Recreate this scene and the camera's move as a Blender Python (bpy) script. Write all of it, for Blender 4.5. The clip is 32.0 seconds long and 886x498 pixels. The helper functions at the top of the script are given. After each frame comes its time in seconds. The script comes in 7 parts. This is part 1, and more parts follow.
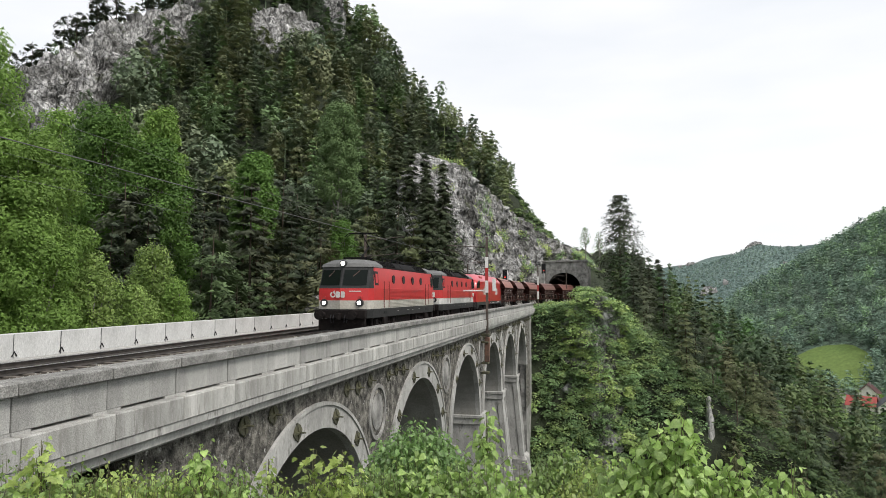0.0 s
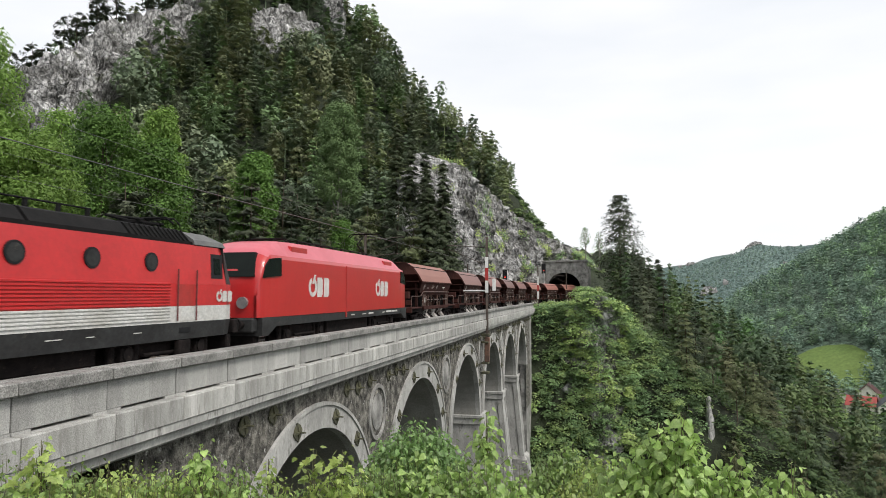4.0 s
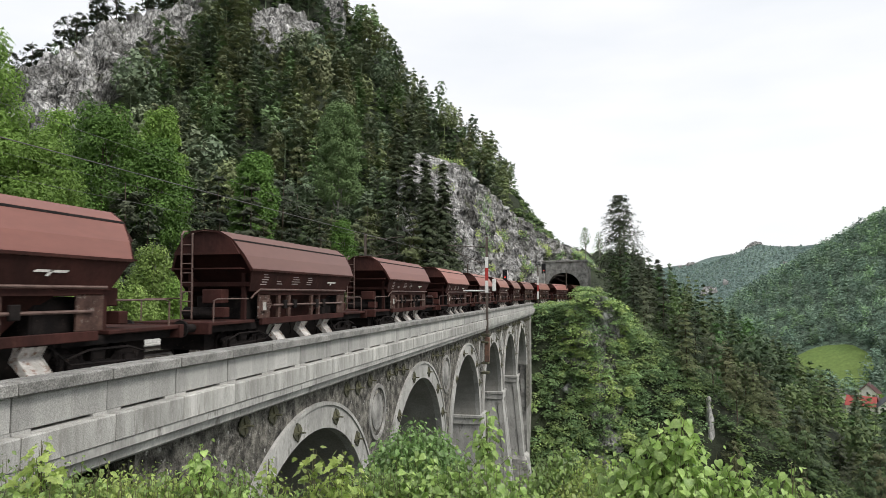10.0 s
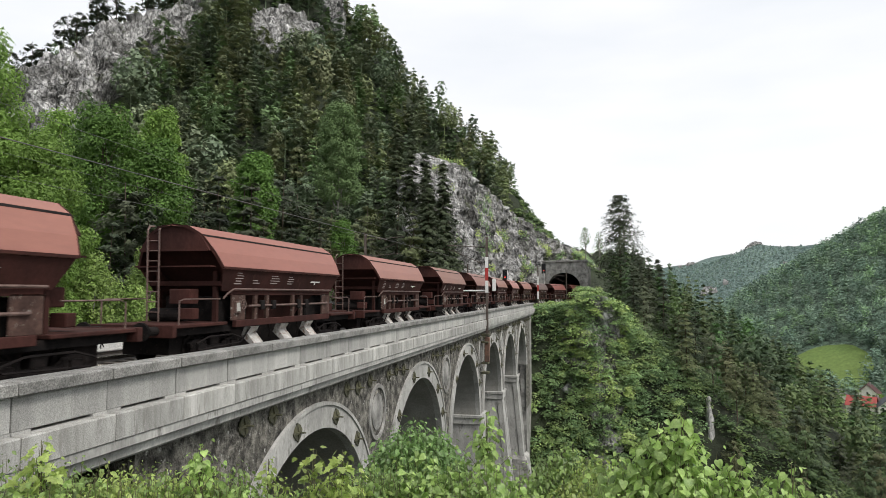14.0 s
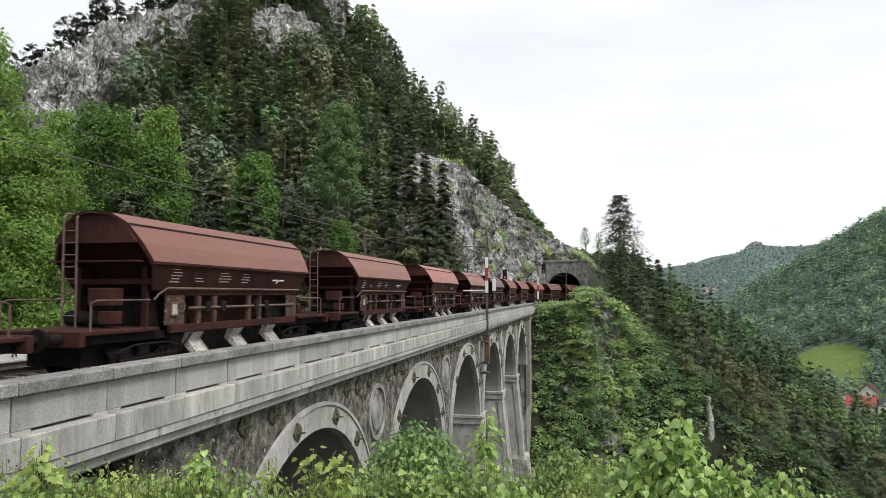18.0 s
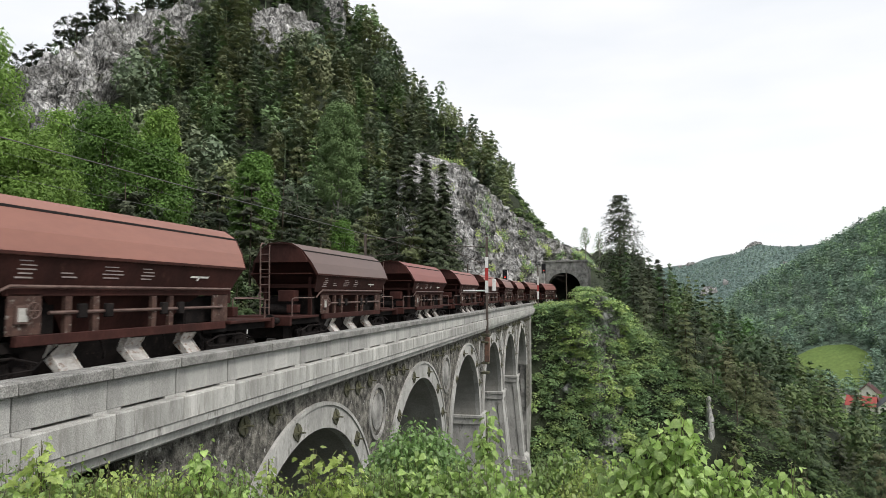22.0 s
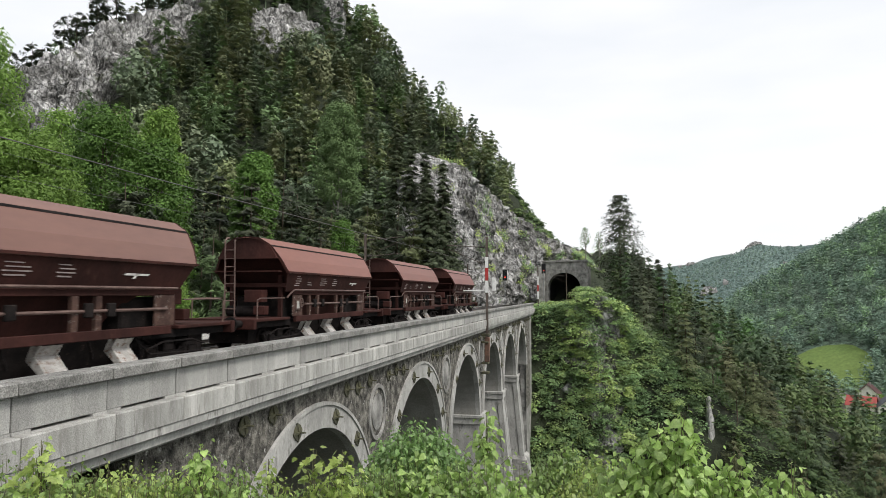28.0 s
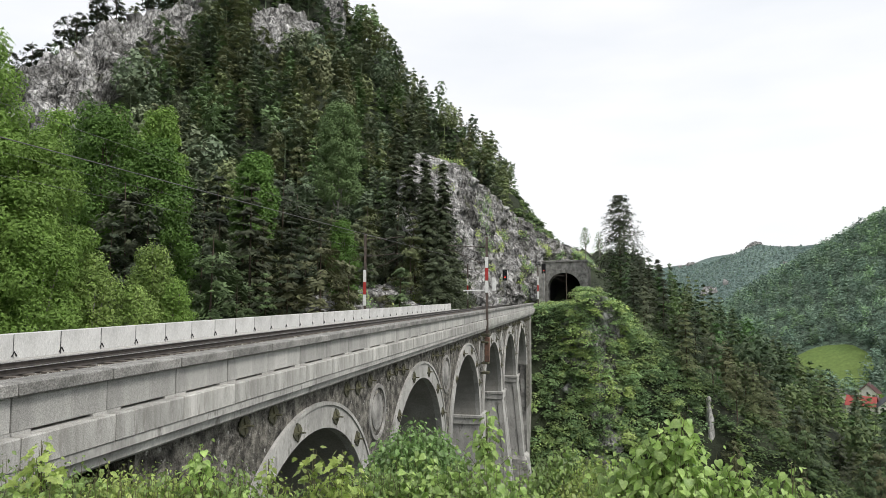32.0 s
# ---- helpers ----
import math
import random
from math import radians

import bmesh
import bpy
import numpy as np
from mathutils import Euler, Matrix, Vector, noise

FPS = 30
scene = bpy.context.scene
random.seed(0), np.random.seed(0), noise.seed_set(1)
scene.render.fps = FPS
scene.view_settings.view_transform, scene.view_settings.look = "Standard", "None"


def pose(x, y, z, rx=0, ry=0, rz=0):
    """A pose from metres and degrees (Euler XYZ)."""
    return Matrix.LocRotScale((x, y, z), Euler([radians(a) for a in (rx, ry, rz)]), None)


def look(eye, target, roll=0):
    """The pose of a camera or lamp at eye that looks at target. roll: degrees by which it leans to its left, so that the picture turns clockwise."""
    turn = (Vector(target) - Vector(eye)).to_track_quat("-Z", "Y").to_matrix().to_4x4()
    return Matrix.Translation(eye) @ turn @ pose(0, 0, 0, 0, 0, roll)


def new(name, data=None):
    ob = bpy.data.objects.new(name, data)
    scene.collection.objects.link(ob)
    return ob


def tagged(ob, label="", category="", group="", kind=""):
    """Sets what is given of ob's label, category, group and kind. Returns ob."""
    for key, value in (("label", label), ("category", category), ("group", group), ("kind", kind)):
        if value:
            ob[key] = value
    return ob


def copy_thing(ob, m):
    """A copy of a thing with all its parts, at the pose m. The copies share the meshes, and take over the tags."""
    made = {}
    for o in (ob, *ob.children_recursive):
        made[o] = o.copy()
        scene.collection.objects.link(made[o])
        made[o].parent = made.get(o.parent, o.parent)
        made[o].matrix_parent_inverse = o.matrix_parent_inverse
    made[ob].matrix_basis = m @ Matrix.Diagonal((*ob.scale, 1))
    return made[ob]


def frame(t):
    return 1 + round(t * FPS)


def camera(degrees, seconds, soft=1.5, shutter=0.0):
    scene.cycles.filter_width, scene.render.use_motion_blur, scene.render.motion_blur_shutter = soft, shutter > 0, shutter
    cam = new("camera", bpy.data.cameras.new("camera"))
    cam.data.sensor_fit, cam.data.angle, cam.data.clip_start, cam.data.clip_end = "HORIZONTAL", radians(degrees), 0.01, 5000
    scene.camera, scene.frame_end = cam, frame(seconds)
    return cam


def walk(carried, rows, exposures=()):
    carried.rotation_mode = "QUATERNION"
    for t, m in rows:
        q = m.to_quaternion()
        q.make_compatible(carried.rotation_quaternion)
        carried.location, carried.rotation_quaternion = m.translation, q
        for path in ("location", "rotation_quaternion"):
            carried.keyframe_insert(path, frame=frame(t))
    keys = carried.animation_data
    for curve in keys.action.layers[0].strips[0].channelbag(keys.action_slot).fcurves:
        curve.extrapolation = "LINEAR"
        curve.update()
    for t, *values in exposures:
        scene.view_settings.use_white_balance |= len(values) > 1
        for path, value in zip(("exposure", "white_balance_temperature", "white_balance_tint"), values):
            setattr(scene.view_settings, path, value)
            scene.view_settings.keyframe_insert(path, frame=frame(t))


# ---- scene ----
cam = camera(69.04, 32.0, soft=0.5, shutter=0.16)
EYE = pose(0.0, 0.0, 2.05, 93.99, 0.0, 12.87)
walk(cam, [(0.0, EYE), (32.0, EYE)], exposures=[(0.0, 0.0), (32.0, 0.0)])

# ---- world and sun: bright overcast ----
world = bpy.data.worlds.new("overcast_sky")
scene.world = world
world.use_nodes = True
wn, wl = world.node_tree.nodes, world.node_tree.links
wn.clear()
w_out = wn.new("ShaderNodeOutputWorld")
w_bg = wn.new("ShaderNodeBackground")
w_sky = wn.new("ShaderNodeTexSky")
w_sky.sky_type, w_sky.sun_disc = "NISHITA", False
w_sky.sun_elevation, w_sky.sun_rotation = radians(52), radians(116)
w_sky.air_density, w_sky.dust_density = 1.0, 3.0
w_cloud = wn.new("ShaderNodeTexNoise")
w_cloud.inputs["Scale"].default_value = 1.6
w_cloud.inputs["Detail"].default_value = 5.0
w_map = wn.new("ShaderNodeMapping")
w_map.inputs["Scale"].default_value = (1.0, 1.0, 4.0)
w_geo = wn.new("ShaderNodeTexCoord")
w_ramp = wn.new("ShaderNodeValToRGB")
w_ramp.color_ramp.elements[0].position, w_ramp.color_ramp.elements[0].color = 0.30, (7.35, 7.65, 8.1, 1)
w_ramp.color_ramp.elements[1].position, w_ramp.color_ramp.elements[1].color = 0.60, (8.85, 8.88, 8.98, 1)
w_mix = wn.new("ShaderNodeMix")
w_mix.data_type = "RGBA"
w_mix.inputs["Factor"].default_value = 0.9
w_bg.inputs["Strength"].default_value = 0.125
wl.new(w_geo.outputs["Generated"], w_map.inputs["Vector"])
wl.new(w_map.outputs["Vector"], w_cloud.inputs["Vector"])
wl.new(w_cloud.outputs["Fac"], w_ramp.inputs["Fac"])
wl.new(w_sky.outputs["Color"], w_mix.inputs["A"])
wl.new(w_ramp.outputs["Color"], w_mix.inputs["B"])
wl.new(w_mix.outputs["Result"], w_bg.inputs["Color"])
wl.new(w_bg.outputs["Background"], w_out.inputs["Surface"])
sun = new("sun", bpy.data.lights.new("sun", "SUN"))
sun.data.energy, sun.data.angle, sun.data.color = 2.6, radians(16), (1.0, 0.965, 0.91)
sun.matrix_world = look((100, -15, 150), (-10, 40, 0))


# ---- materials ----
def ramp_node(nt, fac, stops):
    r = nt.nodes.new("ShaderNodeValToRGB")
    el = r.color_ramp.elements
    while len(el) < len(stops):
        el.new(0.5)
    for e, (pos, col) in zip(el, stops):
        e.position, e.color = pos, (*col, 1)
    nt.links.new(fac, r.inputs["Fac"])
    return r.outputs["Color"]


def mixed(nt, fac, a, b, mode="MIX"):
    m = nt.nodes.new("ShaderNodeMix")
    m.data_type, m.blend_type = "RGBA", mode
    for sock, v in ((m.inputs["Factor"], fac), (m.inputs["A"], a), (m.inputs["B"], b)):
        if isinstance(v, (int, float)):
            sock.default_value = v
        elif isinstance(v, tuple):
            sock.default_value = (*v, 1)
        else:
            nt.links.new(v, sock)
    return m.outputs["Result"]


def noise_node(nt, vec, scale, detail=4.0, rough=0.55, kind="noise"):
    n = nt.nodes.new("ShaderNodeTexNoise" if kind == "noise" else "ShaderNodeTexVoronoi")
    n.inputs["Scale"].default_value = scale
    if kind == "noise":
        n.inputs["Detail"].default_value, n.inputs["Roughness"].default_value = detail, rough
    nt.links.new(vec, n.inputs["Vector"])
    return n.outputs["Fac" if kind == "noise" else "Distance"]


def material(name, base, dark=None, rough=0.8, metal=0.0, scale=2.0, fine=30.0, bump=0.3, bump_size=0.02, stretch=(1, 1, 1), spread=0.0, own=False, stain=None, stain_at=0.6, tint=False, island=0.0, clear=0.0, grain=(0.72, 1.15), even=False):
    """A surface with two scales of colour variation, grain and relief. own: the object's own colour multiplies it; tint: the mesh's tint attribute does."""
    m = bpy.data.materials.new(name)
    m.use_nodes = True
    nt = m.node_tree
    bsdf = nt.nodes["Principled BSDF"]
    tc = nt.nodes.new("ShaderNodeTexCoord")
    mp = nt.nodes.new("ShaderNodeMapping")
    mp.inputs["Scale"].default_value = stretch
    nt.links.new(tc.outputs["Object"], mp.inputs["Vector"])
    vec = mp.outputs["Vector"]
    dark = dark or tuple(c * 0.6 for c in base)
    big = noise_node(nt, vec, scale, 5.0, 0.6)
    small = noise_node(nt, tc.outputs["Object"] if even else vec, fine, 4.0, 0.7)
    col = ramp_node(nt, big, [(0.35, dark), (0.65, base)])
    edge = 0.12 if grain[0] < 0.6 else 0.2
    grain = ramp_node(nt, small, [(0.5 - edge, (grain[0],) * 3), (0.5 + edge, (grain[1],) * 3)])
    col = mixed(nt, 1.0, col, grain, "MULTIPLY")
    if stain:
        sn = noise_node(nt, vec, scale * 2.3, 8.0, 0.75)
        f = ramp_node(nt, sn, [(stain_at - 0.04, (0, 0, 0)), (stain_at + 0.05, (1, 1, 1))])
        col = mixed(nt, f, col, stain)
    info = nt.nodes.new("ShaderNodeObjectInfo")
    if own:
        col = mixed(nt, 1.0, col, info.outputs["Color"], "MULTIPLY")
    if spread:
        v = ramp_node(nt, info.outputs["Random"], [(0.0, (1 - spread,) * 3), (1.0, (1 + spread,) * 3)])
        col = mixed(nt, 1.0, col, v, "MULTIPLY")
    if island:
        gi = nt.nodes.new("ShaderNodeNewGeometry")
        v = ramp_node(nt, gi.outputs["Random Per Island"], [(0.0, (1 - island, 1 - island, 1 - island)), (1.0, (1 + island, 1 + island, 1 + island * 0.6))])
        col = mixed(nt, 1.0, col, v, "MULTIPLY")
    if tint:
        at = nt.nodes.new("ShaderNodeAttribute")
        at.attribute_name = "tint"
        col = mixed(nt, 1.0, col, at.outputs["Color"], "MULTIPLY")
    nt.links.new(col, bsdf.inputs["Base Color"])
    bsdf.inputs["Roughness"].default_value = rough
    bsdf.inputs["Metallic"].default_value = metal
    bsdf.inputs["Coat Weight"].default_value = clear
    if bump:
        b = nt.nodes.new("ShaderNodeBump")
        b.inputs["Strength"].default_value, b.inputs["Distance"].default_value = bump, bump_size
        nt.links.new(small, b.inputs["Height"])
        nt.links.new(b.outputs["Normal"], bsdf.inputs["Normal"])
    return m


def foliage(name, base, dark, back=0.35, tint=False, spread=0.12, own=False, island=0.28, near=False):
    """Leaves: diffuse with some light passing through, each leaf its own shade."""
    m = material(name, base, dark, rough=0.6, scale=14.0 if near else 0.6, fine=90.0 if near else 6.0, bump=0.35 if near else 0, bump_size=0.004, tint=tint, island=island, spread=spread, own=own)
    nt = m.node_tree
    bsdf = nt.nodes["Principled BSDF"]
    tr = nt.nodes.new("ShaderNodeBsdfTranslucent")
    src = bsdf.inputs["Base Color"].links[0].from_socket
    nt.links.new(src, tr.inputs["Color"])
    bsdf.inputs["Specular IOR Level"].default_value = 0.5 if near else 0.25
    bsdf.inputs["Roughness"].default_value = 0.42 if near else 0.6
    mx = nt.nodes.new("ShaderNodeMixShader")
    mx.inputs["Fac"].default_value = back
    out = nt.nodes["Material Output"]
    nt.links.new(bsdf.outputs["BSDF"], mx.inputs[1])
    nt.links.new(tr.outputs["BSDF"], mx.inputs[2])
    nt.links.new(mx.outputs["Shader"], out.inputs["Surface"])
    return m


def glowing(name, color, strength):
    m = bpy.data.materials.new(name)
    m.use_nodes = True
    b = m.node_tree.nodes["Principled BSDF"]
    b.inputs["Base Color"].default_value = (*color, 1)
    b.inputs["Emission Color"].default_value = (*color, 1)
    b.inputs["Emission Strength"].default_value = strength
    return m


def rock_material():
    """Fractured grey limestone: angular blocks with dark cracks, pale faces and mossy ledges."""
    m = bpy.data.materials.new("fractured_limestone")
    m.use_nodes = True
    nt = m.node_tree
    bsdf = nt.nodes["Principled BSDF"]
    tc = nt.nodes.new("ShaderNodeTexCoord")
    mp = nt.nodes.new("ShaderNodeMapping")
    mp.inputs["Rotation"].default_value, mp.inputs["Scale"].default_value = (0.5, 0.35, 0.2), (1.0, 1.0, 0.62)
    nt.links.new(tc.outputs["Object"], mp.inputs["Vector"])
    warp = nt.nodes.new("ShaderNodeTexNoise")
    warp.inputs["Scale"].default_value, warp.inputs["Detail"].default_value = 0.7, 5.0
    nt.links.new(mp.outputs["Vector"], warp.inputs["Vector"])
    vec = mixed(nt, 0.30, mp.outputs["Vector"], warp.outputs["Color"], "LINEAR_LIGHT")
    def cracks(scale, edge):
        v = nt.nodes.new("ShaderNodeTexVoronoi")
        v.feature = "DISTANCE_TO_EDGE"
        v.inputs["Scale"].default_value = scale
        nt.links.new(vec, v.inputs["Vector"])
        return ramp_node(nt, v.outputs["Distance"], [(0.0, (0.22, 0.21, 0.2)), (edge, (1, 1, 1))])
    big = noise_node(nt, vec, 0.16, 7.0, 0.7)
    fine = noise_node(nt, vec, 1.3, 8.0, 0.72)
    col = ramp_node(nt, big, [(0.36, (0.12, 0.118, 0.11)), (0.46, (0.29, 0.286, 0.276)), (0.54, (0.43, 0.425, 0.415)), (0.66, (0.66, 0.655, 0.645))])
    col = mixed(nt, 1.0, col, ramp_node(nt, fine, [(0.40, (0.32, 0.32, 0.33)), (0.50, (0.85, 0.85, 0.85)), (0.60, (1.25, 1.25, 1.25))]), "MULTIPLY")
    c1, c2 = cracks(0.22, 0.09), cracks(0.8, 0.10)
    col = mixed(nt, 0.6, col, c1, "MULTIPLY")
    col = mixed(nt, 0.45, col, c2, "MULTIPLY")
    moss = noise_node(nt, mp.outputs["Vector"], 0.35, 7.0, 0.7)
    col = mixed(nt, ramp_node(nt, moss, [(0.57, (0, 0, 0)), (0.66, (0.85, 0.85, 0.85))]), col, (0.075, 0.085, 0.045))
    nt.links.new(col, bsdf.inputs["Base Color"])
    bsdf.inputs["Roughness"].default_value = 0.95
    last = None
    for h, dist in ((c1, 0.7), (c2, 0.3), (fine, 0.5)):
        b = nt.nodes.new("ShaderNodeBump")
        b.inputs["Strength"].default_value, b.inputs["Distance"].default_value = 0.9, dist
        nt.links.new(h, b.inputs["Height"])
        if last:
            nt.links.new(last, b.inputs["Normal"])
        last = b.outputs["Normal"]
    nt.links.new(last, bsdf.inputs["Normal"])
    return m


M_CONCRETE = material("weathered_concrete", (0.46, 0.455, 0.43), (0.30, 0.296, 0.28), 0.9, scale=2.6, fine=46, bump=0.9, bump_size=0.014, stretch=(1, 1, 0.16), spread=0.16, stain=(0.20, 0.195, 0.18), stain_at=0.64, grain=(0.6, 1.2), even=True)
M_LEDGE = material("limewashed_concrete", (0.54, 0.532, 0.505), (0.33, 0.324, 0.30), 0.9, scale=2.6, fine=40, bump=0.6, bump_size=0.014, stretch=(1, 1, 0.22), spread=0.2, stain=(0.25, 0.242, 0.22), stain_at=0.59, grain=(0.6, 1.2), even=True)
M_COPING = material("speckled_coping", (0.31, 0.303, 0.285), (0.16, 0.157, 0.147), 0.95, scale=2.6, fine=28, bump=0.7, bump_size=0.014, spread=0.16, stain=(0.12, 0.118, 0.108), stain_at=0.60, grain=(0.55, 1.25))
M_RING = material("smooth_cement_render", (0.50, 0.492, 0.468), (0.29, 0.285, 0.268), 0.9, scale=0.9, fine=14, bump=0.3, bump_size=0.01, stretch=(1, 1, 0.4), stain=(0.17, 0.165, 0.15), stain_at=0.60, grain=(0.72, 1.14))
M_SPANDREL = material("flaking_masonry", (0.27, 0.255, 0.22), (0.035, 0.032, 0.028), 0.95, scale=2.0, fine=4.5, bump=1.0, bump_size=0.22, stretch=(1, 1, 0.8), stain=(0.50, 0.49, 0.46), stain_at=0.63, grain=(0.35, 1.4))
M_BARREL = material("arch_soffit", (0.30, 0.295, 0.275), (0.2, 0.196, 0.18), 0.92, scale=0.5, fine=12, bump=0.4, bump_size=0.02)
M_WALL = material("pale_precast_concrete", (0.60, 0.60, 0.585), (0.46, 0.46, 0.445), 0.85, scale=1.6, fine=30, bump=0.2, bump_size=0.006, stretch=(1, 1, 0.4), spread=0.06, stain=(0.27, 0.265, 0.25), stain_at=0.63)
M_BALLAST = material("grey_ballast", (0.30, 0.29, 0.27), (0.13, 0.125, 0.115), 0.95, scale=6, fine=22, bump=1.0, bump_size=0.06)
M_RAIL = material("rusty_rail", (0.075, 0.064, 0.056), (0.045, 0.04, 0.036), 0.55, 0.5, scale=4, fine=40, bump=0.1)
M_RAILTOP = material("polished_rail_head", (0.45, 0.44, 0.43), (0.35, 0.34, 0.33), 0.25, 1.0, scale=4, fine=60, bump=0.05)
M_SLEEPER = material("dark_sleeper", (0.14, 0.12, 0.10), (0.07, 0.06, 0.05), 0.9, scale=5, fine=30, spread=0.2)
M_RUST = material("rusty_steel", (0.20, 0.11, 0.075), (0.11, 0.07, 0.055), 0.8, 0.2, scale=3, fine=30, bump=0.2)
M_IRON = material("mossy_iron", (0.13, 0.125, 0.07), (0.06, 0.06, 0.045), 0.8, 0.3, scale=5, fine=30)
M_GREYSTEEL = material("galvanised_steel", (0.42, 0.43, 0.43), (0.3, 0.31, 0.31), 0.5, 0.6, scale=4, fine=40, bump=0.1)
M_WHITE = material("white_paint", (0.80, 0.80, 0.78), (0.7, 0.7, 0.68), 0.5, scale=3, fine=30, bump=0.05)
M_SIGNRED = material("red_paint", (0.45, 0.03, 0.025), (0.34, 0.03, 0.025), 0.5, scale=3, fine=30, bump=0.05)
M_BLACK = material("black_paint", (0.02, 0.02, 0.022), (0.012, 0.012, 0.013), 0.5, scale=3, fine=30, bump=0.05)
M_WIRE = material("dull_grey_wire", (0.20, 0.20, 0.19), (0.14, 0.14, 0.14), 0.5, 0.5, bump=0)
M_ROCK = rock_material()
M_PALEROCK = material("pale_bare_limestone", (0.50, 0.49, 0.47), (0.27, 0.264, 0.25), 0.95, scale=0.8, fine=5, bump=0.8, bump_size=0.1, stretch=(1, 1, 0.4), stain=(0.12, 0.12, 0.10), stain_at=0.64, grain=(0.5, 1.25))
# Forest floor kept near black so gaps between trees read as shadow.
M_GROUND = material("shade_darkened_floor", (0.034, 0.046, 0.020), (0.016, 0.021, 0.011), 0.95, scale=0.09, fine=1.3, bump=0.8, bump_size=0.3, stain=(0.07, 0.055, 0.035), stain_at=0.64)
M_MEADOW = material("mown_meadow", (0.15, 0.21, 0.05), (0.11, 0.17, 0.04), 0.9, scale=0.02, fine=0.4, bump=0.2, bump_size=0.1)
M_MAST = material("mast_steel", (0.15, 0.115, 0.095), (0.09, 0.075, 0.065), 0.7, 0.3, scale=3, fine=30, bump=0.1)
M_STONE = material("portal_stone", (0.42, 0.41, 0.385), (0.15, 0.146, 0.138), 0.95, scale=1.0, fine=9, bump=0.7, bump_size=0.04, spread=0.25)
M_BARK = material("bark", (0.12, 0.09, 0.065), (0.05, 0.04, 0.03), 0.95, scale=1.5, fine=9, bump=0.8, bump_size=0.04, stretch=(1, 1, 0.25))
M_TWIG = material("green_brown_twig", (0.16, 0.15, 0.075), (0.09, 0.08, 0.045), 0.8, scale=8, fine=60, bump=0.1)
M_PALEBARK = material("pale_bark", (0.34, 0.32, 0.28), (0.18, 0.17, 0.15), 0.9, scale=1.5, fine=9, bump=0.5, bump_size=0.03, stretch=(1, 1, 0.3))
F_SPRUCE = foliage("spruce_needles", (0.245, 0.290, 0.195), (0.165, 0.200, 0.136), 0.15, tint=True, island=0.15)
F_NEEDLE = foliage("conifer_needles", (0.125, 0.145, 0.095), (0.080, 0.095, 0.064), 0.15, own=True, island=0.15)
F_LIGHT = foliage("beech_leaves", (0.25, 0.385, 0.10), (0.165, 0.275, 0.062), 0.40, island=0.22)
F_MID = foliage("maple_leaves", (0.135, 0.25, 0.055), (0.085, 0.165, 0.036), 0.28, island=0.2)
F_ASHY = foliage("birch_leaves", (0.17, 0.25, 0.105), (0.12, 0.185, 0.075), 0.3, island=0.15)
F_PALE = foliage("ash_leaves", (0.32, 0.43, 0.14), (0.15, 0.24, 0.06), 0.3)
F_BUSH = foliage("shrub_leaves", (0.27, 0.38, 0.12), (0.14, 0.23, 0.065), 0.35, near=True)
F_LINDEN = foliage("linden_leaves", (0.45, 0.60, 0.21), (0.23, 0.37, 0.10), 0.4, near=True)
F_BUSHT = foliage("slope_shrubs", (0.37, 0.48, 0.235), (0.25, 0.345, 0.16), 0.25, tint=True, island=0.18)
# Far woods and slopes: pale blue-green carries the haze of distance in the colour.
F_HAZEWOOD = foliage("distant_wood", (0.215, 0.305, 0.225), (0.17, 0.245, 0.185), 0.1, tint=True, island=0.08)
F_DIST = foliage("hazed_far_wood", (0.18, 0.265, 0.225), (0.145, 0.215, 0.19), 0.1, tint=True)
M_FARGROUND = material("hazed_far_slope", (0.15, 0.215, 0.185), (0.11, 0.165, 0.15), 0.95, scale=0.02, fine=0.14, bump=1.0, bump_size=8.0, grain=(0.45, 1.35))
M_MIDGROUND = material("hazed_wooded_slope", (0.15, 0.215, 0.15), (0.10, 0.15, 0.105), 0.95, scale=0.05, fine=0.28, bump=1.0, bump_size=4.0, grain=(0.35, 1.4))
P_RED = material("signal_red_paint", (0.55, 0.026, 0.028), (0.47, 0.022, 0.024), 0.4, scale=1.0, fine=8, bump=0.02, clear=0.15, grain=(0.9, 1.05))
P_TRED = material("bright_red_paint", (0.49, 0.021, 0.022), (0.44, 0.019, 0.02), 0.3, scale=1.0, fine=8, bump=0.01, clear=0.4, grain=(0.95, 1.02))
P_TROOF = material("pink_red_roof", (0.56, 0.125, 0.155), (0.49, 0.10, 0.125), 0.4, scale=0.6, fine=8, bump=0, grain=(0.95, 1.03))
P_GREY = material("umbra_grey_paint", (0.046, 0.047, 0.047), (0.028, 0.028, 0.028), 0.5, scale=1.5, fine=12, bump=0.05, stain=(0.11, 0.095, 0.08), stain_at=0.66)
P_LIGHT = material("agate_grey_band", (0.50, 0.49, 0.46), (0.40, 0.385, 0.35), 0.5, scale=1.2, fine=12, bump=0.05, own=True)
P_ROOFG = material("grey_cab_roof", (0.14, 0.14, 0.137), (0.10, 0.10, 0.098), 0.6, scale=1.5, fine=12, bump=0.1)
P_DARK = material("sooty_underframe", (0.019, 0.015, 0.014), (0.007, 0.006, 0.006), 0.9, 0.0, scale=3, fine=20, bump=0.3, stain=(0.07, 0.05, 0.04), stain_at=0.64)
P_ROOFK = material("black_roof_grille", (0.013, 0.012, 0.012), (0.008, 0.008, 0.008), 0.85, scale=3, fine=20, bump=0.2)
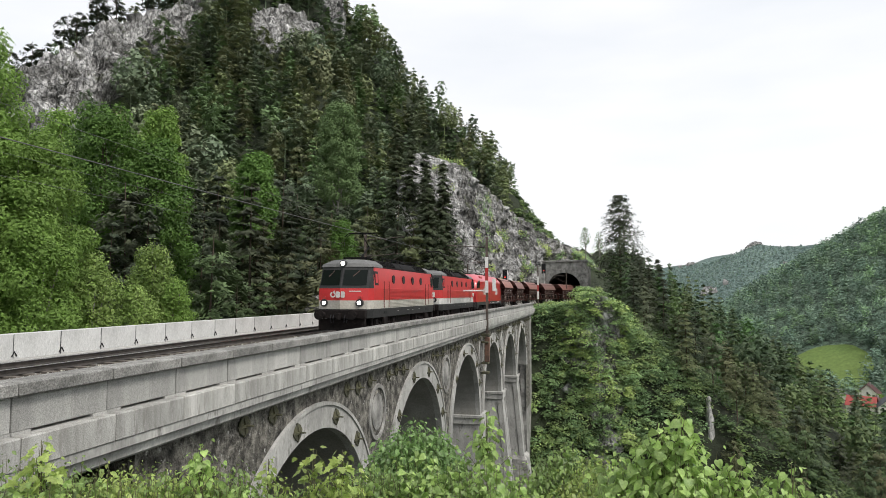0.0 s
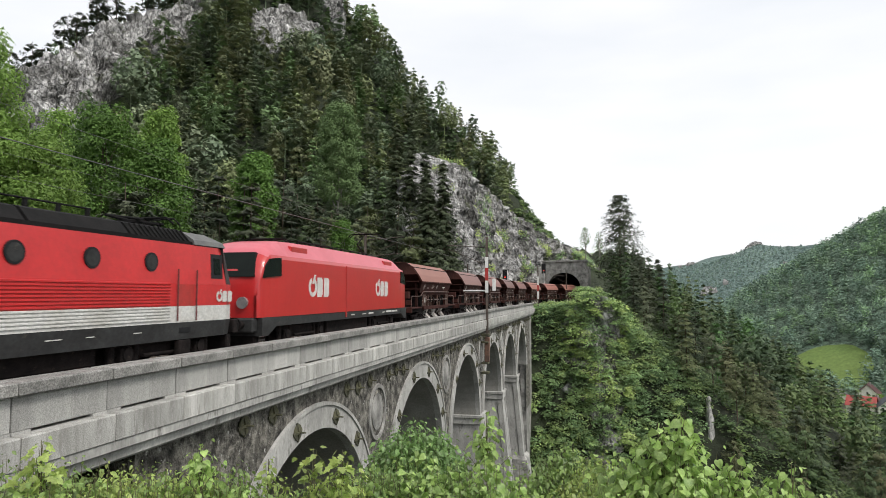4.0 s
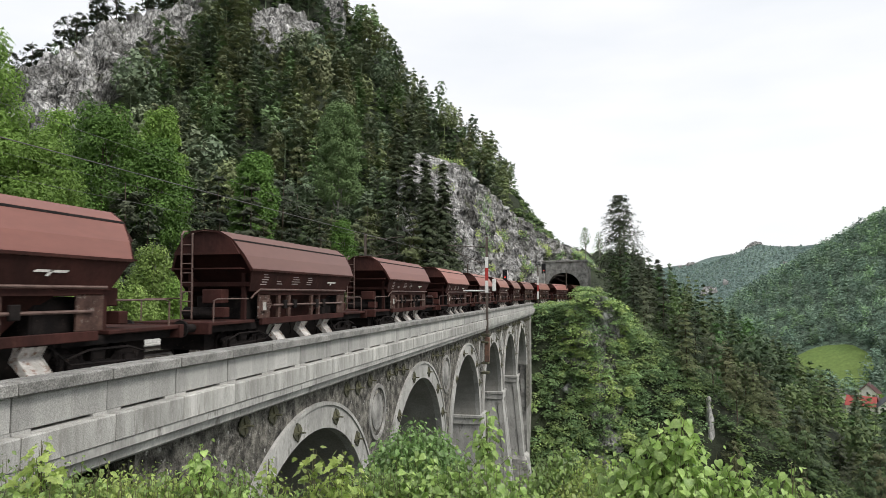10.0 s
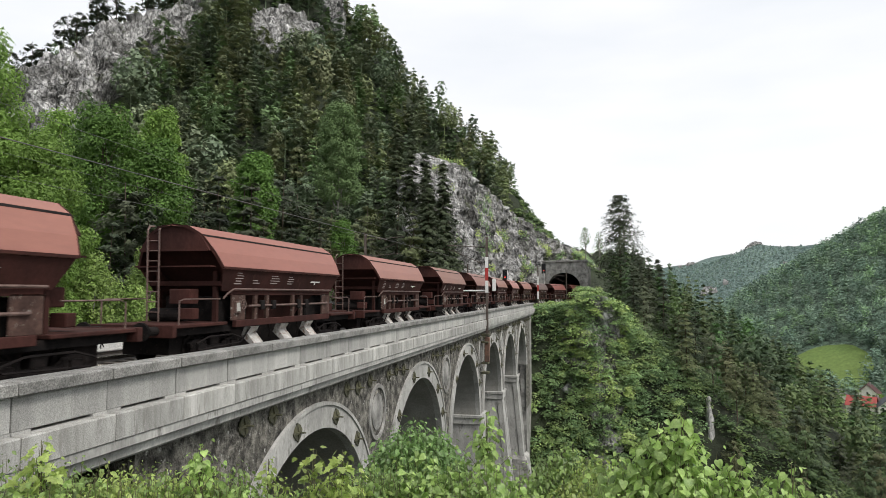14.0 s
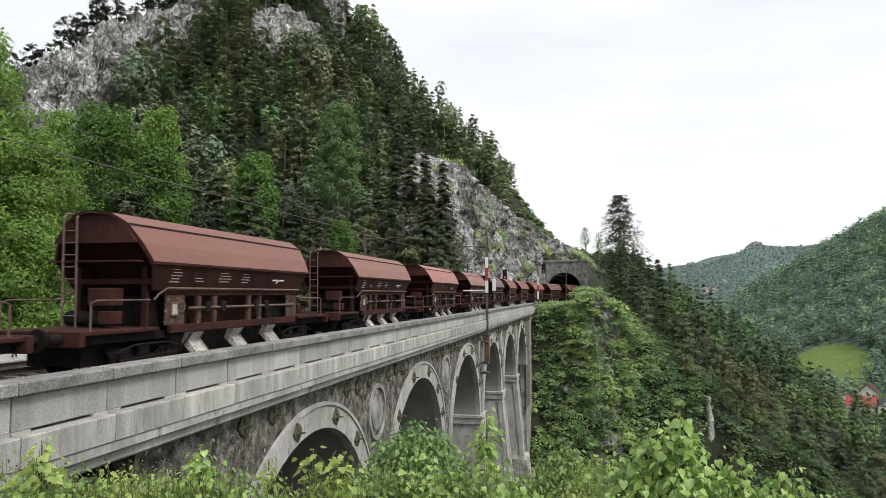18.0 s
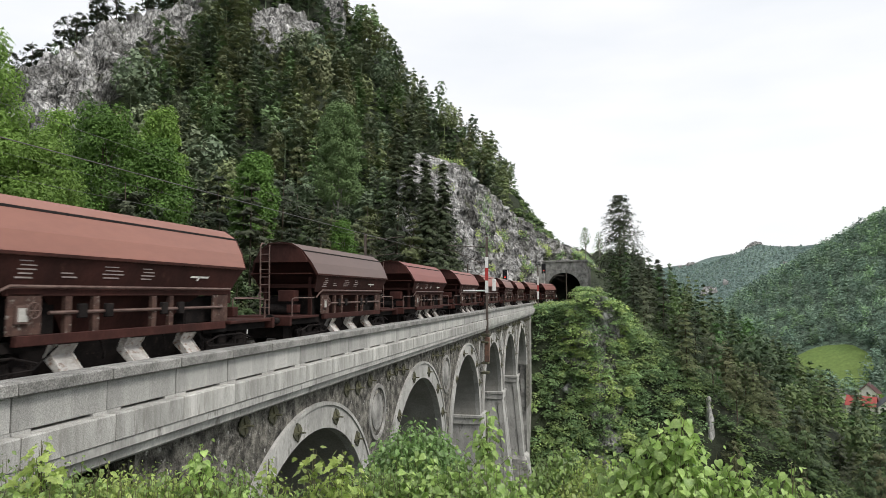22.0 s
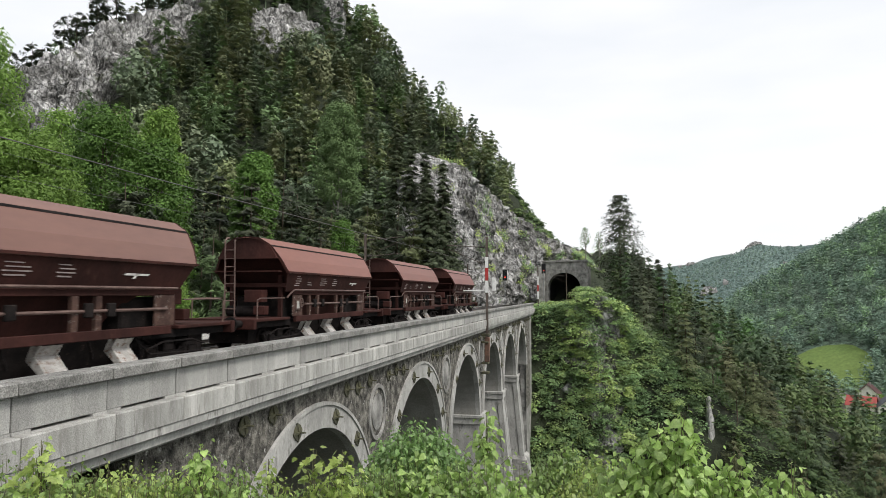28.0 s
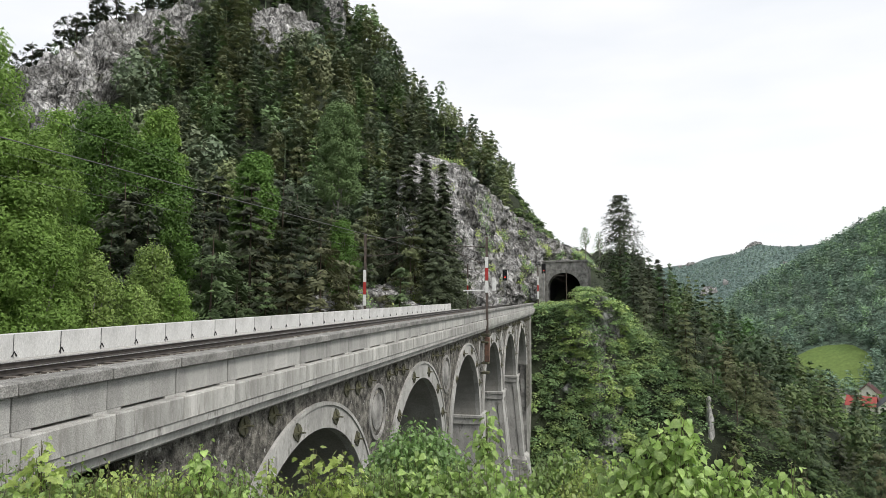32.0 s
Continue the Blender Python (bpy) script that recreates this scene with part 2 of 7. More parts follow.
P_WAGON = material("brown_wagon_paint", (0.062, 0.024, 0.020), (0.032, 0.014, 0.012), 0.85, scale=1.1, fine=14, bump=0.12, stretch=(1, 1, 0.5), stain=(0.075, 0.036, 0.027), stain_at=0.66, own=True)
P_WROOF = material("faded_wagon_roof_paint", (0.255, 0.132, 0.106), (0.205, 0.105, 0.085), 0.5, scale=0.5, fine=6, bump=0.02, stretch=(1, 0.3, 1), own=True, grain=(0.92, 1.05))
P_WORN = material("scuffed_wagon_paint", (0.105, 0.062, 0.050), (0.045, 0.026, 0.022), 0.8, scale=2.5, fine=16, bump=0.2, stain=(0.26, 0.235, 0.21), stain_at=0.61)
P_RAILING = material("dark_red_railing", (0.16, 0.03, 0.028), (0.10, 0.025, 0.022), 0.6, scale=4, fine=30, bump=0.05)
P_YELLOW = material("faded_yellow_paint", (0.5, 0.35, 0.05), (0.38, 0.26, 0.05), 0.6, scale=4, fine=30, bump=0.05)
P_CHUTE = material("worn_bright_steel", (0.66, 0.64, 0.61), (0.40, 0.38, 0.35), 0.45, 0.15, scale=3, fine=20, bump=0.1, spread=0.25, stain=(0.2, 0.11, 0.07), stain_at=0.57)
P_TUBE = material("rubbed_brown_tube", (0.19, 0.125, 0.105), (0.10, 0.06, 0.05), 0.5, 0.2, scale=3, fine=20, bump=0.05)
for sooty in (P_ROOFK, P_DARK, P_GREY, P_WAGON, P_WORN, M_BLACK):
    sooty.node_tree.nodes["Principled BSDF"].inputs["Specular IOR Level"].default_value = 0.15
P_GLASS = material("cab_glass", (0.010, 0.014, 0.012), (0.008, 0.011, 0.010), 0.08, 0.0, bump=0)
P_GLASS.node_tree.nodes["Principled BSDF"].inputs["Specular IOR Level"].default_value = 0.1
P_LAMP = glowing("lit_headlight", (1.0, 0.97, 0.9), 6.0)
P_WFAINT = material("faded_lettering", (0.30, 0.25, 0.235), (0.2, 0.16, 0.15), 0.7, bump=0)
P_WTEXT = material("white_lettering", (0.62, 0.60, 0.57), (0.5, 0.48, 0.45), 0.6, bump=0)
P_SIGLAMP = glowing("red_signal_lamp", (1.0, 0.05, 0.03), 2.0)
H_ROOF = material("red_roof_tiles", (0.30, 0.055, 0.05), (0.23, 0.045, 0.042), 0.7, scale=0.5, fine=5, bump=0.3, own=True)
H_WALL = material("white_house_render", (0.72, 0.70, 0.66), (0.62, 0.60, 0.57), 0.9, scale=0.4, fine=5, bump=0.1)


# ---- mesh tools ----
def finish(name, bm, mat, smooth=False):
    me = bpy.data.meshes.new(name)
    bm.to_mesh(me)
    bm.free()
    for m in (mat if isinstance(mat, (list, tuple)) else [mat]):
        me.materials.append(m)
    if smooth:
        me.polygons.foreach_set("use_smooth", [True] * len(me.polygons))
    return me


def part(name, bm, mat, parent=None, label="", smooth=False, at=None):
    """Links a bmesh, or a ready mesh, as one mesh object under a thing or a part."""
    me = bm if isinstance(bm, bpy.types.Mesh) else finish(name, bm, mat, smooth)
    ob = new(name, me)
    if parent is not None:
        ob.parent = parent
    if at is not None:
        ob.matrix_basis = at
    return tagged(ob, label)


def thing(name, label, category, group="", kind="", at=None):
    ob = new(name)
    if at is not None:
        ob.matrix_basis = at
    return tagged(ob, label, category, group, kind)


def bm_new():
    return bmesh.new()


def box(bm, x0, x1, y0, y1, z0, z1, bevel=0.0, m=None):
    v = [bm.verts.new((x, y, z)) for x in (x0, x1) for y in (y0, y1) for z in (z0, z1)]
    if m is not None:
        for q in v:
            q.co = m @ q.co
    fs = [bm.faces.new([v[i] for i in f]) for f in ((0, 1, 3, 2), (4, 6, 7, 5), (0, 4, 5, 1), (2, 3, 7, 6), (0, 2, 6, 4), (1, 5, 7, 3))]
    if bevel:
        es = list({e for f in fs for e in f.edges})
        bmesh.ops.bevel(bm, geom=es, offset=bevel, segments=1, affect="EDGES")
    return bm


def boxed(*a, **k):
    return box(bm_new(), *a, **k)


def loft(bm, rings, closed=True, caps=True):
    """Joins rings of points, all of one length, into a skin."""
    vs = [[bm.verts.new(p) for p in r] for r in rings]
    n = len(vs[0])
    for a, b in zip(vs, vs[1:]):
        for i in range(n if closed else n - 1):
            j = (i + 1) % n
            bm.faces.new((a[i], a[j], b[j], b[i]))
    if caps and closed:
        bm.faces.new(vs[0][::-1])
        bm.faces.new(vs[-1])
    return bm


def tube(bm, pts, r, n=8, r1=None):
    """A round bar along points."""
    pts = [Vector(p) for p in pts]
    rings = []
    for i, p in enumerate(pts):
        d = (pts[min(i + 1, len(pts) - 1)] - pts[max(i - 1, 0)]).normalized()
        a = d.orthogonal().normalized() if i == 0 else (rings_a - d * d.dot(rings_a)).normalized()
        rings_a = a
        b = d.cross(a)
        rr = r if r1 is None else r + (r1 - r) * i / (len(pts) - 1)
        rings.append([p + rr * (a * math.cos(k * math.tau / n) + b * math.sin(k * math.tau / n)) for k in range(n)])
    return loft(bm, rings)


def tubed(pts, r, n=8, r1=None):
    return tube(bm_new(), pts, r, n, r1)


def prism(bm, outline, axis, lo, hi):
    """Pushes a flat outline (two coordinates each) along axis x, y or z."""
    put = {"x": lambda a, b, c: (c, a, b), "y": lambda a, b, c: (a, c, b), "z": lambda a, b, c: (a, b, c)}[axis]
    loft(bm, [[put(a, b, lo) for a, b in outline], [put(a, b, hi) for a, b in outline]])
    bmesh.ops.recalc_face_normals(bm, faces=bm.faces)
    return bm


def prismed(outline, axis, lo, hi):
    return prism(bm_new(), outline, axis, lo, hi)


def disc(cx, cy, r, n=24, r2=None, start=0.0):
    return [(cx + r * math.cos(start + k * math.tau / n), cy + (r2 or r) * math.sin(start + k * math.tau / n)) for k in range(n)]


def raw_mesh(name, verts, faces, mat, smooth=False, tint=None):
    """A mesh from numpy arrays; faces all of one length. tint: a shade for each vertex."""
    me = bpy.data.meshes.new(name)
    verts, faces = np.asarray(verts, np.float32), np.asarray(faces, np.int32)
    me.vertices.add(len(verts))
    me.vertices.foreach_set("co", verts.ravel())
    k = faces.shape[1]
    me.loops.add(faces.size)
    me.loops.foreach_set("vertex_index", faces.ravel())
    me.polygons.add(len(faces))
    me.polygons.foreach_set("loop_start", np.arange(len(faces), dtype=np.int32) * k)
    if smooth:
        me.polygons.foreach_set("use_smooth", np.ones(len(faces), bool))
    if tint is not None:
        at = me.attributes.new("tint", "FLOAT_COLOR", "POINT")
        at.data.foreach_set("color", np.concatenate([tint, np.ones((len(tint), 1))], 1).astype(np.float32).ravel())
    me.materials.append(mat)
    me.update(calc_edges=True)
    me.validate()
    return me


def smooth01(a, b, x):
    t = np.clip((x - a) / (b - a), 0, 1)
    return t * t * (3 - 2 * t)


def value_noise(x, y, z=0.0, seed=0, octaves=4, ridged=False):
    """Fractal lattice noise on arrays, about -1 to 1."""
    total, amp, norm = 0.0, 1.0, 0.0
    for o in range(octaves):
        f = 2.03 ** o
        p = [np.asarray(c, float) * f + 17.3 * o for c in np.broadcast_arrays(x, y, z)]
        i = [np.floor(c).astype(np.int64) for c in p]
        w = [c - k for c, k in zip(p, i)]
        w = [c * c * (3 - 2 * c) for c in w]
        v = 0.0
        for dx in (0, 1):
            for dy in (0, 1):
                for dz in (0, 1):
                    h = ((i[0] + dx) * 374761393 + (i[1] + dy) * 668265263 + (i[2] + dz) * 2147483647 + seed * 1274126177) & 0x7FFFFFFF
                    h = ((h ^ (h >> 13)) * 1274126177) & 0x7FFFFFFF
                    h = ((h ^ (h >> 16)) & 0xFFFF) / 32767.5 - 1
                    v = v + h * (w[0] if dx else 1 - w[0]) * (w[1] if dy else 1 - w[1]) * (w[2] if dz else 1 - w[2])
        if ridged:
            v = 1 - 2 * np.abs(v)
        total, norm, amp = total + amp * v, norm + amp, amp * 0.5
    return total / norm


# ---- the line of the railway ----
NEAR_X, FAR_X = -12.3, -16.3          # track centres on the viaduct
BEND, RADIUS, SWEEP = 100.0, 190.0, 0.30


def on_track(s, x0):
    """Place and heading of a point s metres along the track that lies at x0 on the viaduct; heading turns to the right."""
    def arc(px, py, h, length, sign, r):
        a = length / r
        cx, cy = px + sign * r * math.cos(h), py - sign * r * math.sin(h)
        h2 = h + sign * a
        return cx - sign * r * math.cos(h2), cy + sign * r * math.sin(h2), h2
    r1 = RADIUS + (-14.3 - x0)
    if s <= BEND:
        return x0, s, 0.0
    s -= BEND
    l1 = r1 * SWEEP
    if s <= l1:
        return arc(x0, BEND, 0.0, s, 1, r1)
    px, py, h = arc(x0, BEND, 0.0, l1, 1, r1)
    s -= l1
    r2 = RADIUS - (-14.3 - x0)
    l2 = r2 * SWEEP * 2.1
    if s <= l2:
        return arc(px, py, h, s, -1, r2)
    px, py, h = arc(px, py, h, l2, -1, r2)
    s -= l2
    return px + s * math.sin(h), py + s * math.cos(h), h


# ---- ground ----
FOOT = [(-27, 84), (-24, 100), (-21, 126), (-17, 146), (-12, 165), (8, 178), (25, 200), (14, 262), (-20, 350), (-120, 430), (-330, 420), (-420, 200), (-330, 150), (-230, 126), (-150, 92), (-100, 82), (-60, 78)]
RIDGE_MAIN = [(-300, 40, 4), (-154.6, 92, 23), (-139, 106, 34), (-131.2, 116, 44), (-126.9, 125, 54), (-124.4, 135.6, 63), (-123.7, 144, 72), (-121.8, 165, 86), (-118.3, 179.5, 98), (-113, 198, 116), (-103, 208, 122), (-90.3, 209, 113.5), (-82.5, 206, 103), (-70.4, 202, 79), (-62, 200.6, 70.4), (-52, 199.3, 64.6), (-44.8, 197, 57.5), (-37.7, 193.4, 49.7), (-31.4, 187.4, 40.8), (-25.6, 182.2, 33.7), (-21.4, 180.7, 30.9), (-17.4, 180.2, 25.5), (-14.6, 183.4, 20.5), (-7, 190, 15.6), (1, 195, 15.5), (12.8, 204.6, 15.9)]
RIDGE_SPUR = [(-2, 176, 11), (6.7, 180, 6.7), (12.8, 184.6, 2.9), (19.3, 191, -2.6), (32.8, 212.5, -12.6), (46.9, 235.4, -20.6), (59.3, 251, -26.9), (72.2, 265.4, -36), (85.7, 279, -47.5), (100, 293.4, -61), (118.6, 308, -76)]
RIDGE_EAST = [(600, 640, 170), (375, 763, 124), (353, 882, 93), (340, 940, 80), (336, 974, 69), (326, 1040, 50), (315, 1085, 39), (301, 1131, 23), (280, 1198, -4), (250, 1265, -28), (220, 1312, -53), (171, 1390, -100)]
RIDGE_FAR = [(105, 2298, 61), (237, 2348, 93), (314, 2359, 103), (356, 2353, 110), (420, 2322, 113), (481, 2300, 134), (506, 2290, 152), (538, 2277, 167), (563, 2271, 161), (603, 2251, 155), (665, 2202, 155), (721, 2163, 160), (853, 2028, 160), (1300, 1800, 150)]
RIDGE_BLUE = [(556, 4415, 150), (700, 4395, 225), (786, 4380, 270), (856, 4357, 278), (897, 4348, 266), (1012, 4333, 179)]


def foot_distance(x, y):
    d, inside, n = np.full(np.shape(x), 1e9), np.zeros(np.shape(x), bool), len(FOOT)
    for i in range(n):
        (ax, ay), (bx, by) = FOOT[i], FOOT[(i + 1) % n]
        ux, uy = bx - ax, by - ay
        t = np.clip(((x - ax) * ux + (y - ay) * uy) / (ux * ux + uy * uy), 0, 1)
        d = np.minimum(d, np.hypot(x - ax - t * ux, y - ay - t * uy))
        inside ^= ((ay > y) != (by > y)) & (x < (bx - ax) * (y - ay) / (by - ay + 1e-12) + ax)
    return np.where(inside, d, 0.0)


def ridge(x, y, pts, slope):
    z = np.full(np.shape(x), -1e9)
    for (ax, ay, az), (bx, by, bz) in zip(pts, pts[1:]):
        ux, uy = bx - ax, by - ay
        t = np.clip(((x - ax) * ux + (y - ay) * uy) / (ux * ux + uy * uy), 0, 1)
        z = np.maximum(z, az + t * (bz - az) - slope * np.hypot(x - ax - t * ux, y - ay - t * uy))
    return z


def height(x, y):
    """The ground's height: shelf of the line, gully under the viaduct, the mountain, the valley and the far ridges."""
    x, y = np.asarray(x, float), np.asarray(y, float)
    edge = 2 - 42 * smooth01(1, 20, y) + 42 * smooth01(92, 112, y) + 10 * smooth01(104, 160, y) - 260 * smooth01(240, 520, y) - 6 * smooth01(0, -60, y)
    z = -0.75 - (0.8 + 0.45 * smooth01(110, 150, y)) * np.maximum(0, x - edge)
    z = z - 0.25 * np.maximum(0, -x - 30) * smooth01(90, 40, y) * smooth01(-200, -60, x)
    z = z + 1.15 * np.exp(-(x * x + y * y) / 30.0)
    d = foot_distance(x, y)
    face = z + (0.88 - 0.40 * smooth01(-28, 8, x)) * d + 0.0023 * d * d * smooth01(-38, -85, x)
    crest = np.maximum(ridge(x, y, RIDGE_MAIN, 1.2), z)
    z = np.where(d > 0, np.maximum(np.minimum(face, crest), ridge(x, y, RIDGE_MAIN, 1.6)), z)
    z = np.maximum(z, ridge(x, y, RIDGE_SPUR, 0.72))
    z = np.maximum(z, -67 + 0.02 * np.maximum(0, y - 500) + 0 * x)
    for pts, k in ((RIDGE_EAST, 0.62), (RIDGE_FAR, 0.46), (RIDGE_BLUE, 0.5)):
        z = np.maximum(z, ridge(x, y, pts, k))
    far = smooth01(30, 200, np.hypot(x, y)) * smooth01(4, 20, d + np.maximum(0, -z - 3))
    rough = np.hypot(x, y)
    z = z + far * (1.8 * value_noise(x / 37, y / 37, seed=3) + np.minimum(rough / 60, 22) * 0.45 * value_noise(x / 200, y / 200, seed=5) * smooth01(400, 900, rough))
    return z


def build_ground():
    deg = np.concatenate([np.arange(-180, -56, 3.0), np.arange(-56, 32, 0.7), np.arange(32, 180, 3.0)])
    rad = np.concatenate([[0.03], np.geomspace(0.8, 30, 60, endpoint=False), np.geomspace(30, 420, 170, endpoint=False), np.geomspace(420, 900, 70, endpoint=False), np.geomspace(900, 1900, 34, endpoint=False), np.linspace(1900, 2480, 44, endpoint=False), np.geomspace(2480, 4950, 18)])
    na, nr = len(deg), len(rad)
    a, r = np.meshgrid(np.radians(deg), rad)
    x, y = r * np.sin(a) + 0.31, r * np.cos(a) - 0.23
    z = height(x, y)
    v = np.stack([x, y, z], -1).reshape(-1, 3)
    i, j = np.meshgrid(np.arange(nr - 1), np.arange(na), indexing="ij")
    jn = (j + 1) % na
    q = np.stack([i * na + j, (i + 1) * na + j, (i + 1) * na + jn, i * na + jn], -1).reshape(-1, 4)
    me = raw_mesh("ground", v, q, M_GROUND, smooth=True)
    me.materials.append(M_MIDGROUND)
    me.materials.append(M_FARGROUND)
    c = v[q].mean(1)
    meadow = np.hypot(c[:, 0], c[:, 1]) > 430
    # Haze by distance: tinted slope colours from 430 m and again from 1450 m.
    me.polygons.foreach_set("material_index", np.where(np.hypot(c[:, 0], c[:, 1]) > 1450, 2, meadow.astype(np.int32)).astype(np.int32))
    return tagged(new("ground", me), "steep forest floor and green valley meadows", "ground", kind="structure")


build_ground()


def meadow_sheet(name, label, x0, y0, rx, ry, seed, turn=0.0):
    """A mown field: an uneven oval draped a hand above the ground."""
    a, r = np.meshgrid(np.linspace(0, math.tau, 120, endpoint=False), np.linspace(0.02, 1, 26))
    edge = 1 + 0.10 * value_noise(np.cos(a) * 1.6 + seed, np.sin(a) * 1.6, seed=seed, octaves=3)
    u, w, c, q = rx * r * edge * np.cos(a), ry * r * edge * np.sin(a), math.cos(radians(turn)), math.sin(radians(turn))
    x, y = x0 + u * c + w * q, y0 - u * q + w * c
    z = height(x, y) + 0.35 - 0.9 * smooth01(0.97, 1.0, r)
    i, j = np.meshgrid(np.arange(25), np.arange(120), indexing="ij")
    jn = (j + 1) % 120
    q = np.stack([i * 120 + j, i * 120 + jn, (i + 1) * 120 + jn, (i + 1) * 120 + j], -1).reshape(-1, 4)[:, ::-1]
    tagged(new(name, raw_mesh(name, np.stack([x, y, z], -1).reshape(-1, 3), q, M_MEADOW, smooth=True)), label, "meadow", kind="structure")


meadow_sheet("meadow_1", "bright green mown meadow in the valley", 173, 553, 34, 32, 3, 18)
meadow_sheet("meadow_2", "green grass round the village houses", 176, 415, 60, 70, 7)


# ---- viaduct ----
FACE_X, BACK_X = -8.95, -19.55        # outer faces of the spandrel walls
ARCH_Y = [20.1, 33.6, 46.98, 59.98, 72.98, 85.98]
ARCH_R, SPRING, CROWN, WALL_TOP = 5.4, -7.85, -2.42, -0.98
START_Y, END_Y = 11.46, 97.0


def arch_curve(cy, r, rise=0.0, n=28):
    """Points of a half circle from the near springing to the far one."""
    zc = CROWN - ARCH_R
    return [(cy - r * math.cos(k * math.pi / n), zc + r * math.sin(k * math.pi / n)) for k in range(n + 1)]


def spandrel(x_out, x_in):
    pts = [(START_Y, -14.0), (ARCH_Y[0] - ARCH_R, -14.0)]
    for k, cy in enumerate(ARCH_Y):
        pts += arch_curve(cy, ARCH_R)
        if k < 5:
            pts += [(cy + ARCH_R + 0.001, SPRING), (ARCH_Y[k + 1] - ARCH_R - 0.001, SPRING)]
    pts += [(ARCH_Y[-1] + ARCH_R + 0.001, -14.0), (END_Y, -14.0)]
    bm = bm_new()
    rows = [[bm.verts.new((x, y, z)) for y, z in pts] for x in (x_out, x_in)]
    tops = [[bm.verts.new((x, y, WALL_TOP)) for y, z in pts] for x in (x_out, x_in)]
    for i in range(len(pts) - 1):
        bm.faces.new((rows[0][i], rows[0][i + 1], tops[0][i + 1], tops[0][i]))
        bm.faces.new((rows[1][i + 1], rows[1][i], tops[1][i], tops[1][i + 1]))
    for i in (0, len(pts) - 1):
        bm.faces.new((rows[0][i], rows[1][i], tops[1][i], tops[0][i]))
    bmesh.ops.remove_doubles(bm, verts=bm.verts, dist=0.0005)
    bmesh.ops.recalc_face_normals(bm, faces=bm.faces)
    return bm


def arch_ring(cy, x_out, x_in):
    """The raised cement ring round an arch, with its thin outer lip."""
    bm = bm_new()
    inner, outer = arch_curve(cy, ARCH_R - 0.02), arch_curve(cy, ARCH_R + 0.82)
    rings = []
    for (yi, zi), (yo, zo) in zip(inner, outer):
        rings.append([(x_out, yi, zi), (x_out, yo, zo), (x_in, yo, zo), (x_in, yi, zi)])
    loft(bm, rings)
    lip_a, lip_b = arch_curve(cy, ARCH_R + 0.74), arch_curve(cy, ARCH_R + 0.86)
    s = 1 if x_out > x_in else -1
    loft(bm, [[(x_out + s * 0.06, a, b), (x_out + s * 0.06, c, d), (x_in, c, d), (x_in, a, b)] for (a, b), (c, d) in zip(lip_a, lip_b)])
    bmesh.ops.recalc_face_normals(bm, faces=bm.faces)
    return bm


def barrel(cy):
    bm = bm_new()
    c = arch_curve(cy, ARCH_R)
    loft(bm, [[(FACE_X - 0.02, y, z), (BACK_X + 0.02, y, z), (BACK_X + 0.02, cy + (y - cy) * 1.06, z + 0.3), (FACE_X - 0.02, cy + (y - cy) * 1.06, z + 0.3)] for y, z in c])
    bmesh.ops.recalc_face_normals(bm, faces=bm.faces)
    return bm


def pier(cy, half, foot):
    """A battered pier with corner pilasters, impost and plinth."""
    bat = 0.095
    def ring(z, g):
        d = (SPRING - z) * bat
        w = half + g + (SPRING - z) * 0.012
        return [(FACE_X + d + g, cy - w, z), (FACE_X + d + g, cy + w, z), (BACK_X - d - g, cy + w, z), (BACK_X - d - g, cy - w, z)]
    body = loft(bm_new(), [ring(foot - 3, 0), ring(SPRING, 0)])
    impost = loft(bm_new(), [ring(SPRING - 0.75, 0.02), ring(SPRING - 0.62, 0.16), ring(SPRING - 0.2, 0.16), ring(SPRING - 0.12, 0.26), ring(SPRING + 0.06, 0.26), ring(SPRING + 0.1, 0.05)])
    plinth = loft(bm_new(), [ring(foot - 4, 0.45), ring(foot, 0.4), ring(foot + 0.35, 0.06)])
    pil = []
    for sy in (-1, 1):
        rings = []
        for z in (foot, SPRING - 0.7):
            d = (SPRING - z) * bat
            w = half + (SPRING - z) * 0.012
            a, b = FACE_X + d + 0.07, FACE_X + d - 0.45
            y0, y1 = sorted((cy + sy * (w + 0.07), cy + sy * (w - 0.34)))
            rings.append([(a, y0, z), (a, y1, z), (b, y1, z), (b, y0, z)])
        pil.append(loft(bm_new(), rings))
    for b in (body, impost, plinth, *pil):
        bmesh.ops.recalc_face_normals(b, faces=b.faces)
    return body, impost, plinth, pil


def tie_anchor():
    """A cast wall anchor: shallow cross of four ribs on a bar end."""
    bm = bm_new()
    for k in range(4):
        m = Matrix.Rotation(k * math.pi / 2 + 0.15, 4, "X")
        loft(bm, [[m @ Vector(p) for p in r] for r in ([(0.0, -0.05, 0.0), (0.0, 0.05, 0.0), (0.12, 0.035, 0.0), (0.12, -0.035, 0.0)], [(0.0, -0.06, 0.29), (0.0, 0.06, 0.29), (0.04, 0.035, 0.30), (0.04, -0.035, 0.30)])])
    tube(bm, [(0.0, 0, 0), (0.3, 0, 0)], 0.045, 8, 0.02)
    loft(bm, [[(0.02, a, b) for a, b in disc(0, 0, 0.27, 16)], [(0.05, a, b) for a, b in disc(0, 0, 0.25, 16)]])
    bmesh.ops.recalc_face_normals(bm, faces=bm.faces)
    return finish("tie_anchor", bm, M_IRON)


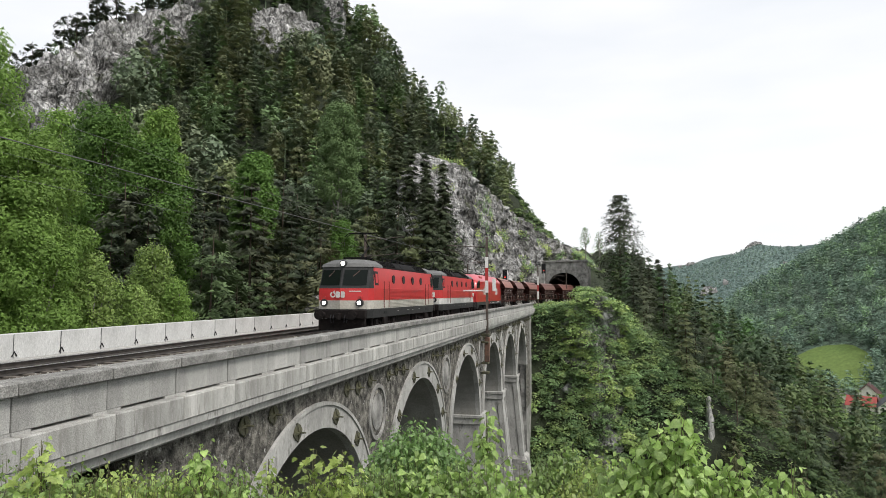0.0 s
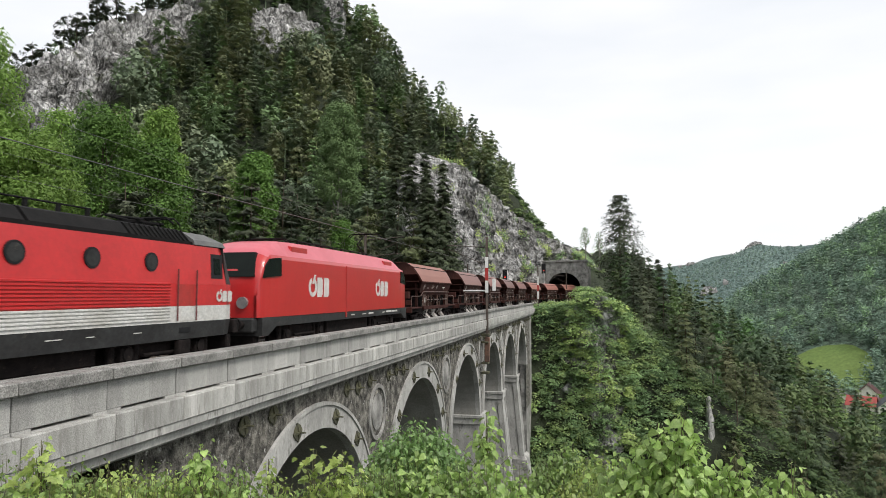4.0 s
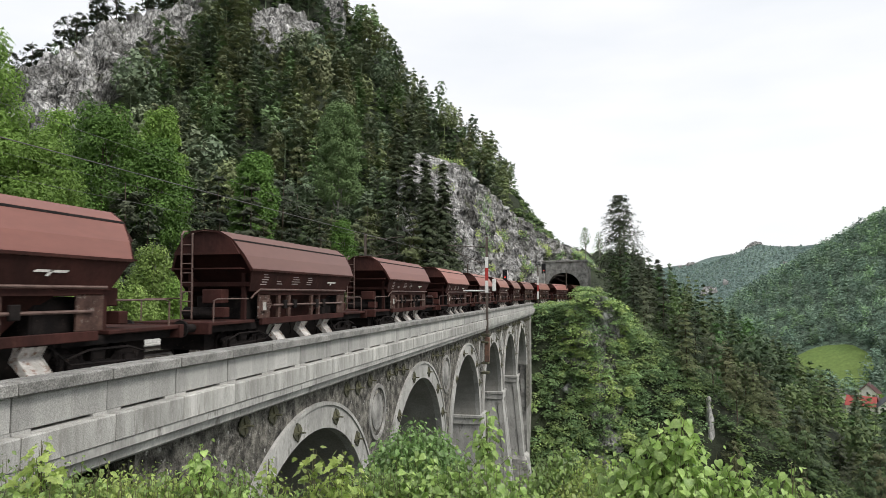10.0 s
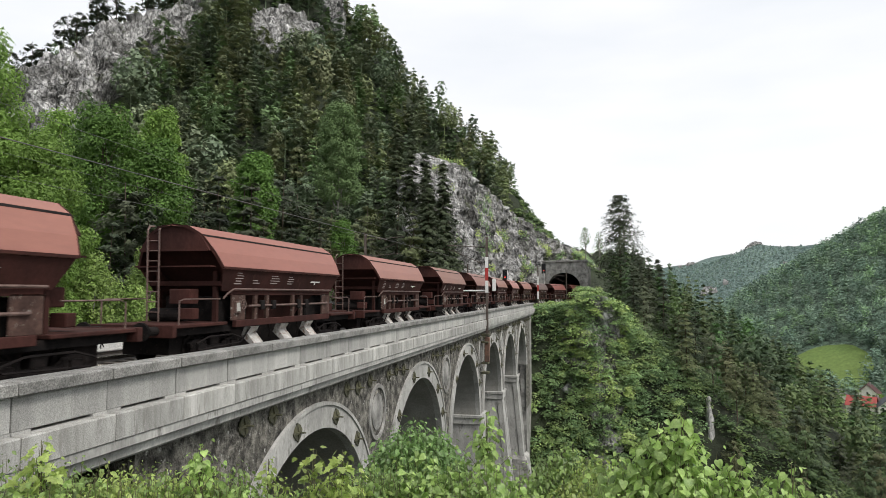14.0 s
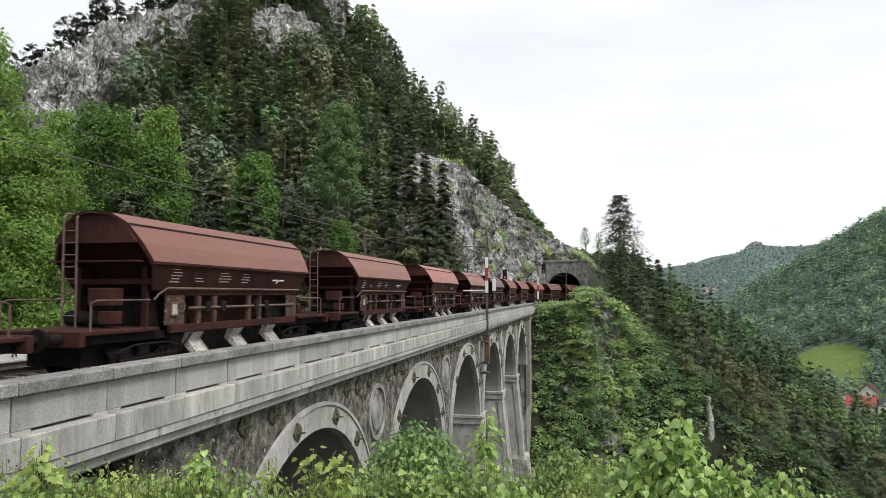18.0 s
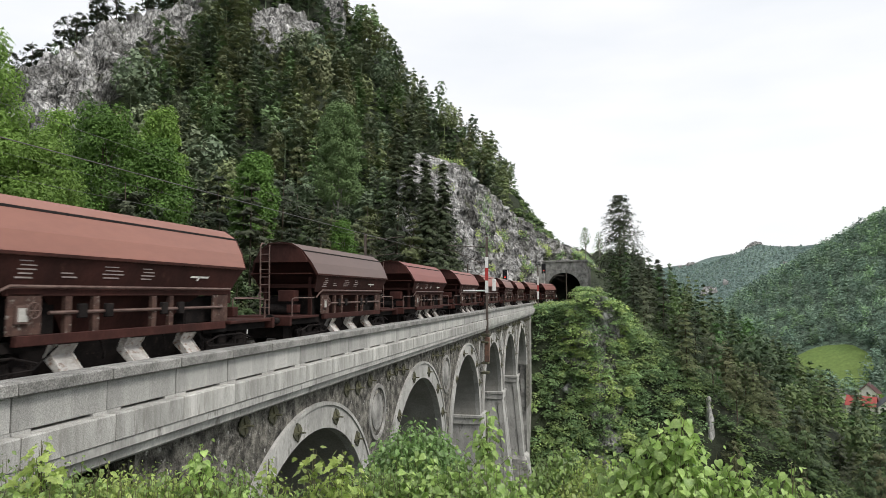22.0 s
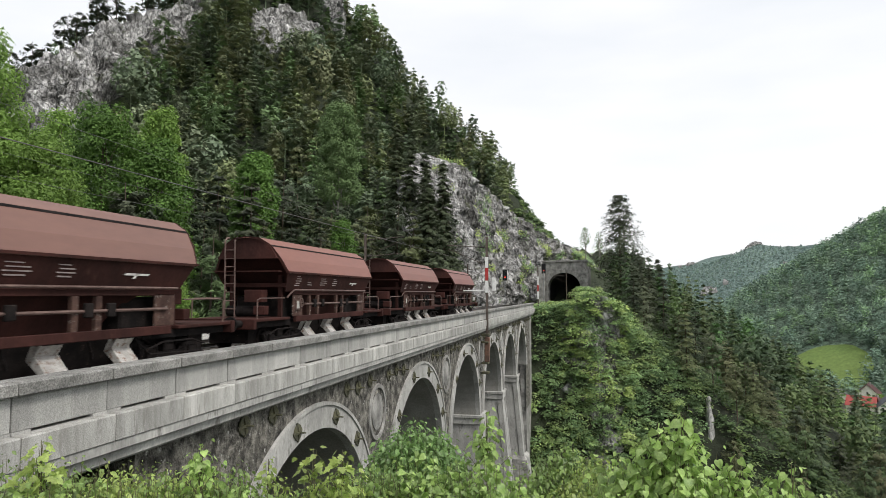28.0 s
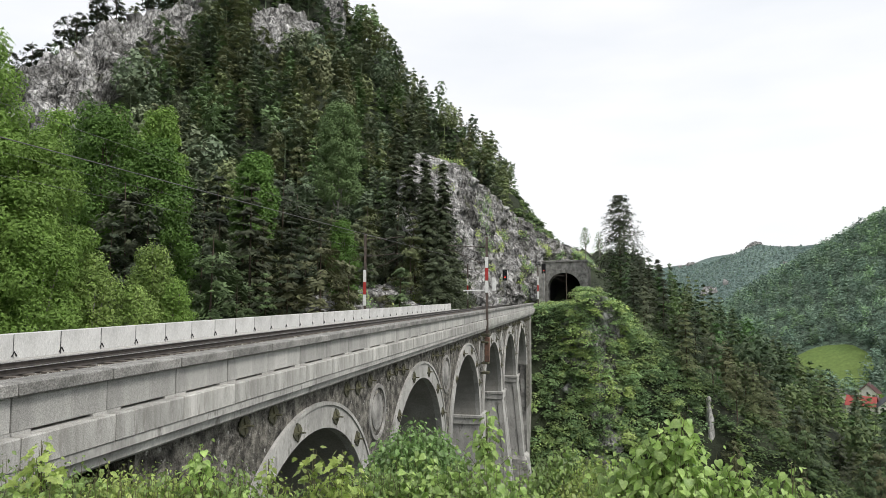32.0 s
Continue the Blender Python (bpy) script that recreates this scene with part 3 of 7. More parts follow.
def build_viaduct():
    v = thing("viaduct", "tall grey masonry railway viaduct with weathered round arches", "viaduct")
    part("spandrel_wall", spandrel(FACE_X, FACE_X - 0.8), M_SPANDREL, v, "dark flaking masonry with pale render patches")
    part("spandrel_wall", spandrel(BACK_X, BACK_X + 0.8), M_SPANDREL, v)
    feet = [-16.5, -18.0, -18.8, -19.3, -17.5]
    for k, cy in enumerate(ARCH_Y):
        part("arch_ring", arch_ring(cy, FACE_X + 0.06, FACE_X - 0.3), M_RING, v)
        part("arch_ring", arch_ring(cy, BACK_X - 0.06, BACK_X + 0.3), M_RING, v)
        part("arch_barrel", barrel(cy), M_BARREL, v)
        if k < 5:
            body, impost, plinth, pil = pier((cy + ARCH_Y[k + 1]) / 2, (ARCH_Y[k + 1] - cy) / 2 - ARCH_R, feet[k])
            p = part("pier", body, M_RING, v)
            part("impost", impost, M_RING, p)
            part("plinth", plinth, M_STONE, p)
            for b in pil:
                part("pilaster", b, M_RING, p)
    part("deck", boxed(BACK_X + 0.02, FACE_X - 0.02, -40, 99.5, WALL_TOP, -0.62), M_BARREL, v)
    part("abutment", boxed(BACK_X + 0.02, FACE_X - 0.02, END_Y - 5.4, END_Y + 3, -22, WALL_TOP - 0.01), M_STONE, v)
    part("abutment", boxed(BACK_X + 0.05, FACE_X - 1.8, -40, START_Y + 3.8, -14, WALL_TOP - 0.01), M_SPANDREL, v)
    # cornice mouldings under the ledge
    part("cornice", prismed([(-9.3, -0.604), (-8.41, -0.604), (-8.41, -0.77), (-8.45, -0.80), (-9.3, -0.80)], "y", -40, 99.6), M_RING, v)
    part("cornice", prismed([(-9.3, -0.804), (-8.53, -0.804), (-8.55, -0.99), (-8.66, -1.06), (-9.3, -1.06)], "y", -40, 99.5), M_RING, v)
    # ledge blocks, parapet panels and coping stones, two metres each
    rnd = random.Random(4)
    ledge = finish("ledge_block", box(bm_new(), -9.2, -8.376, -0.990, 0.990, -0.60, -0.108, bevel=0.022), M_LEDGE)
    gap = finish("parapet_panel", box(bm_new(), -8.93, -8.60, -0.988, 0.988, -0.06, 0.47, bevel=0.012), M_CONCRETE)
    foot = finish("panel_foot", box(bm_new(), -8.93, -8.59, -0.17, 0.17, -0.11, -0.06), M_CONCRETE)
    cope = finish("coping_stone", box(bm_new(), -9.02, -8.46, -0.985, 0.985, 0.492, 0.704, bevel=0.022), M_COPING)
    y = 8.22 - 24.0
    while y < 98.5:
        part("ledge_block", ledge, None, v, at=pose(0, y + 1, rnd.uniform(-0.004, 0.004)))
        p = part("parapet_panel", gap, None, v, at=pose(rnd.uniform(-0.006, 0.006), y + 1, 0))
        part("panel_foot", foot, None, p, at=pose(0, -0.82, 0))
        part("panel_foot", foot, None, p, at=pose(0, 0.82, 0))
        part("coping_stone", cope, None, v, at=pose(rnd.uniform(-0.006, 0.006), y + 1, rnd.uniform(-0.004, 0.004), 0, 0, rnd.uniform(-0.1, 0.1)))
        y += 2.0
    # blind medallions over the piers
    for k in range(5):
        cy, cz = (ARCH_Y[k] + ARCH_Y[k + 1]) / 2 - 0.3, -2.95
        bm = bm_new()
        for r0, r1, o in ((1.08, 0.93, 0.07), (0.70, 0.0, 0.035)):
            outer = [(FACE_X + o, a, b) for a, b in disc(cy, cz, r0, 36, r0 * 1.08)]
            base = [(FACE_X - 0.05, a, b) for a, b in disc(cy, cz, r0 + 0.03, 36, (r0 + 0.03) * 1.08)]
            if r1:
                inn = [(FACE_X + o, a, b) for a, b in disc(cy, cz, r1, 36, r1 * 1.08)]
                inb = [(FACE_X - 0.05, a, b) for a, b in disc(cy, cz, r1 - 0.02, 36, (r1 - 0.02) * 1.08)]
                loft(bm, [base, outer, inn, inb], caps=False)
            else:
                loft(bm, [base, outer])
        bmesh.ops.recalc_face_normals(bm, faces=bm.faces)
        part("medallion", bm, M_STONE, v, "round render medallion")
    anchor = tie_anchor()
    for k, cy in enumerate(ARCH_Y):
        for a in (28, 48, 73, 104, 134):
            y, z = cy + (ARCH_R + 0.38) * math.cos(radians(a)), CROWN - ARCH_R + (ARCH_R + 0.38) * math.sin(radians(a))
            part("tie_anchor", anchor, None, v, at=pose(FACE_X + 0.06, y, z))
        mid = (cy + ARCH_Y[k + 1]) / 2 if k < 5 else cy + 6.6
        for dy in (-3.9, -2.7, -1.3, 1.2, 2.4, 3.6):
            part("tie_anchor", anchor, None, v, at=pose(FACE_X + 0.01, mid + dy, -1.55 + 0.06 * math.sin(dy * 3)))
    for y in (15.6, 17.2):
        part("tie_anchor", anchor, None, v, at=pose(FACE_X + 0.01, y, -1.4))
    return v


build_viaduct()


def build_back_wall():
    """The pale precast wall along the far track, in two-metre panels."""
    w = thing("concrete_wall", "pale grey precast concrete parapet wall with lifting notches", "wall")
    bm = box(bm_new(), -19.34, -19.02, -0.985, 0.985, -0.16, 0.705, bevel=0.015)
    panel = finish("wall_panel", bm, M_WALL)
    bm = bm_new()
    tube(bm, [(0, -0.10, 0), (0, 0, 0.16), (0, 0.10, 0)], 0.022, 6)
    hook = finish("lifting_loop", bm, M_BLACK)
    sealn = finish("joint_seal", boxed(-19.3, -19.03, -0.016, 0.016, -0.16, 0.68), M_BLACK)
    y = -21.85
    while y < 88:
        p = part("wall_panel", panel, None, w, at=pose(random.uniform(-0.008, 0.008), y + 1, 0))
        part("joint_seal", sealn, None, p, at=pose(0, -1.0, 0))
        part("lifting_loop", hook, None, p, at=pose(-19.0, -0.98, -0.06))
        y += 2.0
    part("kerb", boxed(-19.0, -18.55, -40, 92, -0.4, -0.13, bevel=0.02), M_CONCRETE, w)
    return w


build_back_wall()


# ---- tracks ----
def sweep_along(outline, x0, s0, s1, step=4.0):
    """Pushes an outline (across, up) along a track."""
    s, rings = s0, []
    stops = [s0]
    while stops[-1] < s1:
        nxt = stops[-1] + (step if stops[-1] >= BEND - step else 30.0)
        stops.append(min(nxt, s1))
    for s in stops:
        x, y, h = on_track(s, x0)
        rings.append([(x + a * math.cos(h), y - a * math.sin(h), b) for a, b in outline])
    bm = loft(bm_new(), rings)
    bmesh.ops.recalc_face_normals(bm, faces=bm.faces)
    return bm


def build_track(name, x0, label):
    t = thing(name, label, "railway track")
    for side in (-0.753, 0.753):
        web = [(side - 0.07, -0.172), (side + 0.07, -0.172), (side + 0.03, -0.13), (side + 0.012, -0.12), (side + 0.012, -0.045), (side + 0.036, -0.03), (side + 0.036, -0.012), (side - 0.036, -0.012), (side - 0.036, -0.03), (side - 0.012, -0.045), (side - 0.012, -0.12), (side - 0.03, -0.13)]
        r = part("rail", sweep_along(web, x0, -360, 420), M_RAIL, t)
        part("rail_head", sweep_along([(side - 0.034, -0.012), (side + 0.034, -0.012), (side + 0.028, 0.0), (side - 0.028, 0.0)], x0, -360, 420), M_RAILTOP, r, "polished steel running surface")
    one = finish("sleeper", box(bm_new(), -1.28, 1.28, -0.12, 0.12, -0.34, -0.175, bevel=0.015), M_SLEEPER)
    k = 0
    s = -4.0
    while s < 150 and k < 250:
        x, y, h = on_track(s, x0)
        m = pose(x, y, random.uniform(-0.006, 0.004), 0, 0, -math.degrees(h) + random.uniform(-0.6, 0.6))
        p = part("sleeper", one, None, t, at=m)
        s += 0.62
        k += 1


build_track("far_track", FAR_X, "rusty railway track on dark sleepers beside the concrete wall")
build_track("near_track", NEAR_X, "railway track behind the viaduct parapet")


def build_ballast():
    xs = np.concatenate([np.linspace(-18.9, -9.0, 60)])
    ys = np.concatenate([np.linspace(-40, -2, 40), np.linspace(-1.5, 60, 500), np.linspace(60.3, 112, 160)])
    x, y = np.meshgrid(xs, ys)
    z = -0.26 + 0.035 * value_noise(x * 7, y * 7, seed=9, octaves=3) + 0.02 * value_noise(x * 1.1, y * 1.1, seed=2)
    z = z + 0.03 * (np.abs(x - FAR_X) < 0.6) - 0.1 * smooth01(-9.8, -9.0, x)
    shift = np.vectorize(lambda s: on_track(s, -14.3)[0] + 14.3)(ys)
    v = np.stack([x + shift[:, None], y, z], -1).reshape(-1, 3)
    nx, ny = len(xs), len(ys)
    i, j = np.meshgrid(np.arange(ny - 1), np.arange(nx - 1), indexing="ij")
    q = np.stack([i * nx + j, i * nx + j + 1, (i + 1) * nx + j + 1, (i + 1) * nx + j], -1).reshape(-1, 4)
    bed = tagged(new("ballast_bed", raw_mesh("ballast_bed", v, q, M_BALLAST)), "dark grey crushed-stone railway ballast", "ballast", kind="stuff")
    # loose stones along the edge of the far track
    rng = np.random.default_rng(5)
    n = 9000
    px = rng.uniform(-15.2, -10.6, n)
    py = 2 + 55 * rng.random(n) ** 1.5
    base = np.array([(1, 0, 0), (-1, 0, 0), (0, 1, 0), (0, -1, 0), (0, 0, 1), (0, 0, -1)], float)
    f = np.array([(0, 2, 4), (2, 1, 4), (1, 3, 4), (3, 0, 4), (2, 0, 5), (1, 2, 5), (3, 1, 5), (0, 3, 5)])
    size = rng.uniform(0.022, 0.055, (n, 1, 1))
    vv = base[None] * size * rng.uniform(0.6, 1.3, (n, 6, 1)) + np.stack([px, py, np.full(n, -0.225) + rng.uniform(-0.02, 0.035, n)], -1)[:, None, :]
    ff = f[None] + (np.arange(n) * 6)[:, None, None]
    st = material("loose_stone", (0.42, 0.41, 0.39), (0.24, 0.235, 0.225), 0.9, scale=3, fine=20, bump=0.2, island=0.5)
    part("ballast_stones", raw_mesh("ballast_stones", vv.reshape(-1, 3), ff.reshape(-1, 3), st), None, bed)
    trail = boxed(-20, -8, -362, -39, -0.9, -0.24)
    tagged(part("trackbed", trail, M_BALLAST), "grey ballast trackbed leading away", "trackbed", kind="structure")


build_ballast()


# ---- tunnel portal ----
def build_portal():
    x, y, h = on_track(156.0, -14.3)
    x += 0.0
    p = thing("tunnel_portal", "grey stone tunnel portal with an arched mouth, black inside", "tunnel portal", at=pose(x, y, 0, 0, 0, -math.degrees(h) * 0.6))
    r, sp = 3.9, 3.5
    inner = [(-r, -0.8)] + [(-r * math.cos(k * math.pi / 20), sp + r * 0.92 * math.sin(k * math.pi / 20)) for k in range(21)] + [(r, -0.8)]
    n = len(inner)
    outer = [(-5.0, -0.8)] + [(-5.0 + 10.0 * k / 20, 9.6) for k in range(21)] + [(5.0, -0.8)]
    bm = bm_new()
    f = [[bm.verts.new((a, 0, b)) for a, b in c] for c in (inner, outer)]
    g = [[bm.verts.new((a, 2.5, b)) for a, b in c] for c in (inner, outer)]
    for i in range(n - 1):
        bm.faces.new((f[0][i], f[0][i + 1], f[1][i + 1], f[1][i]))
        bm.faces.new((f[0][i + 1], f[0][i], g[0][i], g[0][i + 1]))
        bm.faces.new((f[1][i], f[1][i + 1], g[1][i + 1], g[1][i]))
    part("portal_wall", bm, M_STONE, p)
    # Lining in flat black: the darkness of the tunnel is put into its colour.
    bm = bm_new()
    loft(bm, [[(a * 1.01, s, b * 1.01) for a, b in inner] for s in (2.4, 12, 26)], closed=False)
    part("tunnel_lining", bm, M_BLACK, p)
    vs = bm_new()
    loft(vs, [[(-0.30, -0.12, 0.0), (0.30, -0.12, 0.0), (0.30, 0.3, 0.0), (-0.30, 0.3, 0.0)], [(-0.36, -0.12, 0.75), (0.36, -0.12, 0.75), (0.36, 0.3, 0.75), (-0.36, 0.3, 0.75)]])
    vs = finish("voussoir", vs, M_STONE)
    for k in range(21):
        a = math.pi * (k + 0.5) / 21
        part("voussoir", vs, None, p, at=pose(-r * math.cos(a), 0, sp + r * 0.92 * math.sin(a), 0, math.degrees(a) - 90, 0))
    part("parapet_cap", boxed(-5.3, 5.3, -0.3, 2.6, 9.6, 10.0, bevel=0.05), M_STONE, p)
    for a in (-1, 1):
        part("wing_wall", boxed(a * 5.2 - 0.7, a * 5.2 + 0.7, -1.0, 2.4, -0.8, 8.4, bevel=0.08), M_STONE, p)


build_portal()


# ---- masts, wires and signals ----
def build_mast(x, y, z0, z1, bands, arms, label, side):
    m = thing("catenary_mast", label, "mast", "masts along the line", at=pose(x, y, 0))
    bm = bm_new()
    for a in (-0.11, 0.09):
        box(bm, -0.09, 0.09, a, a + 0.02, z0, z1)
    box(bm, -0.008, 0.008, -0.09, 0.09, z0, z1)
    part("column", bm, M_MAST, m)
    for za, zb, mt in bands:
        part("band", boxed(-0.13, 0.13, -0.17, -0.115, za + 0.004, zb - 0.004, bevel=0.006), mt, m)
    for za, reach in arms:
        a = part("arm", tubed([(0, 0, za), (side * reach, 0, za + 0.25)], 0.03), M_MAST, m)
        part("brace", tubed([(0, 0, za - 1.5), (side * reach * 0.95, 0, za - 0.1)], 0.022), M_MAST, a)
        bm = bm_new()
        for k in range(6):
            q = 0.25 + 0.07 * k
            tube(bm, [(side * (q - 0.02), 0, za + 0.25 * q / reach), (side * (q + 0.02), 0, za + 0.25 * q / reach)], 0.085, 10)
        part("insulator", bm, M_RAIL, a)
    return m


WRW = [(2.15, 3.15, M_WHITE), (3.15, 4.2, M_SIGNRED), (4.2, 5.1, M_WHITE)]
near_mast = build_mast(-8.35, 52.9, -1.6, 6.8, WRW, [(5.9, 3.4)], "rusty catenary mast with red and white bands on the viaduct", -1)
part("base_bracket", boxed(-0.2, 0.2, -0.22, 0.22, -3.5, -1.5, bevel=0.04), M_RUST, near_mast)
for z in (-1.3, -1.9, -3.6, -4.4):
    part("clamp", boxed(-0.45, 0.16, -0.3, 0.3, z - 0.09, z + 0.09, bevel=0.03), M_IRON, near_mast)
part("signal_arm", boxed(-2.0, 0.05, -0.06, 0.06, 2.26, 2.38, bevel=0.03), M_WHITE, near_mast, "white horizontal bar")
part("name_plate", boxed(0.45, 0.75, -0.05, 0.0, 2.3, 3.3, bevel=0.02), M_WHITE, near_mast, "small white plate")
build_mast(-19.75, 55.0, -1.5, 7.5, [(1.0, 2.0, M_WHITE), (2.0, 3.1, M_SIGNRED), (3.1, 4.2, M_WHITE)], [(6.9, 3.6), (5.4, 3.3)], "thin catenary mast with red and white bands behind the wall", 1)
build_mast(-8.4, 107.0, -1.0, 6.8, [(1.2, 2.5, M_WHITE), (2.5, 3.5, M_SIGNRED), (3.5, 4.9, M_WHITE)], [(6.0, 3.2)], "catenary mast with red and white bands at the viaduct end", -1)
build_mast(-19.6, 104.0, -1.0, 7.0, [(1.2, 2.5, M_WHITE), (2.5, 3.5, M_SIGNRED), (3.5, 4.6, M_WHITE)], [(6.0, 3.2)], "catenary mast at the foot of the cliff", 1)
build_mast(-5.2, 146.0, -1.0, 6.9, [], [(6.0, 3.0)], "dark catenary mast before the tunnel", -1)


def wires():
    w = thing("overhead_wires", "thin dark overhead contact and feeder wires", "overhead wires")
    def span(name, ends, sag, r=0.012):
        bm = bm_new()
        pts = []
        for (a, b) in zip(ends, ends[1:]):
            for k in range(12):
                q = k / 12
                pts.append((a[0] + (b[0] - a[0]) * q, a[1] + (b[1] - a[1]) * q, a[2] + (b[2] - a[2]) * q - sag * 4 * q * (1 - q)))
        pts.append(ends[-1])
        part(name, tubed(pts, r, 5), M_WIRE, w)
    for x0, dz in ((NEAR_X, 0.0), (FAR_X, 0.0)):
        stops = [(on_track(s, x0)[0], on_track(s, x0)[1]) for s in (-60, -5, 53.5, 105, 146)]
        span("contact_wire", [(a, b, 5.45 + dz) for a, b in stops], 0.05, 0.014 if x0 == NEAR_X else 0.006)
        span("catenary_wire", [(a, b, 6.75 + dz) for a, b in stops], 0.75, 0.005)


wires()


def build_signal(x, y, z, label):
    s = thing("railway_signal", label, "signal", "signals before the tunnel", at=pose(x, y, 0))
    part("post", tubed([(0, 0, -0.8), (0, 0, z)], 0.07), M_GREYSTEEL, s)
    part("board", boxed(-0.45, 0.45, -0.06, 0.06, z - 0.9, z + 1.3, bevel=0.05), M_BLACK, s)
    for k, mt in ((-0.25, P_SIGLAMP), (0.45, M_BLACK), (0.9, M_BLACK)):
        lens = part("lens", prismed(disc(0, z + k, 0.13, 14), "y", -0.1, -0.05), mt, s)
        part("hood", tubed([(0, -0.06, z + k + 0.17), (0, -0.3, z + k + 0.16)], 0.07), M_BLACK, lens)
    return s


build_signal(-16.6, 128.0, 5.6, "black railway signal showing red beside the cliff")
build_signal(-9.9, 142.0, 7.4, "black railway signal showing red at the tunnel mouth")


# ---- the train ----
# own space of a vehicle: the middle at the origin, +y to its rear (up the line), z from the rail top
def wheelset():
    bm = bm_new()
    for s in (-0.753, 0.753):
        prof = [(0.06, 0.0), (0.46, 0.0)]
        o = 1 if s > 0 else -1
        loft(bm, [[(s - o * 0.065, a, b) for a, b in disc(0, 0, 0.49, 18)], [(s - o * 0.035, a, b) for a, b in disc(0, 0, 0.49, 18)], [(s - o * 0.03, a, b) for a, b in disc(0, 0, 0.46, 18)], [(s + o * 0.065, a, b) for a, b in disc(0, 0, 0.455, 18)], [(s + o * 0.065, a, b) for a, b in disc(0, 0, 0.39, 18)], [(s + o * 0.02, a, b) for a, b in disc(0, 0, 0.36, 18)], [(s + o * 0.05, a, b) for a, b in disc(0, 0, 0.15, 18)], [(s + o * 0.1, a, b) for a, b in disc(0, 0, 0.11, 18)]])
        for k in range(4):
            a = k * math.pi / 2
            tube(bm, [(s + o * 0.05, 0.27 * math.cos(a), 0.27 * math.sin(a)), (s + o * 0.075, 0.27 * math.cos(a), 0.27 * math.sin(a))], 0.03, 6)
    tube(bm, [(-0.75, 0, 0), (0.75, 0, 0)], 0.085, 10)
    bmesh.ops.recalc_face_normals(bm, faces=bm.faces)
    return finish("wheelset", bm, P_DARK)


WHEELS = wheelset()


def freight_bogie_frame():
    bm = bm_new()
    for s in (-1, 1):
        out = [(-1.35, 0.62), (-1.1, 0.72), (-0.7, 0.70), (-0.45, 0.5), (0.45, 0.5), (0.7, 0.70), (1.1, 0.72), (1.35, 0.62), (1.3, 0.50), (0.75, 0.46), (0.5, 0.32), (-0.5, 0.32), (-0.75, 0.46), (-1.3, 0.50)]
        prism(bm, [(a, b) for a, b in out], "x", s * 0.98 - 0.06, s * 0.98 + 0.06)
        for w in (-0.9, 0.9):
            tube(bm, [(s * 0.9, w, 0.46), (s * 1.13, w, 0.46)], 0.15, 12)
            box(bm, s * 1.0 - 0.13, s * 1.0 + 0.13, w - 0.17, w + 0.17, 0.34, 0.6, bevel=0.02)
            for d in (-0.27, 0.27):
                tube(bm, [(s * 1.0, w + d, 0.36), (s * 1.0, w + d, 0.66)], 0.085, 8)
    box(bm, -1.0, 1.0, -0.22, 0.22, 0.42, 0.8, bevel=0.03)
    tube(bm, [(-1.05, -0.5, 0.38), (-1.05, 0.0, 0.28), (-1.05, 0.5, 0.38)], 0.025, 6)
    return finish("bogie_frame", bm, P_DARK)


BOGIE = freight_bogie_frame()


def buffer_mesh():
    bm = bm_new()
    tube(bm, [(0, 0.0, 0), (0, -0.36, 0)], 0.12, 14)
    tube(bm, [(0, -0.36, 0), (0, -0.56, 0)], 0.085, 12)
    prism(bm, [(a, b) for a, b in disc(0, 0, 0.25, 20)], "y", -0.62, -0.56)
    return finish("buffer", bm, P_DARK)


BUFFER = buffer_mesh()


def bars(spec):
    """Flat lettering bars: (y, z, length, height) on a side plane given by a function of z."""
    bm = bm_new()
    for x, y, z, l, h in spec:
        box(bm, x - 0.004, x + 0.004, y, y + l, z, z + h)
    return bm


SIDE = [(1.50, 2.86), (1.48, 2.92), (1.29, 3.32), (0.97, 3.80), (0.88, 3.88), (0.50, 4.11), (0.0, 4.17)]


def roof_ring(y, rake, grow=0.0):
    pts = [(a + grow, y + rake * (b - 2.86) / 1.3, b + grow) for a, b in SIDE]
    return pts + [(-a, q, b) for a, q, b in pts[-2::-1]]


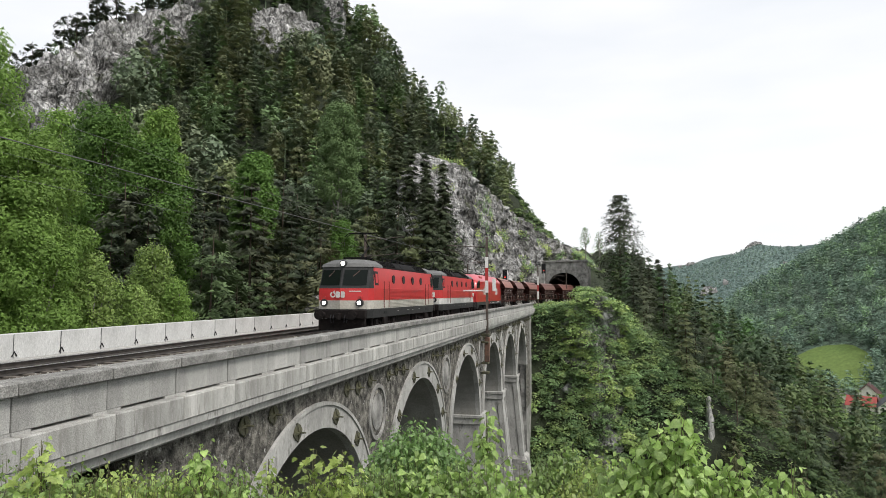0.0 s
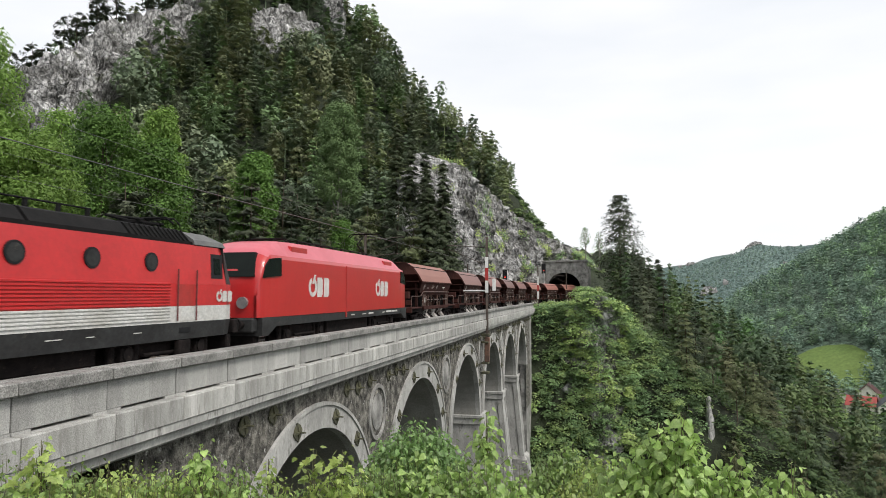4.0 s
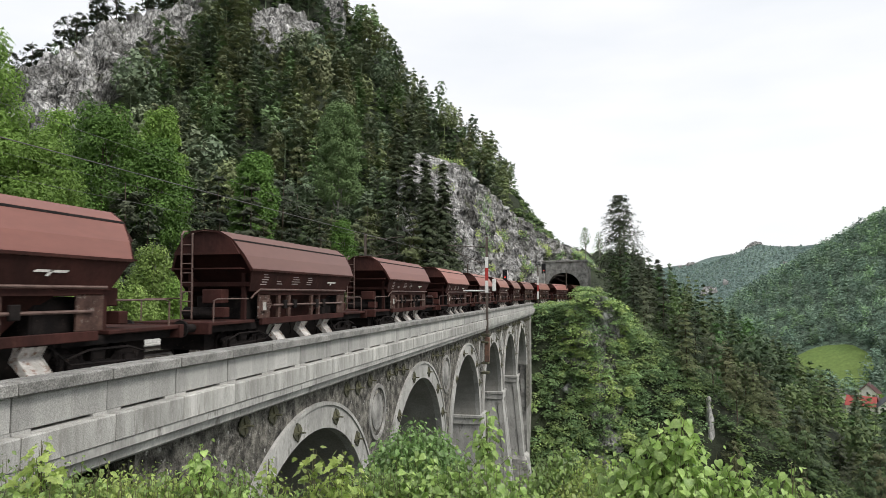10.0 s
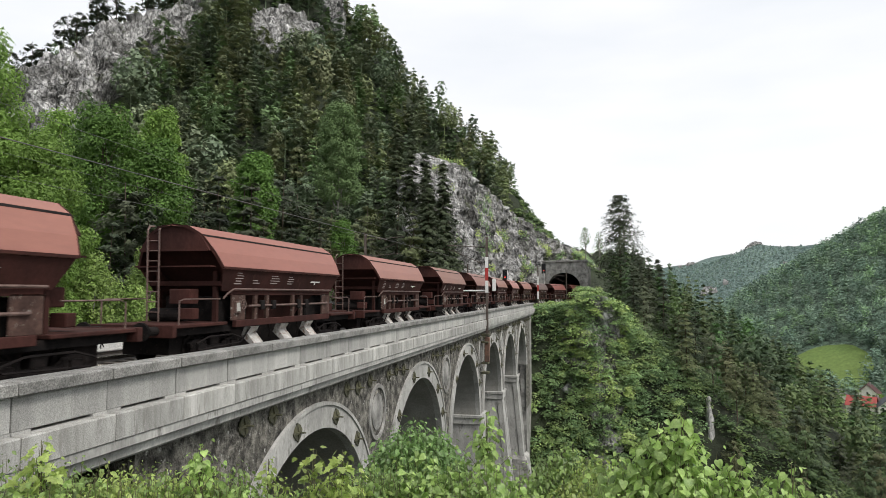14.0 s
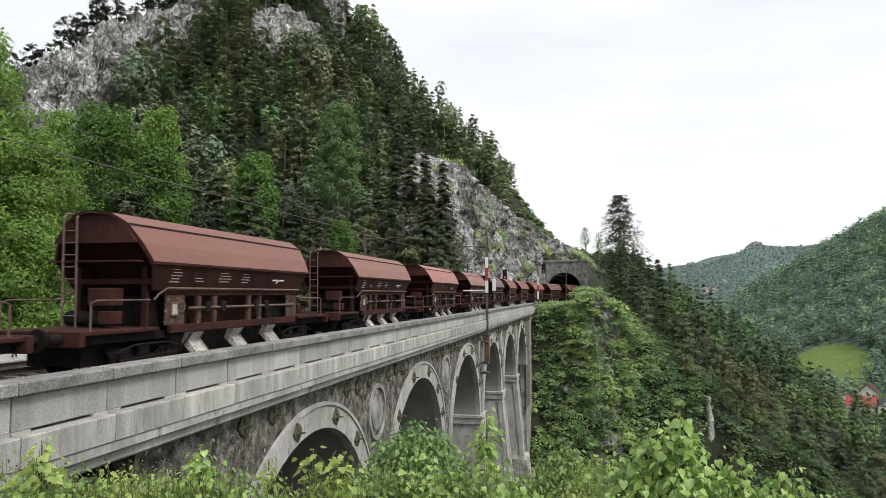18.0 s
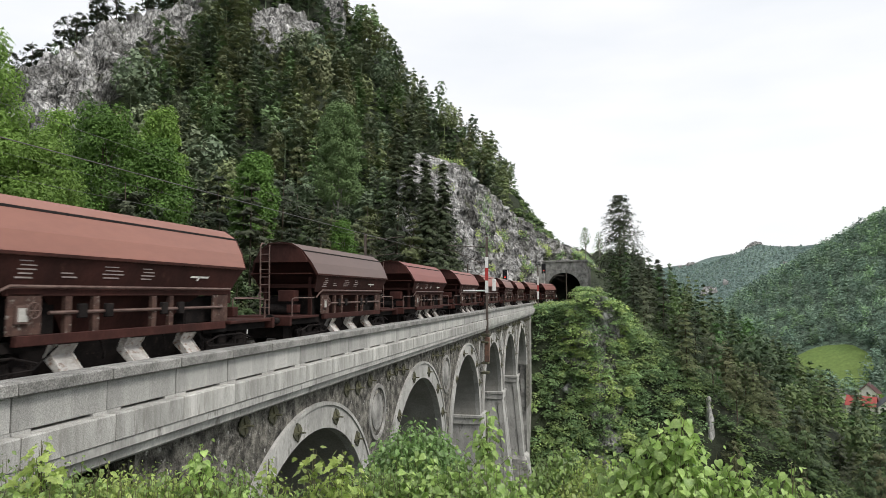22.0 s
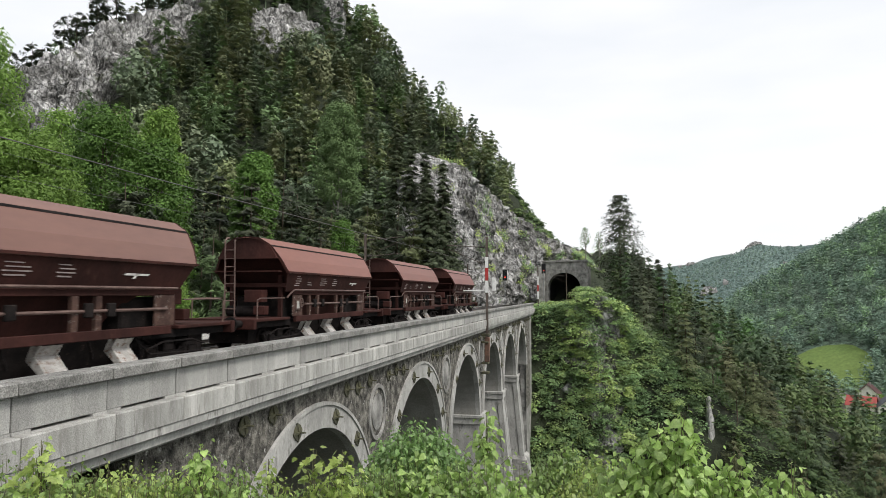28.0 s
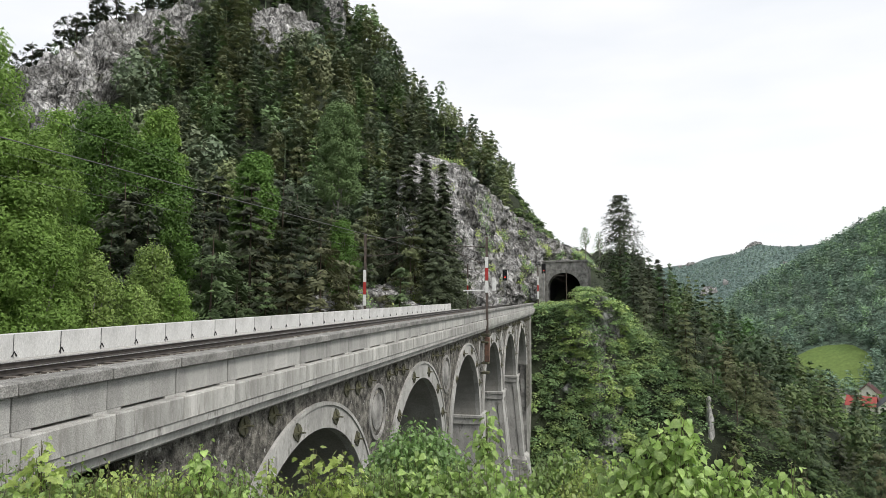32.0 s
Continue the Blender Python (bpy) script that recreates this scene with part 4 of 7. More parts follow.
def build_wagon():
    """A four-axle swing-roof hopper wagon."""
    w = thing("hopper_wagon", "brown four-axle hopper wagon with a faded red-brown curved roof and bright discharge chutes", "hopper wagon", "wagons of the train")
    e = 4.62
    roof = bm_new()
    skin = [roof_ring(y, k) for y, k in ((-e, -0.42), (-e + 0.3, -0.30), (e - 0.3, 0.30), (e, 0.42))]
    under = [roof_ring(y, k, -0.045) for y, k in ((-e, -0.42), (-e + 0.3, -0.30), (e - 0.3, 0.30), (e, 0.42))]
    loft(roof, [r + u[::-1] for r, u in zip(skin, under)])
    bmesh.ops.recalc_face_normals(roof, faces=roof.faces)
    rf = part("roof", roof, P_WROOF, w, "faded red-brown swing roof")
    # Dark skin inside the roof, added to put shade on its underside.
    lining = loft(bm_new(), [roof_ring(y, k, -0.05) for y, k in ((-e + 0.02, -0.42), (e - 0.02, 0.42))], closed=False)
    part("roof_lining", lining, P_WAGON, rf)
    for s in (-1, 1):
        part("roof_seam", prismed([(s * 0.985, 3.79), (s * 0.945, 3.85), (s * 0.90, 3.83), (s * 0.94, 3.77)], "y", -e - 0.29, e + 0.29), P_DARK, rf)
        rim = loft(bm_new(), [r + u[::-1] for r, u in ((roof_ring(s * (e + d), s * 0.42, 0.006), roof_ring(s * (e + d), s * 0.42, -0.06)) for d in (-0.025, 0.012))])
        bmesh.ops.recalc_face_normals(rim, faces=rim.faces)
        part("end_rim", rim, P_WAGON, rf)
        part("roof_edge", boxed(s * 1.49 - 0.022, s * 1.49 + 0.022, -e, e, 2.82, 2.885), P_WAGON, rf)
    for q in (-1, 1):
        y = q * (e + 0.30)
        top = [(a * 0.97, b - 0.03) for a, b in SIDE if b > 3.5]
        part("end_hood", prismed([(1.20, 3.36)] + top + [(-a, b) for a, b in top[-2::-1]] + [(-1.20, 3.36)], "y", y - 0.05, y + 0.05), P_WAGON, rf)
        part("hood_rib", boxed(-1.15, 1.15, y - 0.09, y + 0.09, 3.34, 3.42), P_WAGON, rf)
    # hopper body: sides lean inwards, ends lean hard inwards
    def ring(z, hx, hy):
        return [(-hx, -hy, z), (hx, -hy, z), (hx, hy, z), (-hx, hy, z)]
    hop = loft(bm_new(), [ring(1.05, 0.62, 1.7), ring(1.6, 0.8, 2.2), ring(2.14, 1.17, 2.95), ring(2.86, 1.43, 3.75), ring(3.6, 1.0, 4.6), ring(3.95, 0.7, 4.7)])
    bmesh.ops.recalc_face_normals(hop, faces=hop.faces)
    body = part("hopper_body", hop, P_WAGON, w, "dark brown hopper body with white lettering")
    for s in (-1, 1):
        wall = bm_new()
        loft(wall, [[(s * 1.16, -4.25, 2.14), (s * 1.20, -4.25, 2.14), (s * 1.47, -4.60, 2.86), (s * 1.43, -4.60, 2.86)], [(s * 1.16, 4.25, 2.14), (s * 1.20, 4.25, 2.14), (s * 1.47, 4.60, 2.86), (s * 1.43, 4.60, 2.86)]])
        bmesh.ops.recalc_face_normals(wall, faces=wall.faces)
        part("side_wall", wall, P_WAGON, body)
        part("side_sill", boxed(s * 1.33 - 0.07, s * 1.33 + 0.07, -3.7, 3.7, 1.0, 1.22, bevel=0.015), P_WAGON, w)
        part("upper_sill", boxed(s * 1.27 - 0.06, s * 1.27 + 0.06, -3.9, 3.9, 2.0, 2.16, bevel=0.015), P_WAGON, w)
        part("hand_tube", tubed([(s * 1.40, -3.9, 2.2), (s * 1.40, 3.9, 2.2)], 0.035), P_TUBE, w)
        part("shaft_tube", tubed([(s * 1.36, -2.9, 1.66), (s * 1.36, 3.55, 1.66)], 0.04), P_TUBE, w)
        for y in (-2.35, -1.55, 0.45, 1.15):
            part("post", boxed(s * 1.28 - 0.05, s * 1.28 + 0.05, y - 0.09, y + 0.09, 1.22, 2.0), P_WORN, w)
            part("lever", boxed(s * 1.38 - 0.05, s * 1.38 + 0.05, y + 0.2, y + 0.45, 1.52, 1.84, bevel=0.02), P_DARK, w)
        wheel = bm_new()
        ring_pts = [(s * 1.44, -3.35 + 0.16 * math.cos(a * math.tau / 14), 1.72 + 0.16 * math.sin(a * math.tau / 14)) for a in range(15)]
        tube(wheel, ring_pts, 0.016, 5)
        for a in (0, 1, 2):
            tube(wheel, [(s * 1.44, -3.35 + 0.16 * math.cos(a * math.pi / 3), 1.72 + 0.16 * math.sin(a * math.pi / 3)), (s * 1.44, -3.35 - 0.16 * math.cos(a * math.pi / 3), 1.72 - 0.16 * math.sin(a * math.pi / 3))], 0.012, 4)
        part("hand_wheel", wheel, P_TUBE, w)
        part("tube_bracket", tubed([(s * 1.40, -3.9, 2.2), (s * 1.36, -4.2, 2.05), (s * 1.30, -4.3, 1.9)], 0.03), P_TUBE, w)
        for y0, y1 in ((-3.85, -3.05), (3.1, 3.9)):
            part("corner_plate", boxed(s * 1.30 - 0.03, s * 1.30 + 0.03, y0, y1, 1.22, 2.05, bevel=0.01), P_WORN, w, "scuffed corner plate with rust and chalk marks")
        cp = part("notice_box", boxed(s * 1.36 - 0.04, s * 1.36 + 0.04, -3.72, -3.42, 1.45, 1.82, bevel=0.01), P_TUBE, w)
        part("notice", boxed(s * 1.405 - 0.004, s * 1.405 + 0.004, -3.68, -3.46, 1.5, 1.77), P_LIGHT, cp)
        for y in (-1.25, 1.0, 2.6):
            part("air_pipe", tubed([(s * 1.2, y, 1.0), (s * 1.22, y + 0.1, 0.72), (s * 1.1, y + 0.25, 0.55)], 0.03, 6), P_DARK, w)
        for y in (-2.55, -0.35, 1.85):
            ch = bm_new()
            prism(ch, [(s * 1.30, 1.08), (s * 1.08, 0.74), (s * 1.42, 0.36), (s * 1.37, 0.30), (s * 1.0, 0.70), (s * 1.22, 1.08)], "y", y, y + 0.56)
            c = part("discharge_chute", ch, P_CHUTE, w, "worn bright steel chute")
            for yy in (y - 0.02, y + 0.56):
                cheek = prismed([(s * 1.33, 1.09), (s * 1.13, 0.76), (s * 1.45, 0.38), (s * 1.36, 0.28), (s * 0.92, 0.68), (s * 1.1, 1.09)], "y", yy, yy + 0.02)
                part("cheek", cheek, P_CHUTE, c)
            part("flap", boxed(s * 1.34 - 0.03, s * 1.34 + 0.03, y - 0.04, y + 0.60, 0.98, 1.06, bevel=0.01), P_DARK, c)
        # side lettering: bars on the leaning hopper side
        rows = []
        for y, z, l, n in ((-3.7, 2.70, 0.5, 5), (-2.6, 2.48, 0.55, 2), (-1.4, 2.66, 0.75, 4), (-0.1, 2.66, 0.55, 4)):
            for k in range(n):
                zz = z - k * 0.085
                x = 1.20 + (zz - 2.14) * (0.26 / 0.72) + 0.012
                rows.append((s * x, y + 0.05 * (k % 2), zz, l * (0.6 + 0.4 * ((k * 37) % 5) / 5), 0.034))
        tagged(part("lettering", bars(rows), P_WFAINT, body), kind="stuff")
        mark = bm_new()
        x = 1.20 + (2.52 - 2.14) * (0.26 / 0.72) + 0.012
        for q in ([(1.9, 2.50), (2.35, 2.50), (2.45, 2.56), (2.0, 2.56)], [(2.3, 2.50), (2.75, 2.50), (2.85, 2.56), (2.4, 2.56)], [(2.2, 2.42), (2.28, 2.42), (2.52, 2.64), (2.44, 2.64)]):
            prism(mark, q, "x", s * x - 0.006, s * x + 0.006)
        part("emblem", mark, P_WTEXT, body)
    # Dark filler block added to close the bright view between the chutes.
    part("discharge_hopper", prismed([(-0.8, 1.06), (0.8, 1.06), (0.62, 0.3), (-0.62, 0.3)], "y", -2.75, 2.65), P_DARK, w)
    part("centre_sill", boxed(-0.35, 0.35, -6.9, 6.9, 0.85, 1.1), P_DARK, w)
    for s in (-1, 1):
        part("underframe", boxed(-1.15, 1.15, min(s * 2.9, s * 6.6), max(s * 2.9, s * 6.6), 0.88, 1.09), P_DARK, w)
        rig = bm_new()
        box(rig, -0.75, 0.75, s * 4.2 - 1.9, s * 4.2 + 1.9, 0.34, 0.86)
        for x in (-1.22, 1.22):
            tube(rig, [(x, s * 3.0, 0.62), (x, s * 3.6, 0.78), (x, s * 4.9, 0.78), (x, s * 5.5, 0.62)], 0.03, 5)
            tube(rig, [(x, s * 2.5, 0.95), (x, s * 3.1, 0.5), (x, s * 5.4, 0.42)], 0.025, 5)
        part("brake_rigging", rig, P_DARK, w)
        y = s * 5.9
        part("brake_gear", boxed(-0.95, 0.95, min(s * 2.3, s * 4.0), max(s * 2.3, s * 4.0), 1.12, 1.98, bevel=0.05), P_DARK, w)
        part("end_platform", boxed(-1.35, 1.35, min(s * 4.1, s * 6.83), max(s * 4.1, s * 6.83), 1.1, 1.2, bevel=0.02), P_WAGON, w)
        part("headstock", boxed(-1.4, 1.4, min(s * 6.68, s * 6.86), max(s * 6.68, s * 6.86), 0.86, 1.22, bevel=0.02), P_WAGON, w)
        for x in (-0.875, 0.875):
            part("buffer", BUFFER, None, w, at=pose(x, s * 6.85, 1.05, 0, 0, 0 if s < 0 else 180))
        part("coupling", boxed(-0.07, 0.07, min(s * 6.85, s * 7.25), max(s * 6.85, s * 7.25), 0.85, 1.0, bevel=0.02), P_DARK, w)
        for x in (-1.0, 1.0):
            part("end_post", boxed(x - 0.07, x + 0.07, s * 4.25 - 0.06, s * 4.25 + 0.06, 1.2, 2.75), P_WAGON, w)
        part("end_beam", boxed(-1.25, 1.25, s * 4.3 - 0.07, s * 4.3 + 0.07, 2.3, 2.45, bevel=0.01), P_WAGON, w)
        part("air_box", boxed(0.0, 0.7, s * 4.9 - 0.22, s * 4.9 + 0.22, 1.75, 2.2, bevel=0.02), P_WAGON, w)
        part("control_box", boxed(0.45, 0.9, s * 5.1 - 0.16, s * 5.1 + 0.16, 1.3, 1.62, bevel=0.02), P_WAGON, w)
        part("air_tank", tubed([(-0.8, s * 4.8, 1.42), (0.35, s * 4.8, 1.42)], 0.2, 14), P_DARK, w)
        for x in (-1.25, 1.25):
            part("handrail", tubed([(x, s * 4.4, 1.9), (x, s * 6.2, 1.9), (x, s * 6.4, 1.85), (x, s * 6.4, 1.2)], 0.022, 6), P_TUBE, w)
        lad = bm_new()
        for x in (-0.85, -0.45):
            tube(lad, [(x, s * 4.98, 1.2), (x, s * 5.05, 4.0), (x, s * 4.95, 4.12), (x, s * 4.75, 4.14)], 0.028, 6)
        for k in range(8):
            tube(lad, [(-0.85, s * 5.0, 1.5 + 0.31 * k), (-0.45, s * 5.0, 1.5 + 0.31 * k)], 0.018, 5)
        part("ladder", lad, P_TUBE, w)
        part("footboard", boxed(-1.3, 1.3, s * 4.9 - 0.14, s * 4.9 + 0.14, 2.86, 2.9), P_WAGON, w)
        b = part("bogie", BOGIE, None, w, at=pose(0, s * 4.2, 0))
        for k in (-0.9, 0.9):
            part("wheelset", WHEELS, None, b, at=pose(0, k, 0.46))
    return w


def side_panel(bm, x, y0, y1, z0, z1, t=0.01):
    s = 1 if x > 0 else -1
    return box(bm, min(x, x + s * t), max(x, x + s * t), y0, y1, z0, z1)


def loco_bogie(parent, y, base):
    bm = bm_new()
    for s in (-1, 1):
        prism(bm, [(-base / 2 - 0.6, 0.95), (-base / 2 - 0.4, 0.55), (-0.6, 0.42), (0.6, 0.42), (base / 2 + 0.4, 0.55), (base / 2 + 0.6, 0.95), (0.7, 0.85), (-0.7, 0.85)], "x", s * 1.08 - 0.07, s * 1.08 + 0.07)
        for w in (-base / 2, base / 2):
            box(bm, s * 1.12 - 0.16, s * 1.12 + 0.16, w - 0.2, w + 0.2, 0.4, 0.75, bevel=0.03)
            tube(bm, [(s * 1.1, w, 0.58), (s * 1.32, w, 0.58)], 0.17, 14)
            for d in (-0.42, 0.42):
                tube(bm, [(s * 1.12, w + d, 0.4), (s * 1.12, w + d, 0.95)], 0.11, 10)
        tube(bm, [(s * 1.25, -0.9, 0.5), (s * 1.25, 0.9, 0.5)], 0.05, 8)
    b = part("bogie", finish("bogie", bm, P_DARK), None, parent, at=pose(0, y, 0))
    for w in (-base / 2, base / 2):
        o = part("wheelset", WHEELS, None, b, at=pose(0, w, 0.62) @ Matrix.Diagonal((1, 1.34, 1.34, 1)))
    return b


def emblem(parent, m, width, mat):
    """The operator's mark as plain shapes: a broken ring and two blocks."""
    bm = bm_new()
    w = width / 3.2
    h = w * 0.62
    ring = []
    for k in range(25):
        a = math.pi * 0.62 + math.tau * 0.86 * k / 24
        ring.append([(-w * 1.08 + r * math.cos(a), q, r * math.sin(a)) for r, q in ((h * 0.98, 0), (h * 0.98, -0.01), (h * 0.55, -0.01), (h * 0.55, 0))])
    loft(bm, ring)
    prism(bm, [(-w * 1.2, h * 0.35), (-w * 0.95, h * 0.35), (-w * 0.62, h * 1.25), (-w * 0.86, h * 1.25)], "y", -0.01, 0)
    for x in (-w * 0.42, w * 0.62):
        prism(bm, [(x, -h), (x + w * 0.66, -h), (x + w * 0.84, -h * 0.75), (x + w * 0.84, h * 0.75), (x + w * 0.66, h), (x, h)], "y", -0.01, 0)
    ob = part("emblem", bm, mat, parent, at=m)
    return ob


def build_old_loco(band, label, lit):
    """The square-shouldered electric locomotive, 16.06 m over the buffers."""
    L = thing("electric_locomotive", label, "locomotive", "locomotives of the train")
    y0 = -7.35                                # nose plane of the cab, waist
    def ring(y, hw_bot, hw_top, z0, z1):
        return [(-hw_bot, y, z0), (hw_bot, y, z0), (hw_top, y, z1), (-hw_top, y, z1)]
    # body in three stacked colours, each a lofted hull with bevelled nose corners
    def hull(z0, z1, lean0, lean1, w0, w1, nose=0.9):
        bm = bm_new()
        def outline(z, lean, w):
            e = -y0 - lean
            return [(-w, -e + nose, z), (-w + 0.16, -e + 0.4, z), (0, -e, z), (w - 0.16, -e + 0.4, z), (w, -e + nose, z), (w, e - nose, z), (w - 0.16, e - 0.4, z), (0, e, z), (-w + 0.16, e - 0.4, z), (-w, e - nose, z)]
        loft(bm, [outline(z0, lean0, w0), outline(z1, lean1, w1)])
        bmesh.ops.recalc_face_normals(bm, faces=bm.faces)
        return bm
    sk = part("skirt", hull(0.82, 1.28, 0.06, 0.0, 1.44, 1.475), P_GREY, L)
    lb = part("lower_band", hull(1.282, 1.72, 0.0, 0.0, 1.475, 1.475), P_LIGHT, L, "pale grey waist band")
    lb.color = (*band, 1)
    part("body", hull(1.722, 2.32, 0.0, 0.02, 1.475, 1.475), P_RED, L, "signal-red body")
    part("upper_body", hull(2.322, 3.42, 0.02, 0.42, 1.475, 1.40), P_RED, L)
    for s in (-1, 1):
        cabm = bm_new()
        def ol(z, lean, w, back):
            e = -y0 - lean + 0.012
            return [(-w, s * (e - back), z), (-w + 0.155, s * (e - 0.4), z), (0, s * e, z), (w - 0.155, s * (e - 0.4), z), (w, s * (e - back), z)]
        loft(cabm, [ol(2.34, 0.03, 1.478, 0.90), ol(3.44, 0.43, 1.405, 0.62)])
        bmesh.ops.recalc_face_normals(cabm, faces=cabm.faces)
        cabf = part("cab_front", cabm, P_GREY, L, "dark grey windscreen surround")
        rf = bm_new()
        e = -y0 - 0.40
        loft(rf, [[(-1.43, s * (e - 0.55), 3.44), (-1.25, s * (e - 0.36), 3.44), (0, s * (e + 0.02), 3.44), (1.25, s * (e - 0.36), 3.44), (1.43, s * (e - 0.55), 3.44), (1.43, s * (e - 2.1), 3.44), (-1.43, s * (e - 2.1), 3.44)],
                  [(-1.38, s * (e - 0.6), 3.58), (-1.2, s * (e - 0.44), 3.60), (0, s * (e - 0.06), 3.63), (1.2, s * (e - 0.44), 3.60), (1.38, s * (e - 0.6), 3.58), (1.38, s * (e - 2.1), 3.58), (-1.38, s * (e - 2.1), 3.58)],
                  [(-1.0, s * (e - 1.0), 3.81), (-0.8, s * (e - 0.8), 3.83), (0, s * (e - 0.5), 3.84), (0.8, s * (e - 0.8), 3.83), (1.0, s * (e - 1.0), 3.81), (1.0, s * (e - 2.1), 3.81), (-1.0, s * (e - 2.1), 3.81)]])
        bmesh.ops.recalc_face_normals(rf, faces=rf.faces)
        part("cab_roof", rf, P_ROOFG, L, "weathered grey cab roof")
        # windscreens lie on the leaning front
        for x in (-0.66, 0.66):
            def fy(z, xx):
                return s * (-y0 - 0.40 * (z - 2.34) / 1.1 - 0.4 * abs(xx) / 1.31)
            wb = bm_new()
            def pane_ring(d):
                return [(xx, fy(z, xx) + s * d, z) for xx, z in ((x - 0.57, 2.50), (x + 0.57, 2.50), (x + 0.55, 3.28), (x - 0.55, 3.28))]
            loft(wb, [pane_ring(-0.03), pane_ring(0.014)])
            bmesh.ops.recalc_face_normals(wb, faces=wb.faces)
            part("windscreen", wb, P_GLASS, cabf, "dark glass windscreen")
            part("wiper", tubed([(x + 0.2, fy(3.24, x + 0.2) + s * 0.05, 3.24), (x - 0.1, fy(2.95, x - 0.1) + s * 0.05, 2.95)], 0.016, 5), P_TUBE, cabf)
        for x in (-0.95, 0.95):
            y0 = -7.35 + 0.29
            lamp = part("headlight_case", tubed([(x, s * -y0 - s * 0.1, 1.60), (x, s * -y0 + s * 0.12, 1.60)], 0.19, 18), P_GREY, L)
            part("headlight", tubed([(x, s * -y0 + s * 0.1, 1.60), (x, s * -y0 + s * 0.135, 1.60)], 0.10, 18), P_LAMP if (lit and s < 0) else M_GREYSTEEL, lamp, "lit headlight" if lit and s < 0 else "")
            part("tail_lamp", tubed([(x, s * -y0 - s * 0.05, 1.86), (x, s * -y0 + s * 0.06, 1.86)], 0.09, 12), M_SIGNRED, L)
            part("buffer", BUFFER, None, L, at=pose(x * 0.89, s * 7.41, 1.02, 0, 0, 0 if s < 0 else 180))
        y0 = -7.35
        top = part("top_lamp_case", tubed([(0, s * 6.75, 3.60), (0, s * 7.02, 3.60)], 0.17, 16), P_GREY, L)
        part("top_lamp", tubed([(0, s * 7.0, 3.60), (0, s * 7.05, 3.60)], 0.105, 16), P_LAMP if (lit and s < 0) else M_GREYSTEEL, top)
        part("buffer_beam", boxed(-1.35, 1.35, min(s * 7.1, s * 7.4), max(s * 7.1, s * 7.4), 0.82, 1.25, bevel=0.03), P_DARK, L)
        part("snow_plough", boxed(-1.25, 1.25, min(s * 6.9, s * 7.15), max(s * 6.9, s * 7.15), 0.22, 0.8, bevel=0.04), P_DARK, L)
        part("coupling_hook", boxed(-0.08, 0.08, min(s * 7.4, s * 7.7), max(s * 7.4, s * 7.7), 0.75, 1.1, bevel=0.03), P_DARK, L)
        hose = bm_new()
        for x in (-0.45, -0.3, 0.3, 0.45):
            tube(hose, [(x, s * 7.4, 1.0), (x, s * 7.52, 0.85), (x * 0.9, s * 7.5, 0.6)], 0.025, 6)
        part("brake_hoses", hose, M_BLACK, L)
        emblem(L, pose(-s * -0.0 - 0.1, s * (-y0 + 0.03), 2.02, 0, 0, 0 if s < 0 else 180), 0.8, P_WTEXT)
        part("fleet_lettering", boxed(-0.3, 0.3, -0.006, 0.006, 2.16, 2.21), P_WTEXT, L, at=pose(0.72, s * (7.355 - 0.4 * 0.72 / 1.31), 0, 0, 0, s * -17))
        for sx in (-1, 1):
            xs = sx * 1.478
            def sx_at(z):
                return sx * (1.475 - 0.075 * max(0, (z - 2.32)) / 1.1)
            # cab side window, leaning with the wall
            fr = bm_new()
            yw = s * 5.95
            loft(fr, [[(sx_at(2.5) + sx * 0.008, yw - 0.3, 2.50), (sx_at(2.5) + sx * 0.008, yw + 0.3, 2.50), (sx_at(3.2) + sx * 0.008, yw + 0.3, 3.22), (sx_at(3.2) + sx * 0.008, yw - 0.3, 3.22)],
                      [(sx_at(2.5) - sx * 0.05, yw - 0.3, 2.50), (sx_at(2.5) - sx * 0.05, yw + 0.3, 2.50), (sx_at(3.2) - sx * 0.05, yw + 0.3, 3.22), (sx_at(3.2) - sx * 0.05, yw - 0.3, 3.22)]])
            bmesh.ops.recalc_face_normals(fr, faces=fr.faces)
            cw = part("cab_side_window", fr, M_BLACK, L, "cab side window in black rubber frame")
            gl = boxed(-0.006, 0.006, -0.16, 0.16, -0.24, 0.24)
            part("pane", gl, P_RED if s < 0 else P_GLASS, cw, at=pose(sx_at(2.86) + sx * 0.016, yw, 2.86, 0, -sx * 3.9, 0))
            dr = part("door", side_panel(bm_new(), xs, s * 4.45 - 0.35, s * 4.45 + 0.35, 1.72, 2.31, 0.006), M_SIGNRED, L)
            dl = part("door_foot", side_panel(bm_new(), xs, s * 4.45 - 0.35, s * 4.45 + 0.35, 1.32, 1.715, 0.006), P_LIGHT, dr)
            dl.color = (*band, 1)
            for q in (-0.42, 0.42):
                part("grab_rail", tubed([(xs + sx * 0.05, s * 4.45 + q, 1.32), (xs + sx * 0.05, s * 4.45 + q, 2.72)], 0.02, 6), P_RAILING, L)
            part("steps", boxed(xs - 0.16 if sx > 0 else xs, xs if sx > 0 else xs + 0.16, s * 4.45 - 0.25, s * 4.45 + 0.25, 0.35, 0.8, bevel=0.02), P_DARK, L)
            part("step_hole", side_panel(bm_new(), xs - sx * 0.012, s * 4.45 - 0.25, s * 4.45 + 0.25, 1.0, 1.14, 0.006), M_BLACK, L)
            if s > 0:
                emblem(L, pose(xs + sx * 0.008, 6.35, 1.98, 0, 0, sx * 90), 0.85, P_WTEXT)
